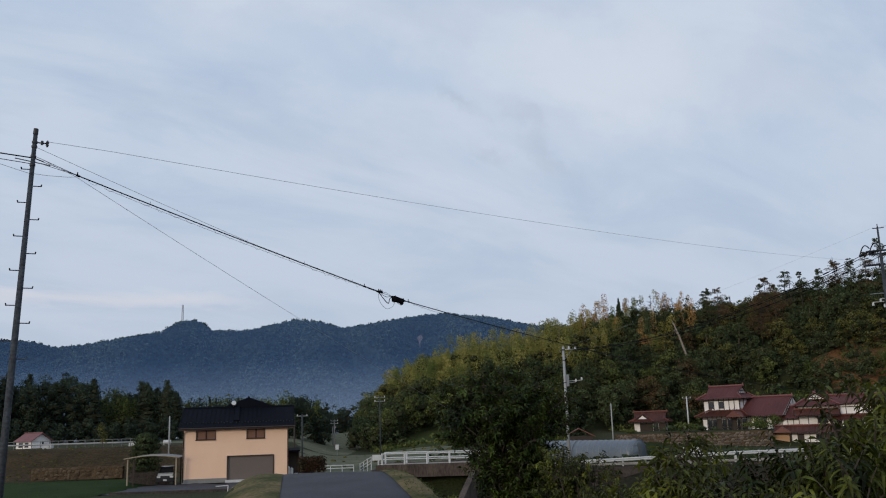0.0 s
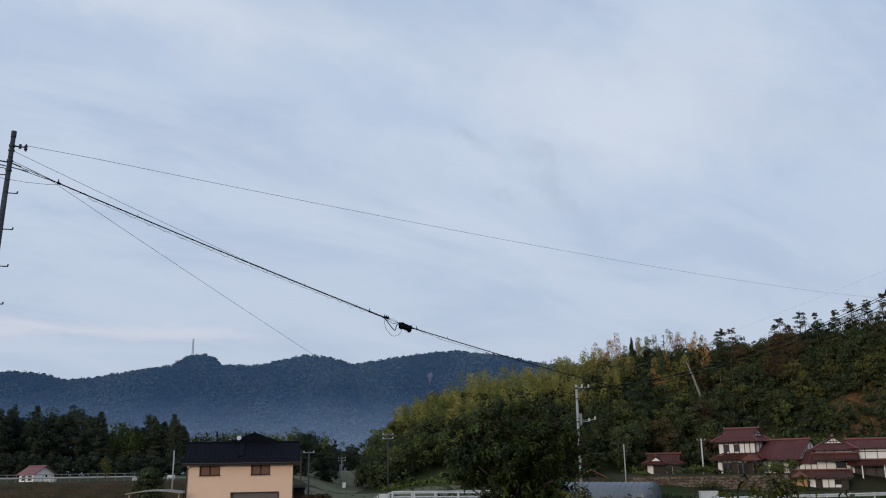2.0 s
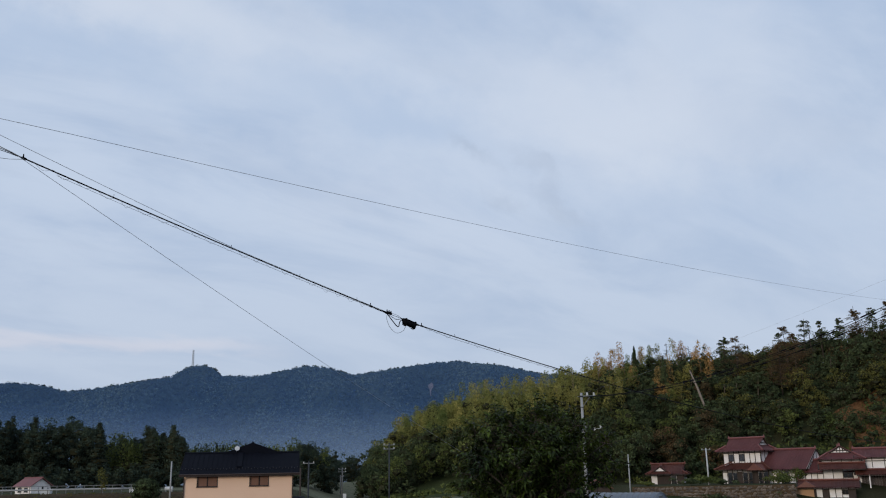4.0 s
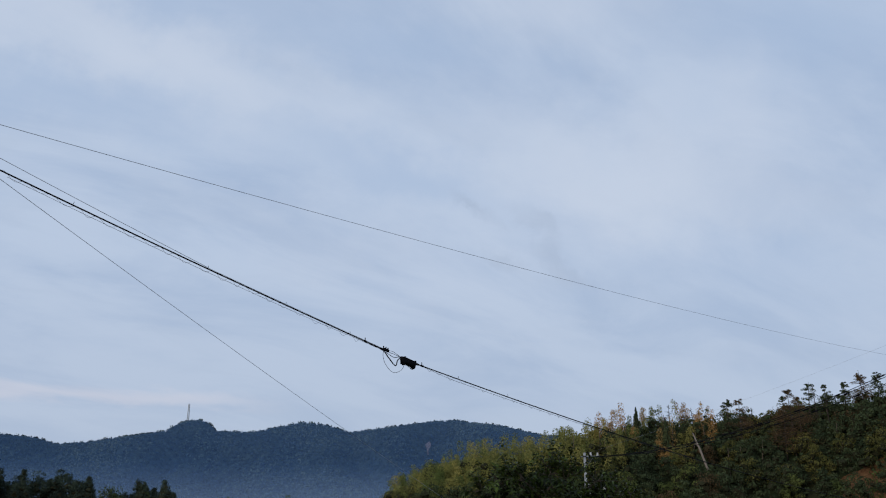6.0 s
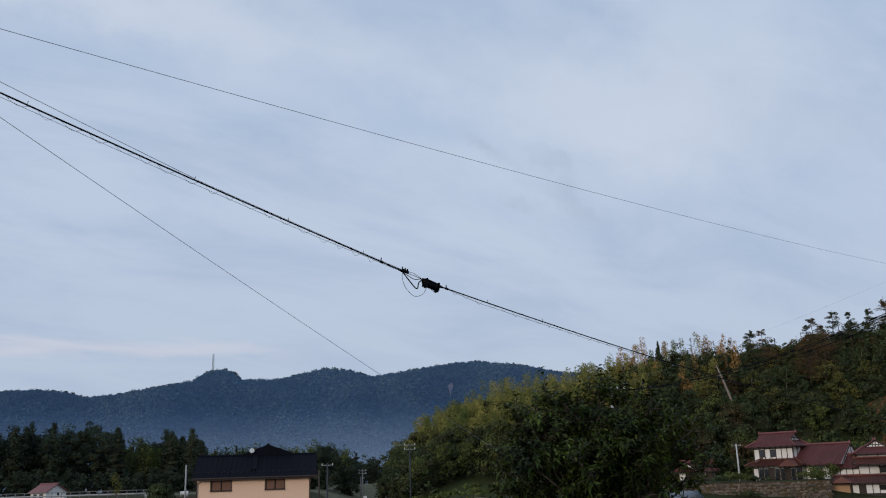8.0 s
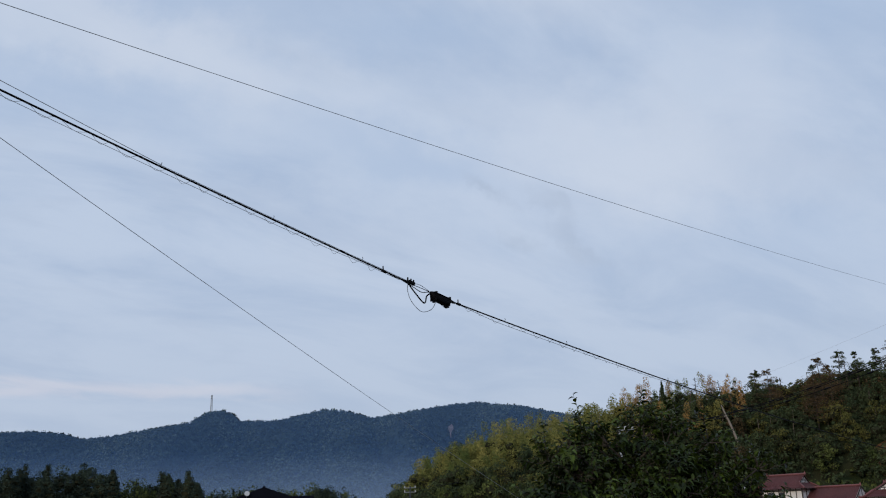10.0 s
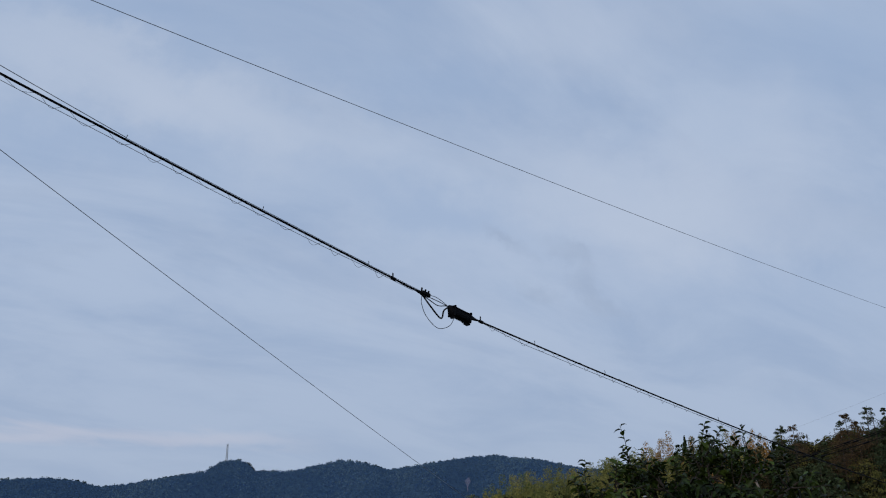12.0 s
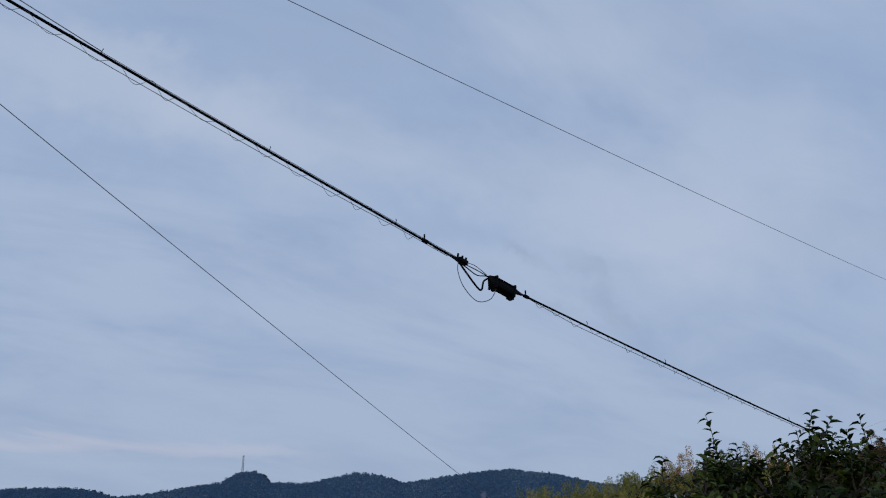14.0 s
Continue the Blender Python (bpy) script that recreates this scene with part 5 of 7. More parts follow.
bm = box(bmesh.new(), (gx0 + gx1) / 2, 0.0, gz1 + 0.04, gx1 - gx0 + 0.2, 0.16, 0.1)
for x in (gx0 - 0.05, gx1 + 0.05):
    box(bm, x, 0.0, (gz0 + gz1) / 2, 0.1, 0.16, gz1 - gz0)
part("door_frame", bm, BROWN_TRIM, door)


def sloped(y0, z0, y1, z1, x0, x1, thick):
    """A slab between two level edges."""
    return prism(bmesh.new(), [(y0, z0), (y1, z1), (y1, z1 + thick), (y0, z0 + thick)], x0, x1)


SWAP = Matrix(((0, 1, 0, 0), (1, 0, 0, 0), (0, 0, 1, 0), (0, 0, 0, 1)))
EY, EZ, RY, RZ = -0.6, 5.36, HD / 2, 7.4
X0, X1 = -0.38, HW + 0.62
for a, b in (((EY, EZ), (RY, RZ)), ((HD + 0.6, EZ), (RY, RZ))):
    part("roof", sloped(*a, *b, X0, X1, 0.13), ROOF_METAL, house, "dark blue-black metal roof").matrix_basis = SWAP
pitch = math.atan2(RZ - EZ, RY - EY)
seam = finish("roof_seam", box(bmesh.new(), 0, math.hypot(RY - EY, RZ - EZ) / 2, 0, 0.025, math.hypot(RY - EY, RZ - EZ), 0.03), ROOF_METAL)
guard_bm = box(box(bmesh.new(), 0, 0, 0.05, 0.10, 0.03, 0.10), 0, 0.08, 0.01, 0.04, 0.18, 0.02)
guard = finish("snow_guard", guard_bm, DARK_STEEL)
for k in range(25):
    ob = new("roof_seam", seam)
    ob.parent = house
    ob.matrix_basis = Matrix.Translation((X0 + 0.1 + k * (X1 - X0 - 0.2) / 24, EY, EZ + 0.16)) @ Matrix.Rotation(pitch, 4, "X")
for k in range(38):
    ob = new("snow_guard", guard)
    ob.parent = house
    ob.matrix_basis = Matrix.Translation((X0 + 0.2 + k * (X1 - X0 - 0.4) / 37, EY + 0.75 + 0.18 * (k % 2), EZ + 0.14 + (0.75 + 0.18 * (k % 2)) * math.tan(pitch))) @ Matrix.Rotation(pitch, 4, "X")
part("ridge_cap", rod(bmesh.new(), (X0, RY, RZ + 0.14), (X1, RY, RZ + 0.14), 0.11, n=10), ROOF_METAL, house)
part("eave_fascia", box(bmesh.new(), (X0 + X1) / 2, EY + 0.01, EZ - 0.06, X1 - X0, 0.05, 0.2), BROWN_TRIM, house)
part("gutter", rod(bmesh.new(), (X0, EY - 0.07, EZ + 0.02), (X1, EY - 0.07, EZ + 0.02), 0.07, n=10), BROWN_TRIM, house)
part("soffit", box(bmesh.new(), HW / 2 + 0.1, -0.3, HH - 0.11, HW + 0.9, 0.55, 0.06), BROWN_TRIM, house)
part("cross_gable", prism(bmesh.new(), [(2.85, 7.30), (6.35, 8.55), (9.85, 7.30)], RY - 0.2, HD + 1.5), ROOF_METAL, house, "low dark cross gable behind the ridge")
part("cross_ridge", rod(bmesh.new(), (6.35, RY - 0.25, 8.58), (6.35, HD + 1.5, 8.58), 0.09, n=8), ROOF_METAL, house)
part("roof_ladder", box(bmesh.new(), 0, math.hypot(RY - EY, RZ - EZ) / 2 + 0.6, 0.05, 0.5, math.hypot(RY - EY, RZ - EZ) - 1.3, 0.12), ROOF_METAL, house).matrix_basis = Matrix.Translation((5.2, EY, EZ + 0.16)) @ Matrix.Rotation(pitch, 4, "X")
for x in (0.06, HW - 0.06):
    part("downpipe", tube(bmesh.new(), [(x, EY, EZ), (x, -0.1, EZ - 0.4), (x, -0.08, EZ - 0.7), (x, -0.08, 0.1)], 0.05, 8), BROWN_TRIM, house, smooth=True)
dish = part("satellite_dish", rod(rod(bmesh.new(), (4.8, RY - 0.34, 7.98), (4.8, RY - 0.26, 7.95), 0.25, 0.17, 18), (4.8, RY, 7.4), (4.8, RY - 0.15, 7.95), 0.03, n=6), WHITE_PAINT, house, "white satellite dish")
part("feed_arm", rod(bmesh.new(), (4.75, RY - 0.25, 7.6), (4.72, RY - 0.75, 7.8), 0.02, n=6), STEEL, dish)
# lean-to and porch on the far side
part("porch_roof", sloped(1.6, 2.75, 6.5, 2.95, HW + 0.01, HW + 1.25, 0.12), ROOF_METAL, house).matrix_basis = SWAP
part("porch_wall", box(bmesh.new(), HW + 0.56, 4.5, 1.35, 1.1, 2.8, 2.7), OLD_WOOD, house, "dark timber porch")
for y in (1.7, 3.0):
    part("porch_post", rod(bmesh.new(), (HW + 1.1, y, -0.3), (HW + 1.1, y, 2.75), 0.07, n=8), OLD_WOOD, house)
t = thing("outdoor_unit", "white air-conditioner unit by the porch", "air conditioner", tuple(house.matrix_basis @ Vector((HW + 1.0, 2.0, -0.25))), 10.5)
part("case", box(bmesh.new(), 0, 0, 0.42, 0.8, 0.3, 0.7), WHITE_PAINT, t)
part("fan_grille", rod(bmesh.new(), (-0.1, -0.17, 0.42), (-0.1, -0.15, 0.42), 0.25, n=16), DARK_STEEL, t)
for x in (-0.3, 0.3):
    part("foot", box(bmesh.new(), x, 0, 0.03, 0.08, 0.32, 0.08), GREY_BLOCK, t)
for x, y, h, lab in ((10.5, 0.9, 1.2, "white gas cylinder beside the house"), (10.85, 0.95, 1.05, "white gas cylinder beside the house")):
    p = house.matrix_basis @ Vector((x, y, 0))
    t = thing("gas_cylinder", lab, "gas cylinder", (p.x, p.y, float(land(p.x, p.y)) + 0.1))
    part("tank", rod(rod(bmesh.new(), (0, 0, 0), (0, 0, h), 0.17, n=14), (0, 0, h), (0, 0, h + 0.12), 0.16, 0.06, 14), WHITE_PAINT, t)
    part("valve", rod(bmesh.new(), (0, 0, h + 0.1), (0, 0, h + 0.25), 0.05, n=8), DARK_STEEL, t)

# ---------------------------------------------------------------- carport and car
cp = thing("carport", "open carport with a curved pale roof", "carport", (-31.5, 89.0, -3.4), 10.5)
arc = [(5.2 * k / 12, 2.62 + 0.42 * math.sin(math.pi * (0.12 + 0.76 * k / 12)) - 0.1) for k in range(13)]
part("roof_panel", prism(bmesh.new(), arc + [(x, z + 0.05) for x, z in arc[::-1]], -0.2, 5.0), FILM, cp, "translucent curved roof panel")
for y in (-0.25, 2.4, 5.0):
    part("beam", tube(bmesh.new(), [(x, y, z + 0.03) for x, z in arc], 0.065, 6), TAN_PAINT if y < 0 else STEEL, cp)
for x in (0.35, 4.95):
    for y in (0.0, 4.6):
        part("post", box(bmesh.new(), x, y, 1.3, 0.12, 0.12, 2.75), TAN_PAINT if y < 1 else BROWN_TRIM, cp)
part("post", box(bmesh.new(), 0.9, 0.0, 1.25, 0.12, 0.12, 2.65), BROWN_TRIM, cp)
wallm = thing("block_wall", "low dark block wall beside the carport", "wall", (-31.9, 92.2, -3.45), 10.5)
for i in range(9):
    for j in range(6):
        part("block", box(bmesh.new(), 0.45 * i + (0.2 if j % 2 else 0), 0, 0.12 + 0.21 * j, 0.43, 0.16, 0.2), DARK_CONCRETE, wallm)


def small_car(at, rz):
    t = thing("car", "black compact car parked nose out under the carport", "car", at, rz)
    half = [(-0.80, 0.30), (-0.84, 0.55), (-0.83, 0.88), (-0.76, 0.96), (0.76, 0.96), (0.83, 0.88), (0.84, 0.55), (0.80, 0.30)]
    bm = prism(bmesh.new(), half, 0.12, 3.6)
    bmesh.ops.bevel(bm, geom=[e for e in bm.edges if abs(e.verts[0].co.y - e.verts[1].co.y) < 0.01], offset=0.08, segments=3, affect="EDGES")
    part("body", bm, BLACK_PAINT, t, smooth=False)
    bm = bmesh.new()
    lo = [bm.verts.new(v) for v in ((-0.76, 0.85, 0.95), (0.76, 0.85, 0.95), (0.76, 3.5, 0.95), (-0.76, 3.5, 0.95))]
    hi = [bm.verts.new(v) for v in ((-0.64, 1.35, 1.70), (0.64, 1.35, 1.70), (0.64, 3.3, 1.73), (-0.64, 3.3, 1.73))]
    for k in range(4):
        bm.faces.new((lo[k], lo[(k + 1) % 4], hi[(k + 1) % 4], hi[k]))
    bm.faces.new(hi), bm.faces.new(lo[::-1])
    part("cabin", bm, BLACK_PAINT, t)
    bm = bmesh.new()
    bm.faces.new([bm.verts.new(v) for v in ((-0.68, 0.86, 1.02), (0.68, 0.86, 1.02), (0.58, 1.28, 1.62), (-0.58, 1.28, 1.62))])
    part("windscreen", bm, GLASS, t, "reflective windscreen")
    part("bumper", box(bmesh.new(), 0, 0.07, 0.42, 1.6, 0.14, 0.26), BLACK_PAINT, t)
    part("grille", box(bmesh.new(), 0, 0.10, 0.70, 0.8, 0.06, 0.22), BLACK_FITTING, t, "black grille")
    # bonnet of the black car in white paint, for the sky reflected there
    bm = prism(bmesh.new(), [(0.06, 0.90), (0.16, 1.0), (0.84, 1.12), (0.84, 1.02), (0.06, 0.86)], -0.72, 0.72)
    part("bonnet", bm, WHITE_PAINT, t, "bonnet coloured pale for its reflection").matrix_basis = SWAP
    for x in (-0.62, 0.62):
        part("headlight", box(bmesh.new(), x, 0.13, 0.75, 0.34, 0.12, 0.18), WHITE_PAINT, t, "clear headlight")
        part("mirror", box(bmesh.new(), x * 1.45, 1.1, 1.05, 0.16, 0.1, 0.14), BLACK_PAINT, t)
        for y in (0.7, 2.95):
            w = part("wheel", rod(bmesh.new(), (x * 1.12, y, 0.28), (x * 1.36, y, 0.28), 0.29, n=20), RUBBER, t)
            part("rim", rod(bmesh.new(), (x * 1.3, y, 0.28), (x * 1.375, y, 0.28), 0.17, n=14), STEEL, w)
    part("plate", box(bmesh.new(), 0, -0.015, 0.44, 0.33, 0.03, 0.165), WHITE_PAINT, t, "white plate")
    part("bonnet_edge", box(bmesh.new(), 0, 0.5, 0.965, 1.3, 0.6, 0.02), BLACK_PAINT, t)


small_car((-27.95, 90.7, -3.33), 10.5)
kerb = thing("yard_wall", "low dark concrete wall along the yard", "wall", (-29.0, 78.5, -3.45), 4)
for k in range(7):
    part("panel", box(bmesh.new(), 1.1 + 2.2 * k, 0, 0.02, 2.17, 0.2, 0.45), DARK_CONCRETE, kerb)
rp = thing("hand_rail", "short white pipe rail beside the yard", "rail", (-17.75, 74.0, -3.72))
part("upright", rod(bmesh.new(), (0, 0, -0.2), (0.12, 0, 1.05), 0.04, n=8), WHITE_PAINT, rp)
part("top_bar", rod(bmesh.new(), (-0.9, 0, 1.02), (0.14, 0, 1.06), 0.04, n=8), WHITE_PAINT, rp)


# ---------------------------------------------------------------- bridge, rails, walls and greenhouses
def rail_run(name, label, a, b, posts, height, bars, post_r, bar_r, mat, beam=False, group=""):
    """A straight run of railing between two points on the ground."""
    a, b = Vector(a), Vector(b)
    t = thing(name, label, "guard rail", tuple(a), group=group)
    d = b - a
    for k in range(posts):
        p = d * (k / (posts - 1))
        part("post", rod(bmesh.new(), p + Vector((0, 0, -0.3)), p + Vector((0, 0, height)), post_r, n=8), mat, t)
    for z in bars:
        if beam:
            n = Vector((d.y, -d.x, 0)).normalized() * 0.04
            bm = bmesh.new()
            prof = [(0.0, -0.14), (0.06, -0.1), (0.06, -0.04), (0.0, 0.0), (0.06, 0.04), (0.06, 0.1), (0.0, 0.14), (-0.01, 0.14), (-0.01, -0.14)]
            ring = []
            for q in (Vector((0, 0, 0)), d):
                ring.append([bm.verts.new(q + n + n.normalized() * u + Vector((0, 0, z + v))) for u, v in prof])
            m = len(prof)
            for k in range(m):
                bm.faces.new((ring[0][k], ring[0][(k + 1) % m], ring[1][(k + 1) % m], ring[1][k]))
            part("beam", bm, mat, t, "pressed steel beam")
        else:
            part("bar", rod(bmesh.new(), Vector((0, 0, z)), d + Vector((0, 0, z)), bar_r, n=8), mat, t)
    return t


deck = thing("bridge", "small concrete road bridge with stained sides", "bridge", (-5.2, 72.0, -1.38))
part("deck_slab", box(bmesh.new(), 5.6, 1.7, -0.16, 11.6, 4.0, 0.3), CONCRETE, deck)
part("edge_beam", box(bmesh.new(), 5.6, -0.42, -0.45, 11.6, 0.24, 1.0), STAINED, deck, "rain-stained concrete edge beam")
part("edge_beam", box(bmesh.new(), 5.6, 3.8, -0.45, 11.6, 0.24, 1.0), STAINED, deck, "rain-stained concrete edge beam")
part("abutment", box(bmesh.new(), -0.1, 1.7, -1.8, 0.9, 4.2, 2.9), DARK_CONCRETE, deck)
part("abutment", box(bmesh.new(), 11.6, 1.7, -1.8, 0.9, 4.2, 2.9), DARK_CONCRETE, deck)
rail_run("bridge_rail", "white steel railing on the bridge", (-4.9, 71.6, -1.33), (5.8, 71.6, -1.42), 7, 0.88, (0.84, 0.42), 0.08, 0.045, WHITE_PAINT, group="bridge rails")
rail_run("bridge_rail", "white steel railing on the bridge", (-4.9, 75.7, -1.33), (5.8, 75.7, -1.42), 7, 0.88, (0.84, 0.42), 0.08, 0.045, WHITE_PAINT, group="bridge rails")
end = thing("rail_end", "white box end of the bridge railing", "guard rail", (-5.3, 71.5, -1.3))
part("board", box(bmesh.new(), 0, 0, 0.55, 0.75, 0.08, 0.42), WHITE_PAINT, end)
part("post", rod(bmesh.new(), (0.1, 0.05, -0.3), (0.1, 0.05, 0.75), 0.06, n=8), WHITE_PAINT, end)
rail_run("ramp_rail", "sloping white rail beside the lane", (-7.0, 75.2, -2.05), (-5.9, 73.2, -1.45), 4, 0.75, (0.72, 0.45, 0.22), 0.035, 0.03, WHITE_PAINT)
rail_run("road_rail", "pale green and white road railing", (-11.9, 86.0, -2.5), (-8.6, 86.0, -2.5), 4, 0.7, (0.68, 0.42), 0.035, 0.035, WHITE_PAINT)
for k in range(9):
    x = -11.5 + 0.55 * k
    t = thing("flower_pot", "small white planter along the road", "planter", (x, 84.8, float(land(x, 84.8)) + 0.0), group="planters by the road")
    part("pot", rod(bmesh.new(), (0, 0, -0.05), (0, 0, 0.35), 0.13, 0.17, 10), WHITE_PAINT, t)
rail_run("guard_rail", "white steel beam guard rail above the stream wall", (9.2, 74.9, -2.32), (24.2, 75.1, -1.95), 9, 0.72, (0.55,), 0.06, 0, WHITE_PAINT, True, "guard rails")
rail_run("guard_rail", "white steel beam guard rail above the stream wall", (24.3, 75.1, -1.95), (46.0, 76.5, -1.75), 12, 0.72, (0.55,), 0.06, 0, WHITE_PAINT, True, "guard rails")
bank = thing("stream_wall", "dark stained concrete wall of the stream bank", "retaining wall", (5.6, 72.3, -4.4))
for k in range(12):
    part("panel", box(bmesh.new(), 1.8 + 3.6 * k, 0.02 * k, 1.15, 3.56, 0.5, 2.3 + 0.035 * k), DARK_CONCRETE, bank)
part("coping", box(bmesh.new(), 21.6, 0.1, 2.55, 43.2, 0.6, 0.16), CONCRETE, bank)
side = thing("stream_wall", "sloping concrete wing wall under the bridge", "retaining wall", (1.4, 67.0, -4.4))
bm = prism(bmesh.new(), [(-2.6, -0.8), (-2.6, 0.35), (-0.2, 1.15), (2.4, 1.9), (4.6, 2.5), (4.6, -0.8)], -0.22, 0.22)
bmesh.ops.bevel(bm, geom=bm.edges[:], offset=0.03, segments=1, affect="EDGES")
part("face", bm, STAINED, side).matrix_basis = Matrix.Rotation(radians(-12), 4, "Z") @ SWAP
# dark mud sheets: stream bed, and the shade under the bridge put into colour
SHADED_MUD = material("shaded_stream_mud", (0.036, 0.029, 0.021), 0.95, 0.4, 0.4, 3, 0.6, second=(0.02, 0.022, 0.014), depth=0.1, gloss=0.05)
drape("stream", -4.5, 40, 52, 79, 2.5, SHADED_MUD, 0.12, "muddy stream bed below the bank, dark for the bridge's shade", "stream", 3)
drape("stream", -4.5, 5.5, 77, 98, 1.5, SHADED_MUD, 0.3, "stream bed beyond the bridge, dark for the deck's shade", "stream", 1)


def greenhouse(at, rz, length, r, group="greenhouses"):
    t = thing("greenhouse", "plastic film tunnel greenhouse with steel hoops", "greenhouse", at, rz, group)
    arc = [(r * math.cos(a), 0.55 + 1.25 * math.sin(a)) for a in np.linspace(0, math.pi, 15)]
    arc = [(r, 0.0)] + arc + [(-r, 0.0)]
    bm = bmesh.new()
    rows = [[bm.verts.new((y, x, z)) for x, z in arc] for y in np.linspace(0, length, 12)]
    for a, b in zip(rows, rows[1:]):
        for k in range(len(arc) - 1):
            bm.faces.new((a[k], a[k + 1], b[k + 1], b[k]))
    bm.faces.new(rows[0][::-1]), bm.faces.new(rows[-1])
    part("film_cover", bm, FILM, t, "cloudy film cover", True)
    for y in np.linspace(0, length, 12):
        part("hoop", tube(bmesh.new(), [(y, x * 1.01, z * 1.01) for x, z in arc], 0.03, 6), STEEL, t)
    for z in (0.6, 1.25):
        part("end_bar", rod(bmesh.new(), (length + 0.03, -r * 0.9, z), (length + 0.03, r * 0.9, z), 0.025, n=6), STEEL, t)
    part("end_door", box(bmesh.new(), length + 0.03, 0, 0.75, 0.05, 0.9, 1.5), STEEL, t)


greenhouse((14.2, 94.6, -2.2), -33, 6.6, 2.0)
greenhouse((9.4, 98.4, -2.2), -33, 6.6, 2.0)
bx = thing("storage_box", "white storage box beside the road", "box", (24.2, 88.0, -2.2))
part("case", box(bmesh.new(), 0, 0, 0.45, 1.6, 0.8, 0.9), WHITE_PAINT, bx)
part("lid", box(bmesh.new(), 0, 0, 0.93, 1.68, 0.88, 0.07), WHITE_PAINT, bx)

# small shed with a red-edged gable behind the greenhouses
sh = thing("shed", "small dark shed with a red gable edge", "shed", (15.2, 112.0, -2.1), -8)
part("wall", box(bmesh.new(), 1.7, 1.6, 0.9, 3.4, 3.2, 2.0), OLD_WOOD, sh)
part("roof", prism(bmesh.new(), [(-0.3, 1.75), (1.7, 2.75), (3.7, 1.75), (3.7, 1.85), (1.7, 2.88), (-0.3, 1.85)], -0.3, 3.5), RUST_TILE, sh)

# the reddish clipped hedge over the crest
hd = thing("hedge", "rounded dark hedge with reddish leaves", "hedge", (-10.25, 70.0, float(land(-10.25, 70)) + 0.0))
hc = np.array([(x, y, z) for x in (-0.65, -0.25, 0.25, 0.65) for y in (-0.3, 0.3) for z in (0.3, 0.65, 0.95)])
zs_h = -1.75 - float(land(-10.25, 70))
cloud_object("leaves", leaf_cloud(hc + [0, 0, zs_h], np.full((len(hc), 3), 0.5) * [1, 1, 0.8], np.full(len(hc), 0.09), 130, 5), HEDGE, "", parent=hd)
part("stem", rod(bmesh.new(), (0, 0, -0.2), (0, 0, zs_h + 1.2), 0.12, 0.05, 8), BARK, hd)


# ---------------------------------------------------------------- poles in the valley
def plain_pole(x, y, top, mat, label, arms=1, r=0.14):
    z = float(land(x, y))
    t = thing("utility_pole", label, "utility pole", (x, y, z))
    part("shaft", rod(bmesh.new(), (0, 0, -0.5), (0, 0, top - z), r, r * 0.7, 12), mat, t, smooth=True)
    for k in range(arms):
        part("cross_arm", rod(bmesh.new(), (-0.8, 0, top - z - 0.3 - 0.55 * k), (0.8, 0, top - z - 0.3 - 0.55 * k), 0.05, n=6), STEEL, t)
        for s in (-0.7, 0.7):
            part("insulator", rod(bmesh.new(), (s, 0, top - z - 0.3 - 0.55 * k), (s, 0, top - z - 0.05 - 0.55 * k), 0.06, n=8), WHITE_PAINT, t)
    return t


plain_pole(-35.05, 115.0, 3.9, POLE_PALE, "pale pole behind the carport", 0, 0.12)
plain_pole(-20.4, 130.0, 3.9, POLE_DARK, "grey utility pole behind the house", 1)
plain_pole(-21.2, 128.0, 3.0, OLD_WOOD, "dark wooden pole behind the house", 0)
plain_pole(-9.1, 130.0, 6.2, POLE_DARK, "tall grey utility pole by the valley road", 2, 0.11)
plain_pole(-23.0, 190.0, 3.6, POLE, "far utility pole in the valley", 2, 0.15)
plain_pole(-24.6, 200.0, 2.2, POLE, "far utility pole in the valley", 1, 0.14)
plain_pole(28.3, 150.0, 4.4, POLE_PALE, "pale utility pole below the woods", 0, 0.13)
plain_pole(45.2, 165.0, 5.5, WHITE_PAINT, "white utility pole before the farmhouse", 1, 0.16)
for a, b in (((-9.1, 130, 5.9), (-23, 190, 3.3)), ((-9.1, 130, 5.9), (11.65, 83.9, 8.0))):
    strand("power_line", sag_line(a, b, 0.9, 30), 0.012, CABLE, "thin dark line across the valley")
sg = thing("road_sign", "small white sign on a post by the valley road", "sign", (-19.5, 165.0, float(land(-19.5, 165))))
part("post", rod(bmesh.new(), (0, 0, -0.2), (0, 0, 1.6), 0.05, n=8), STEEL, sg)
part("board", box(bmesh.new(), 0, -0.06, 1.6, 0.6, 0.04, 0.9), WHITE_PAINT, sg)
mast = thing("radio_mast", "lattice radio mast on the mountain top", "mast", (-680.0, 2316.0, 282.0))
MZ = 56.0
for sx, sy in ((-1, -1), (1, -1), (1, 1), (-1, 1)):
    part("leg", rod(bmesh.new(), (2.6 * sx, 2.6 * sy, -14), (1.3 * sx, 1.3 * sy, MZ), 0.5, 0.4, 5), STEEL, mast)
for k in range(9):
    z = 6 * k
    w = 2.6 - 1.3 * (z / MZ)
    part("brace", rod(bmesh.new(), (-w, -w, z), (w, -w, z + 6), 0.3, n=5), STEEL, mast)


# ---------------------------------------------------------------- the bank on the west side
fence = thing("field_fence", "long pale pipe fence along the upper road", "fence", (-66.0, 128.0, 0.0))
F0, F1 = Vector((0, 0, 0)), Vector((24.0, -3.5, 0))
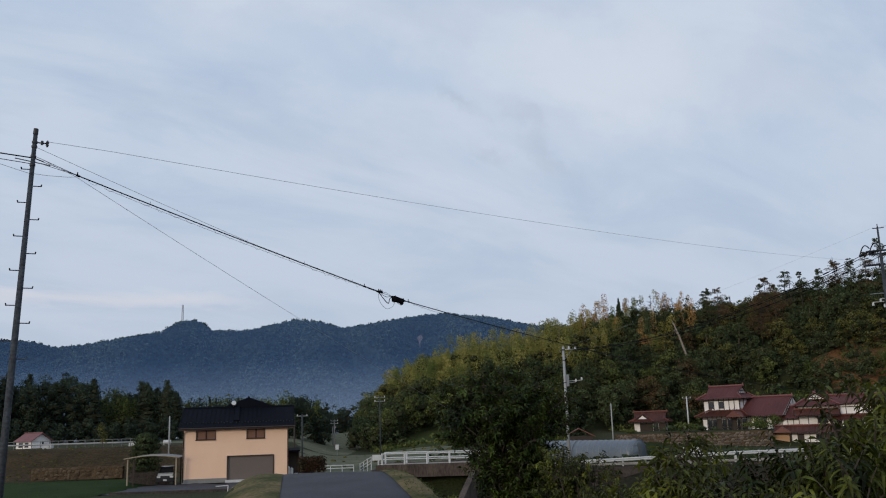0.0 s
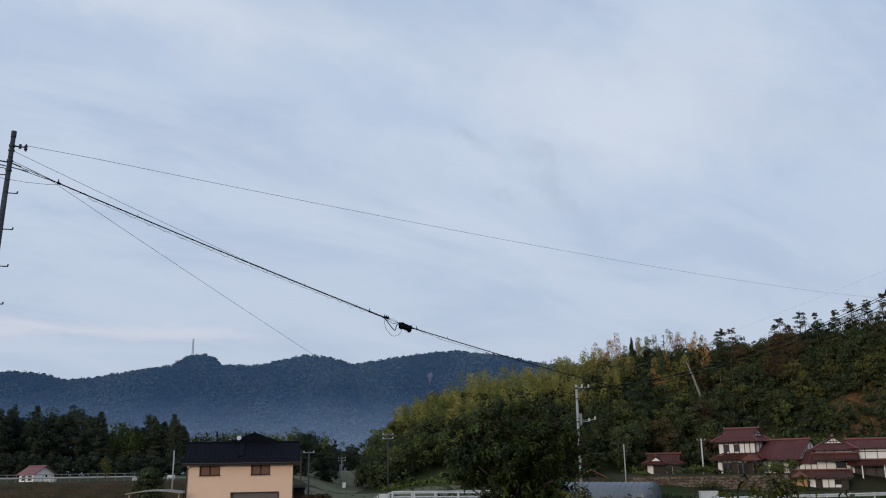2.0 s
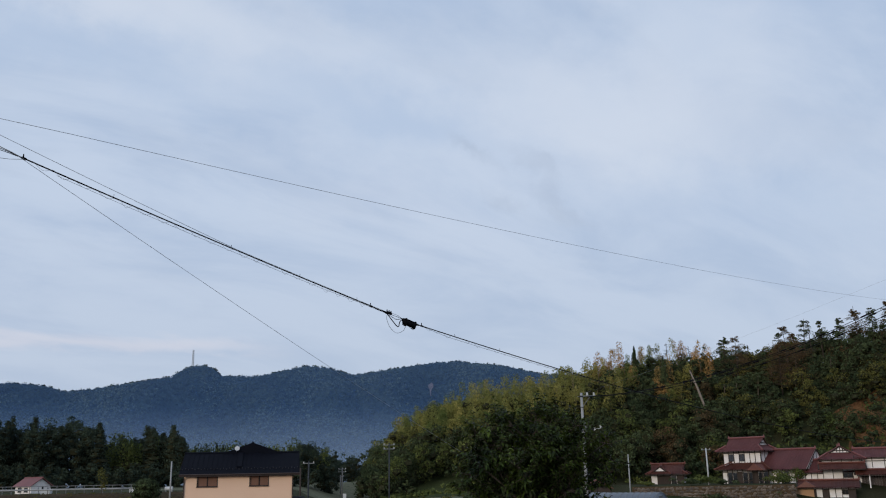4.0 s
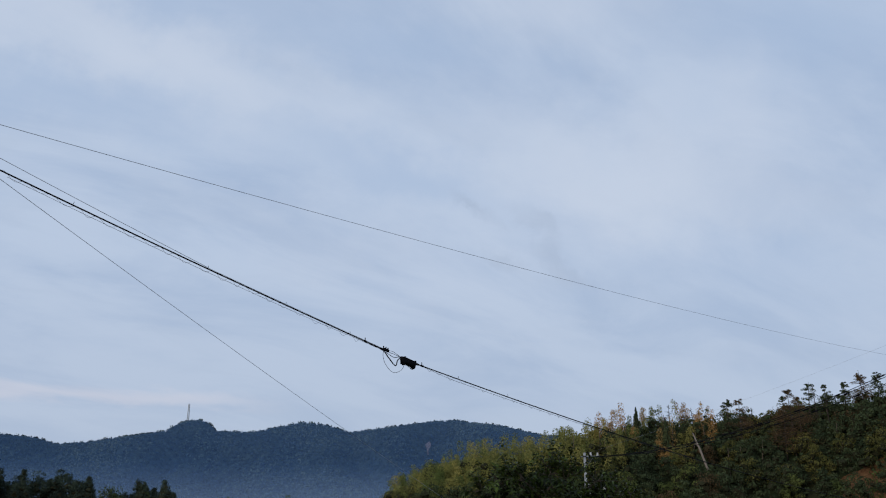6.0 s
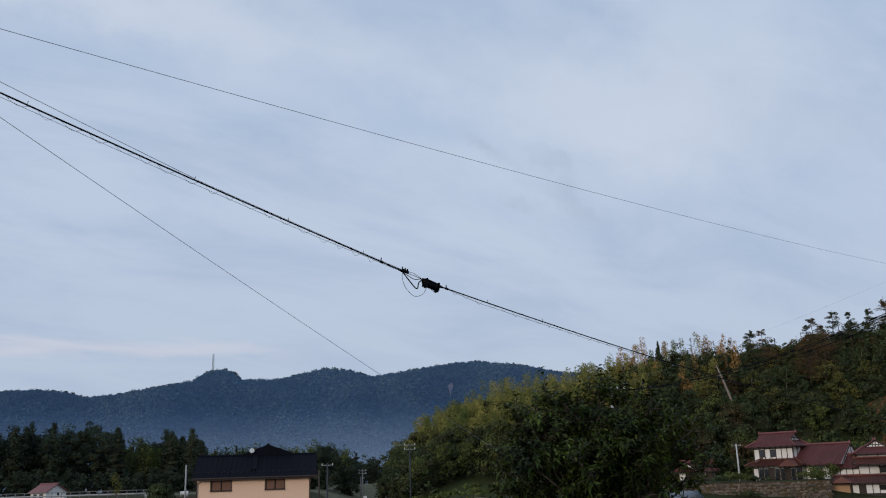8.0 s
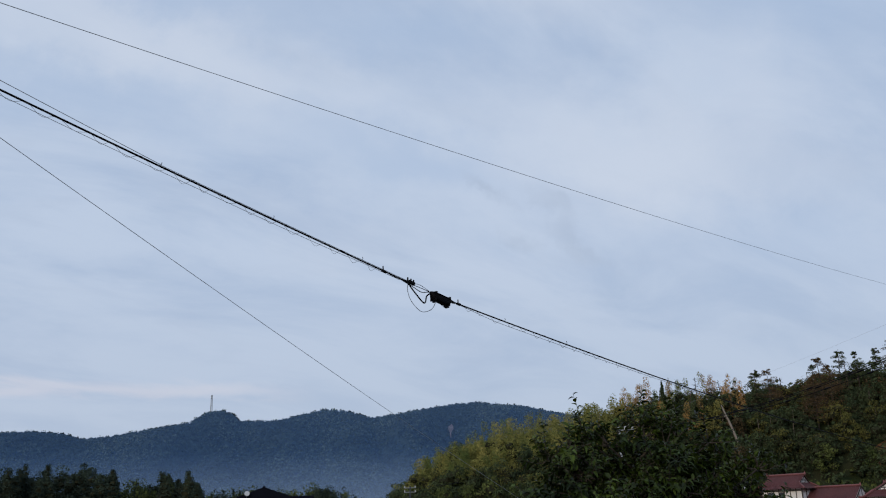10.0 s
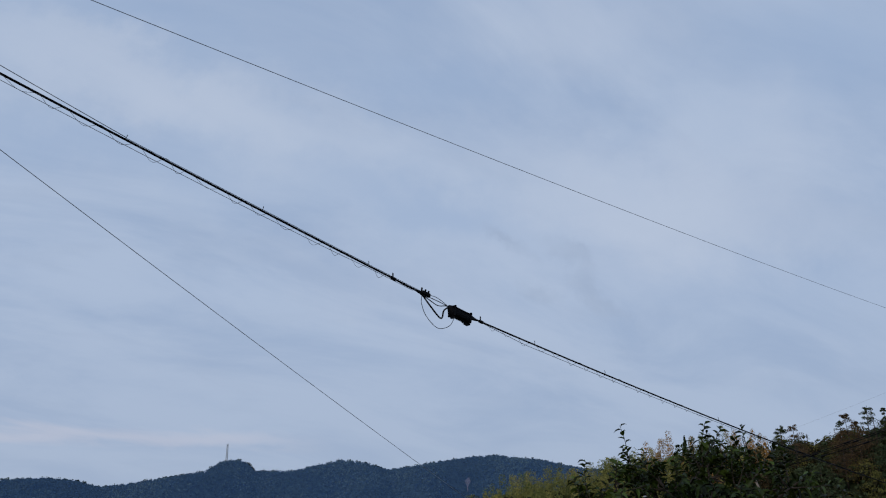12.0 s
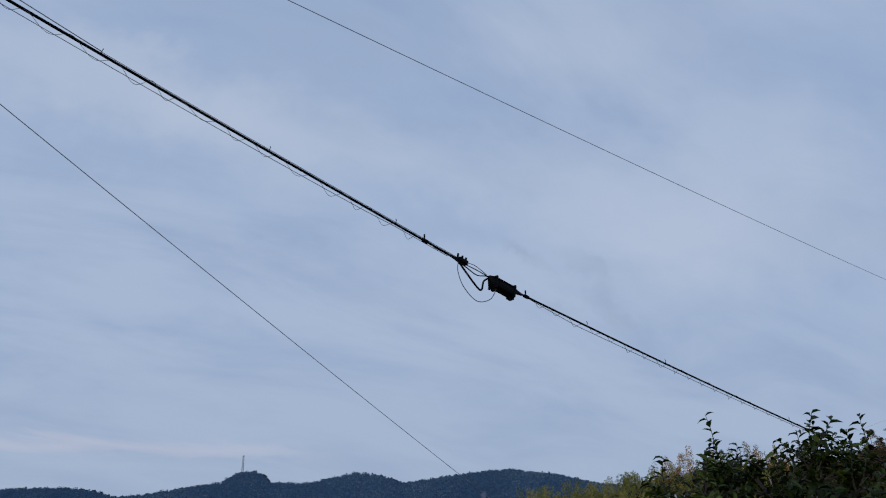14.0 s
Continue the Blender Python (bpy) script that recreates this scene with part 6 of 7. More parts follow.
for k in range(19):
    p = F0.lerp(F1, k / 18)
    z = float(land(-66 + p.x, 128 + p.y))
    part("post", rod(bmesh.new(), p + Vector((0, 0, z - 0.3)), p + Vector((0, 0, z + 1.25)), 0.05, n=8), POLE, fence)
for z, r in ((1.15, 0.04), (0.7, 0.11)):
    part("rail", rod(bmesh.new(), F0 + Vector((0, 0, z)), F1 + Vector((0, 0, z)), r, n=4), POLE_PALE if r > 0.1 else POLE, fence)
for x in (-57.5, -45.0):
    t = thing("storage_box", "low white box behind the field fence", "box", (x, 131.0, float(land(x, 131))))
    part("case", box(bmesh.new(), 0, 0, 0.3, 1.3, 0.8, 0.7), WHITE_PAINT, t)
    part("lid", box(bmesh.new(), 0, 0, 0.68, 1.36, 0.86, 0.06), WHITE_PAINT, t)


EARTHY_STONE = material("earthy_stone", (0.142, 0.100, 0.066), 0.95, 0.35, 0.8, 9, 0.6, second=(0.075, 0.054, 0.036), obj=0.35, gloss=0.05)
STONE_EARTH = material("earth_between_stones", (0.105, 0.072, 0.044), 0.95, 0.4, 0.6, 6, 0.5, gloss=0.05)


def stone_face(name, label, a, b, low, high, size, seed, lean=0.25, gaps=0.0, mat=STONE, proud=0.5):
    """A dry-stone wall face: a core and rows of uneven boulders set into it."""
    rnd = random.Random(seed)
    a, b = Vector(a), Vector(b)
    d = (b - a)
    long = d.length
    d = d.normalized()
    n = Vector((d.y, -d.x, 0))
    t = thing(name, label, "stone wall", tuple(a))
    bm = bmesh.new()
    ends = [(Vector((0, 0, low)) + n * (lean - 0.06)), (Vector((0, 0, high))), (Vector((0, 0, high)) - n * 0.9), (Vector((0, 0, low)) - n * 0.9)]
    ra = [bm.verts.new(v) for v in ends]
    rb = [bm.verts.new(v + d * long) for v in ends]
    for k in range(4):
        bm.faces.new((ra[k], ra[(k + 1) % 4], rb[(k + 1) % 4], rb[k]))
    bm.faces.new(ra[::-1]), bm.faces.new(rb)
    part("core", bm, STONE_EARTH, t, "brown earth between the stones")
    shapes = []
    for k in range(6):
        bm = bmesh.new()
        bmesh.ops.create_icosphere(bm, subdivisions=1, radius=0.5)
        for v in bm.verts:
            v.co *= rnd.uniform(0.8, 1.15)
        shapes.append(finish("stone", bm, mat))
    z, row = low + size * 0.4, 0
    made = 0
    while z < high:
        s = rnd.uniform(0, size)
        while s < long and made < 300:
            w = size * rnd.uniform(0.8, 1.7)
            if rnd.random() < gaps:
                s += w
                continue
            ob = new("stone", rnd.choice(shapes))
            ob.parent = t
            k = (z - low) / (high - low)
            ob.matrix_basis = Matrix.Translation(d * s + Vector((0, 0, z + rnd.uniform(-0.08, 0.08))) + n * lean * (1 - k)) @ Euler((rnd.uniform(-0.4, 0.4), rnd.uniform(-0.4, 0.4), math.atan2(d.y, d.x))).to_matrix().to_4x4() @ Matrix.Diagonal((w * 1.05, size * proud, size * rnd.uniform(0.7, 1.25), 1))
            s += w * 0.95
            made += 1
        z += size * 0.82
    return t


stone_face("stone_wall", "rough stone wall at the foot of the dry bank", (-47.0, 103.2, -3.5), (-37.0, 104.2, -3.5), 0.35, 1.7, 0.42, 4, gaps=0.25, mat=EARTHY_STONE, proud=0.34)
stone_face("stone_wall", "rough stone terrace wall below the farmhouse", (30.5, 159.6, -3.1), (57.0, 156.0, -3.1), -1.6, 2.2, 0.55, 5, gaps=0.12)

# conifer shrub over the carport
x, y = -35.0, 106.0
sc = thing("shrub_tree", "dense dark clipped conifer behind the carport", "tree", (x, y, float(land(x, y))))
zz = -sc.location.z
part("trunk", rod(bmesh.new(), (0, 0, -0.2), (0, 0, zz + 1.4), 0.14, 0.05, 8), BARK, sc)
cc = np.array([(rx, ry, zz + z) for z, r in ((-2.2, 1.5), (-1.4, 1.7), (-0.6, 1.7), (0.2, 1.5), (0.9, 1.2), (1.3, 0.6)) for rx, ry in ((r * 0.6, 0), (-r * 0.6, 0.1), (0, r * 0.5), (0, -r * 0.5))])
cloud_object("crown", leaf_cloud(cc, np.full((len(cc), 3), 0.9) * [1, 1, 0.6], np.full(len(cc), 0.15), 220, 9, core=0.75), WOOD_DARK, "", parent=sc)
b2 = thing("shrub_tree", "slender yellow-green young tree by the fence", "tree", (-46.2, 122.0, float(land(-46.2, 122))))
part("trunk", rod(bmesh.new(), (0, 0, -0.2), (0, 0, 2.6), 0.06, 0.02, 6), BARK, b2)
cc = np.array([(0.3 * math.sin(k), 0.3 * math.cos(k), 0.9 + 0.42 * k) for k in range(6)])
cloud_object("crown", leaf_cloud(cc, np.full((6, 3), 0.5) * [1, 1, 1.1], np.full(6, 0.13), 60, 19), WOOD_OLIVE, "", parent=b2)


# ---------------------------------------------------------------- weeds and low growth
def weeds(name, label, zones, mat, seed, size=0.16):
    """Low tangled growth over patches of the land: (x0, x1, y0, y1, how many, height)."""
    rnd = np.random.default_rng(seed)
    c, r, s = [], [], []
    for x0, x1, y0, y1, n, h in zones:
        x, y = rnd.uniform(x0, x1, n), rnd.uniform(y0, y1, n)
        hh = h * rnd.uniform(0.4, 1.2, n)
        c.append(np.stack([x, y, land(x, y) + hh * 0.35], 1))
        r.append(np.stack([hh * 0.9, hh * 0.9, hh * 0.6], 1))
        s.append(np.full(n, size * (1 + h * 0.2)))
    cloud_object(name, leaf_cloud(np.concatenate(c), np.concatenate(r), np.concatenate(s) * 1.15, 22, seed), mat, label, "weeds")


weeds("bank_weeds", "dark green weeds on the stream banks", ((4.5, 40, 46, 71.5, 620, 0.8), (2.0, 9.0, 20, 46, 620, 0.6), (-4, 5, 60, 70, 90, 0.6)), WOOD_GREEN, 401, 0.11)
weeds("field_weeds", "rough low growth in the valley fields", ((8, 45, 77, 90, 260, 0.5), (22, 60, 84, 140, 300, 0.5), (-2, 24, 100, 160, 160, 0.7)), WOOD_DARK, 402, 0.2)
weeds("olive_weeds", "yellowish low growth in the valley fields", ((24, 60, 95, 140, 110, 0.4), (-20, 6, 100, 165, 50, 0.4), (-90, -30, 106, 126, 700, 0.2)), WOOD_OLIVE, 403, 0.2)
weeds("hill_weeds", "dark growth at the foot of the woods", ((36, 110, 188, 208, 420, 1.5), (-14, 30, 172, 186, 160, 1.2)), WOOD_GREEN, 404, 0.28)


# ---------------------------------------------------------------- the farmstead with red tiled roofs

def hip_gable_roof(t, x0, x1, y0, y1, ze, zr, mat, gable=0.5, along_x=True, plain=False, lattice=True):
    """A tiled roof over a rectangle of eaves: hips below, a small gable on top; plain: a simple gable."""
    bm = bmesh.new()

    def q(u, v, z):
        return (u, v, z) if along_x else (v, u, z)

    u0, u1, v0, v1 = (x0, x1, y0, y1) if along_x else (y0, y1, x0, x1)
    vm, half = (v0 + v1) / 2, (v1 - v0) / 2
    k = 0.0 if plain else gable
    zs = ze + (zr - ze) * k
    inset = half * k
    sag = 0.10 * (zr - ze)
    lo = [q(u0, v0, ze), q(u1, v0, ze), q(u1, v1, ze), q(u0, v1, ze)]
    hi = [q(u0 + inset, v0 + inset, zs), q(u1 - inset, v0 + inset, zs), q(u1 - inset, v1 - inset, zs), q(u0 + inset, v1 - inset, zs)]
    out = 0.0 if plain else 0.35
    r0, r1 = q(u0 + inset - out, vm, zr), q(u1 - inset + out, vm, zr)
    lo_v, hi_v = [bm.verts.new(p) for p in lo], [bm.verts.new(p) for p in hi]
    ra, rb = bm.verts.new(r0), bm.verts.new(r1)
    if not plain:
        mids = []
        for i in range(4):
            a, b = Vector(lo[i]), Vector(hi[i])
            mids.append(bm.verts.new((a + b) / 2 - Vector((0, 0, sag * 0.5))))
        for i in range(4):
            j = (i + 1) % 4
            bm.faces.new((lo_v[i], lo_v[j], mids[j], mids[i]))
            bm.faces.new((mids[i], mids[j], hi_v[j], hi_v[i]))
        bm.faces.new((hi_v[0], hi_v[1], rb, ra)), bm.faces.new((hi_v[2], hi_v[3], ra, rb))
    else:
        bm.faces.new((lo_v[0], lo_v[1], rb, ra)), bm.faces.new((lo_v[2], lo_v[3], ra, rb))
    bmesh.ops.solidify(bm, geom=bm.faces[:], thickness=-0.16)
    roof = part("roof", bm, mat, t)
    # tile ribs down both main slopes
    for side in (0, 1):
        va = v0 if side == 0 else v1
        n = int((u1 - u0) / 0.62)
        rib = bmesh.new()
        for i in range(1, n):
            u = u0 + (u1 - u0) * i / n
            edge = min(u - u0, u1 - u) / max(half, 0.01)
            f = 1.0 if plain or edge >= k else edge / max(k, 0.01) * k
            f = min(1.0, f)
            end = Vector(q(u, va + (vm - va) * f, ze + (zr - ze) * f + 0.09))
            beg = Vector(q(u, va, ze + 0.09))
            rod(rib, beg, end, 0.036, n=4)
        tagged(part("tile_ribs", rib, mat, roof), kind="stuff")
    ridge = part("ridge_tiles", rod(bmesh.new(), Vector(r0) + Vector((0, 0, 0.12)), Vector(r1) + Vector((0, 0, 0.12)), 0.17, n=8), mat, roof)
    for e in (r0, r1):
        part("ridge_end", rod(bmesh.new(), Vector(e) + Vector((0, 0, 0)), Vector(e) + Vector((0, 0, 0.55)), 0.2, 0.08, 8), mat, roof)
    if not plain:
        for i in range(4):
            part("hip_tiles", rod(bmesh.new(), Vector(lo[i]) + Vector((0, 0, 0.08)), Vector(hi[i]) + Vector((0, 0, 0.12)), 0.13, n=6), mat, roof)
    for s, u in ((-1, u0 + inset), (1, u1 - inset)):
        a, b, c = q(u, v0 + inset + 0.25, zs + 0.04), q(u, v1 - inset - 0.25, zs + 0.04), q(u, vm, zr - 0.22)
        g = bmesh.new()
        f = g.faces.new([g.verts.new(p) for p in (a, b, c)])
        ex = bmesh.ops.extrude_face_region(g, geom=[f])
        for e in ex["geom"]:
            if isinstance(e, bmesh.types.BMVert):
                e.co += Vector(q(-s * 0.2, 0, 0))
        part("gable_panel", g, LIME, roof, "white plastered gable")
        w = bmesh.new()
        for p in (a, b):
            rod(w, Vector(p) + Vector(q(s * 0.1, 0, -0.05)), Vector(c) + Vector(q(s * 0.1, 0, 0.12)), 0.11, n=4)
        part("barge_board", w, OLD_WOOD, roof)
        tall = zr - 0.22 - zs
        if tall > 0.9 and lattice:
            lat = bmesh.new()
            for f in (0.18, 0.36, 0.5, 0.64, 0.82):
                base = Vector(a).lerp(Vector(b), f) + Vector(q(s * 0.03, 0, 0))
                rod(lat, base, base + Vector((0, 0, tall * (1 - abs(2 * f - 1)) * 0.95)), 0.06, n=4)
            m0, m1 = Vector(a).lerp(Vector(c), 0.35), Vector(b).lerp(Vector(c), 0.35)
            rod(lat, m0 + Vector(q(s * 0.04, 0, 0)), m1 + Vector(q(s * 0.04, 0, 0)), 0.07, n=4)
            part("gable_lattice", lat, OLD_WOOD, roof, "dark timber lattice over the gable")
    part("eave_board", box(bmesh.new(), (x0 + x1) / 2, (y0 + y1) / 2, ze - 0.14, (x1 - x0) * 0.965, (y1 - y0) * 0.965, 0.12), OLD_WOOD, roof)
    return roof


def bay_walls(t, x0, x1, y0, y1, z0, z1, pattern, mat=LIME, side=None):
    """Timber-framed walls: a plaster body, and along the front one bay for each letter: w white, o window, d dark door, s pale screen."""
    body = part("wall", box(bmesh.new(), (x0 + x1) / 2, (y0 + y1) / 2, (z0 + z1) / 2, x1 - x0, y1 - y0, z1 - z0), mat, t, "white plaster between dark timbers")
    n = len(pattern)
    w = (x1 - x0) / n
    for i, c in enumerate(pattern):
        a = x0 + w * i
        if c == "o":
            win = part("window", box(bmesh.new(), a + w / 2, y0 - 0.02, z0 + (z1 - z0) * 0.55, w * 0.9, 0.06, (z1 - z0) * 0.46), GLASS, body, "dark window")
            fr = bmesh.new()
            for zz in (0.32, 0.78):
                box(fr, a + w / 2, y0 - 0.05, z0 + (z1 - z0) * zz, w * 0.96, 0.1, 0.1)
            for xx in (0.04, 0.5, 0.96):
                box(fr, a + w * xx, y0 - 0.05, z0 + (z1 - z0) * 0.55, 0.08, 0.1, (z1 - z0) * 0.46)
            part("frame", fr, OLD_WOOD, win)
        elif c == "d":
            part("sliding_door", box(bmesh.new(), a + w / 2, y0 - 0.03, z0 + (z1 - z0) * 0.42, w * 0.94, 0.08, (z1 - z0) * 0.84), OLD_WOOD, body, "dark timber sliding door")
        elif c == "s":
            s = part("screen", box(bmesh.new(), a + w / 2, y0 - 0.03, z0 + (z1 - z0) * 0.42, w * 0.8, 0.06, (z1 - z0) * 0.8), GLASS, body, "glazed sliding screen")
            part("screen_rail", box(bmesh.new(), a + w / 2, y0 - 0.07, z0 + (z1 - z0) * 0.3, w * 0.85, 0.05, 0.12), OLD_WOOD, s)
    for i in range(n + 1):
        part("timber_post", box(bmesh.new(), x0 + w * i, y0 - 0.05, (z0 + z1) / 2, 0.10, 0.14, z1 - z0), OLD_WOOD, body)
    m = max(2, round((y1 - y0) / 1.9))
    for i in range(m + 1):
        part("timber_post", box(bmesh.new(), x1 + 0.03, y0 + (y1 - y0) * i / m, (z0 + z1) / 2, 0.14, 0.15, z1 - z0), OLD_WOOD, body)
    if z1 - z0 > 2.4:
        part("timber_rail", box(bmesh.new(), (x0 + x1) / 2, y0 - 0.06, z0 + (z1 - z0) * 0.86, x1 - x0, 0.13, 0.14), OLD_WOOD, body)
    part("footing", box(bmesh.new(), (x0 + x1) / 2, (y0 + y1) / 2, z0 - 0.5, x1 - x0 + 0.1, y1 - y0 + 0.1, 1.0), DARK_CONCRETE, body)
    return body


farm = thing("farmhouse", "old two-storey farmhouse with red tiled roofs", "house", (51.3, 176.8, -1.25), -43)
bay_walls(farm, 0.0, 9.0, 0.0, 7.0, 0.0, 2.9, "wssdssdss")
hip_gable_roof(farm, -1.0, 10.0, -1.5, 8.0, 2.95, 5.4, RUST_TILE, 0.75)
bay_walls(farm, 0.0, 7.4, 1.0, 6.2, 3.6, 6.35, "wowowww")
hip_gable_roof(farm, -1.1, 8.5, -0.2, 7.4, 6.3, 8.75, RED_TILE, 0.42)
porch = part("porch_gable", prism(bmesh.new(), [(6.0, 2.75), (7.7, 3.95), (9.4, 2.75)], -2.8, 1.0), RUST_TILE, farm, "small tiled porch gable")
part("porch_ridge", rod(bmesh.new(), (7.7, -2.85, 4.0), (7.7, 0.8, 4.0), 0.13, n=8), RUST_TILE, porch)
for x in (6.4, 9.0):
    part("porch_post", box(bmesh.new(), x, -2.5, 1.35, 0.16, 0.16, 2.8), OLD_WOOD, porch)

wing = thing("farmhouse_wing", "single-storey farmhouse wing under a broad red tiled roof", "house", (56.0, 173.6, -1.25), -43)
bay_walls(wing, 0.6, 10.0, 1.0, 9.0, 0.0, 2.9, "wswoswww")
hip_gable_roof(wing, -0.6, 10.4, -1.0, 9.8, 2.8, 6.4, RED_TILE, 0.55, plain=True)

low = thing("farm_annexe", "low white annexe with a purple-red tiled roof", "house", (61.6, 167.2, -1.4), -33)
bay_walls(low, 0.4, 8.6, 0.8, 5.4, 0.0, 2.3, "wwwwowww")
hip_gable_roof(low, -0.4, 9.4, 0.0, 6.2, 2.3, 4.5, RED_TILE, 0.5, plain=True)

gate = thing("gatehouse", "low gatehouse with rust-red roof and tan end wall", "house", (58.6, 158.0, -3.15), -24)
bay_walls(gate, 0.4, 8.4, 0.6, 4.2, 0.0, 1.6, "ddwdwwod")
part("end_wall", box(bmesh.new(), 0.55, 0.35, 0.85, 3.0, 0.1, 1.7), TAN_WALL, gate, "tan plastered end wall")
hip_gable_roof(gate, -0.4, 9.2, -0.4, 5.0, 1.6, 2.75, RUST_TILE, 0.5, plain=True)
part("roof_gablet", prism(bmesh.new(), [(-0.6, 1.7), (1.0, 2.75), (2.6, 1.7)], -1.1, 2.0), RUST_TILE, gate, "small tiled front gable")

barn = thing("barn", "tall white-gabled barn with red tiled roof", "barn", (64.4, 163.6, -1.5), -20)
bay_walls(barn, 0.6, 7.0, 0.8, 7.5, 0.0, 4.6, "wwow")
hip_gable_roof(barn, -0.2, 7.8, -0.2, 8.8, 4.6, 6.9, RED_TILE, 0.5, along_x=False)
hip_gable_roof(barn, 0.0, 7.4, -1.8, 1.2, 2.9, 3.9, RUST_TILE, 0.5, plain=True)

store = thing("storehouse", "long storehouse, white above and brown boards below", "storehouse", (70.4, 161.6, -1.6), -22)
bay_walls(store, 0.4, 14.0, 0.6, 6.2, 0.0, 5.0, "wwwwwww")
for i in range(30):
    part("board", box(bmesh.new(), 0.6 + 0.45 * i, 0.42, 1.5, 0.43, 0.06, 3.0), OLD_WOOD if i % 11 == 7 else BROWN_TRIM, store)
hip_gable_roof(store, -0.4, 14.8, -0.2, 7.0, 4.9, 6.45, RED_TILE, 0.5, plain=True)
hip_gable_roof(store, -0.6, 13.6, -2.2, 0.9, 2.0, 2.8, RUST_TILE, 0.5, plain=True)
for x in (1.5, 5.0, 8.5, 12.0):
    part("porch_post", box(bmesh.new(), x, -1.9, 0.9, 0.18, 0.18, 2.2), LIME, store)

hut = thing("cottage", "small cottage with dark red hipped roof", "house", (39.2, 186.5, -1.15), -20)
bay_walls(hut, 0.4, 6.8, 0.8, 6.2, 0.0, 2.3, "wddsd")
hip_gable_roof(hut, -0.6, 7.8, -0.4, 7.2, 2.2, 4.2, RUST_TILE, 0.3)
hip_gable_roof(hut, 0.2, 4.6, -1.2, 3.0, 2.25, 3.75, RUST_TILE, 0.35, along_x=False)

ball = thing("gas_bell", "round white tank behind the farm roofs", "tank", (64.0, 184.0, 0.0))
bm = bmesh.new()
bmesh.ops.create_uvsphere(bm, u_segments=18, v_segments=12, radius=0.6, matrix=Matrix.Translation((0, 0, 3.6)))
part("bowl", bm, WHITE_PAINT, ball, smooth=True)
part("mast", rod(bmesh.new(), (0, 0, -1.5), (0, 0, 3.0), 0.08, n=8), STEEL, ball)
lamp = thing("yard_lamp", "small white lamp on the hillside path", "lamp", (85.5, 208.0, float(land(85.5, 208))))
part("post", rod(bmesh.new(), (0, 0, -0.3), (0, 0, 3.4), 0.07, n=8), STEEL, lamp)
bm = bmesh.new()
bmesh.ops.create_uvsphere(bm, u_segments=14, v_segments=10, radius=0.22, matrix=Matrix.Translation((0, 0, 3.6)))
part("globe", bm, WHITE_PAINT, lamp, smooth=True)


def garden_bush(x, y, w, h, mat, seed, label):
    z = float(land(x, y))
    t = thing("garden_bush", label, "bush", (x, y, z), group="garden bushes")
    part("stem", rod(bmesh.new(), (0, 0, -0.3), (0, 0, h * 0.6), 0.1, 0.05, 6), BARK, t)
    rnd = np.random.default_rng(seed)
    c = np.column_stack([rnd.normal(size=(9, 2)) * w * 0.3, rnd.uniform(0.3, 0.8, 9) * h])
    cloud_object("leaves", leaf_cloud(c, np.tile([w * 0.3, w * 0.3, h * 0.24], (9, 1)), np.full(9, 0.2), 60, seed), mat, "", parent=t)


for i, (x, y, w, h) in enumerate(((34.0, 163, 2.4, 0.8), (41.6, 163.5, 2.8, 1.5), (44.8, 163.4, 2.8, 1.5), (48.0, 164, 2.6, 1.2), (57.5, 163, 2.4, 1.6), (53.5, 158.5, 4, 2.6), (56.0, 160.5, 3.5, 2.4), (44.5, 156.9, 3, 1.6), (62.0, 166.5, 2.4, 2.8))):
    garden_bush(x, y, w, h, (WOOD_GREEN, WOOD_DARK)[i % 2], 300 + i, "clipped green garden bush on the terrace")

# houses on the upper field, far to the west
def field_house(label, at, rz, long, deep, wall_h, ridge_h, roof_mat, windows):
    """A plain rendered house with a gabled roof: ridge along x, one gable towards the field."""
    t = thing("field_house", label, "house", at, rz)
    body = prism(bmesh.new(), [(0, 0), (deep, 0), (deep, wall_h), (deep / 2, ridge_h - 0.06), (0, wall_h)], 0, long)
    wall = part("wall", body, LIME, t)
    wall.matrix_basis = SWAP
    for y0, z0, y1, z1 in ((-0.35, wall_h - 0.22, deep / 2, ridge_h), (deep + 0.35, wall_h - 0.22, deep / 2, ridge_h)):
        roof = part("roof", sloped(y0, z0, y1, z1, -0.4, long + 0.4, 0.12), roof_mat, t)
        roof.matrix_basis = SWAP
    part("ridge_tiles", rod(bmesh.new(), (-0.42, deep / 2, ridge_h + 0.12), (long + 0.42, deep / 2, ridge_h + 0.12), 0.11, n=8), roof_mat, t)
    for y, z, w, h in windows:
        win = part("window", box(bmesh.new(), long + 0.01, y, z, 0.05, w, h), GLASS, t, "dark window")
        part("frame", box(bmesh.new(), long + 0.02, y, z - h / 2, 0.1, w + 0.1, 0.06), POLE, win)
    for x in (long * 0.3, long * 0.7):
        win = part("window", box(bmesh.new(), x, -0.01, wall_h * 0.5, 1.1, 0.05, 0.7), GLASS, t, "dark window")
        part("frame", box(bmesh.new(), x, -0.03, wall_h * 0.5 - 0.38, 1.2, 0.1, 0.06), POLE, win)


field_house("small white house with red tiled roof", (-72.6, 153.0, -0.1), -36, 4.8, 3.4, 1.35, 2.5, RED_TILE, ((2.0, 0.9, 0.3, 0.6),))
field_house("white house with dark roof beyond the field", (-85.0, 150.0, -0.1), -32, 7.2, 4.4, 2.5, 3.9, ROOF_METAL, ((1.3, 1.6, 0.8, 0.7), (3.0, 1.6, 0.8, 0.7)))
tank = thing("water_tank", "white tank beside the pale pole", "tank", (-38.4, 125.5, float(land(-38.4, 125.5))))
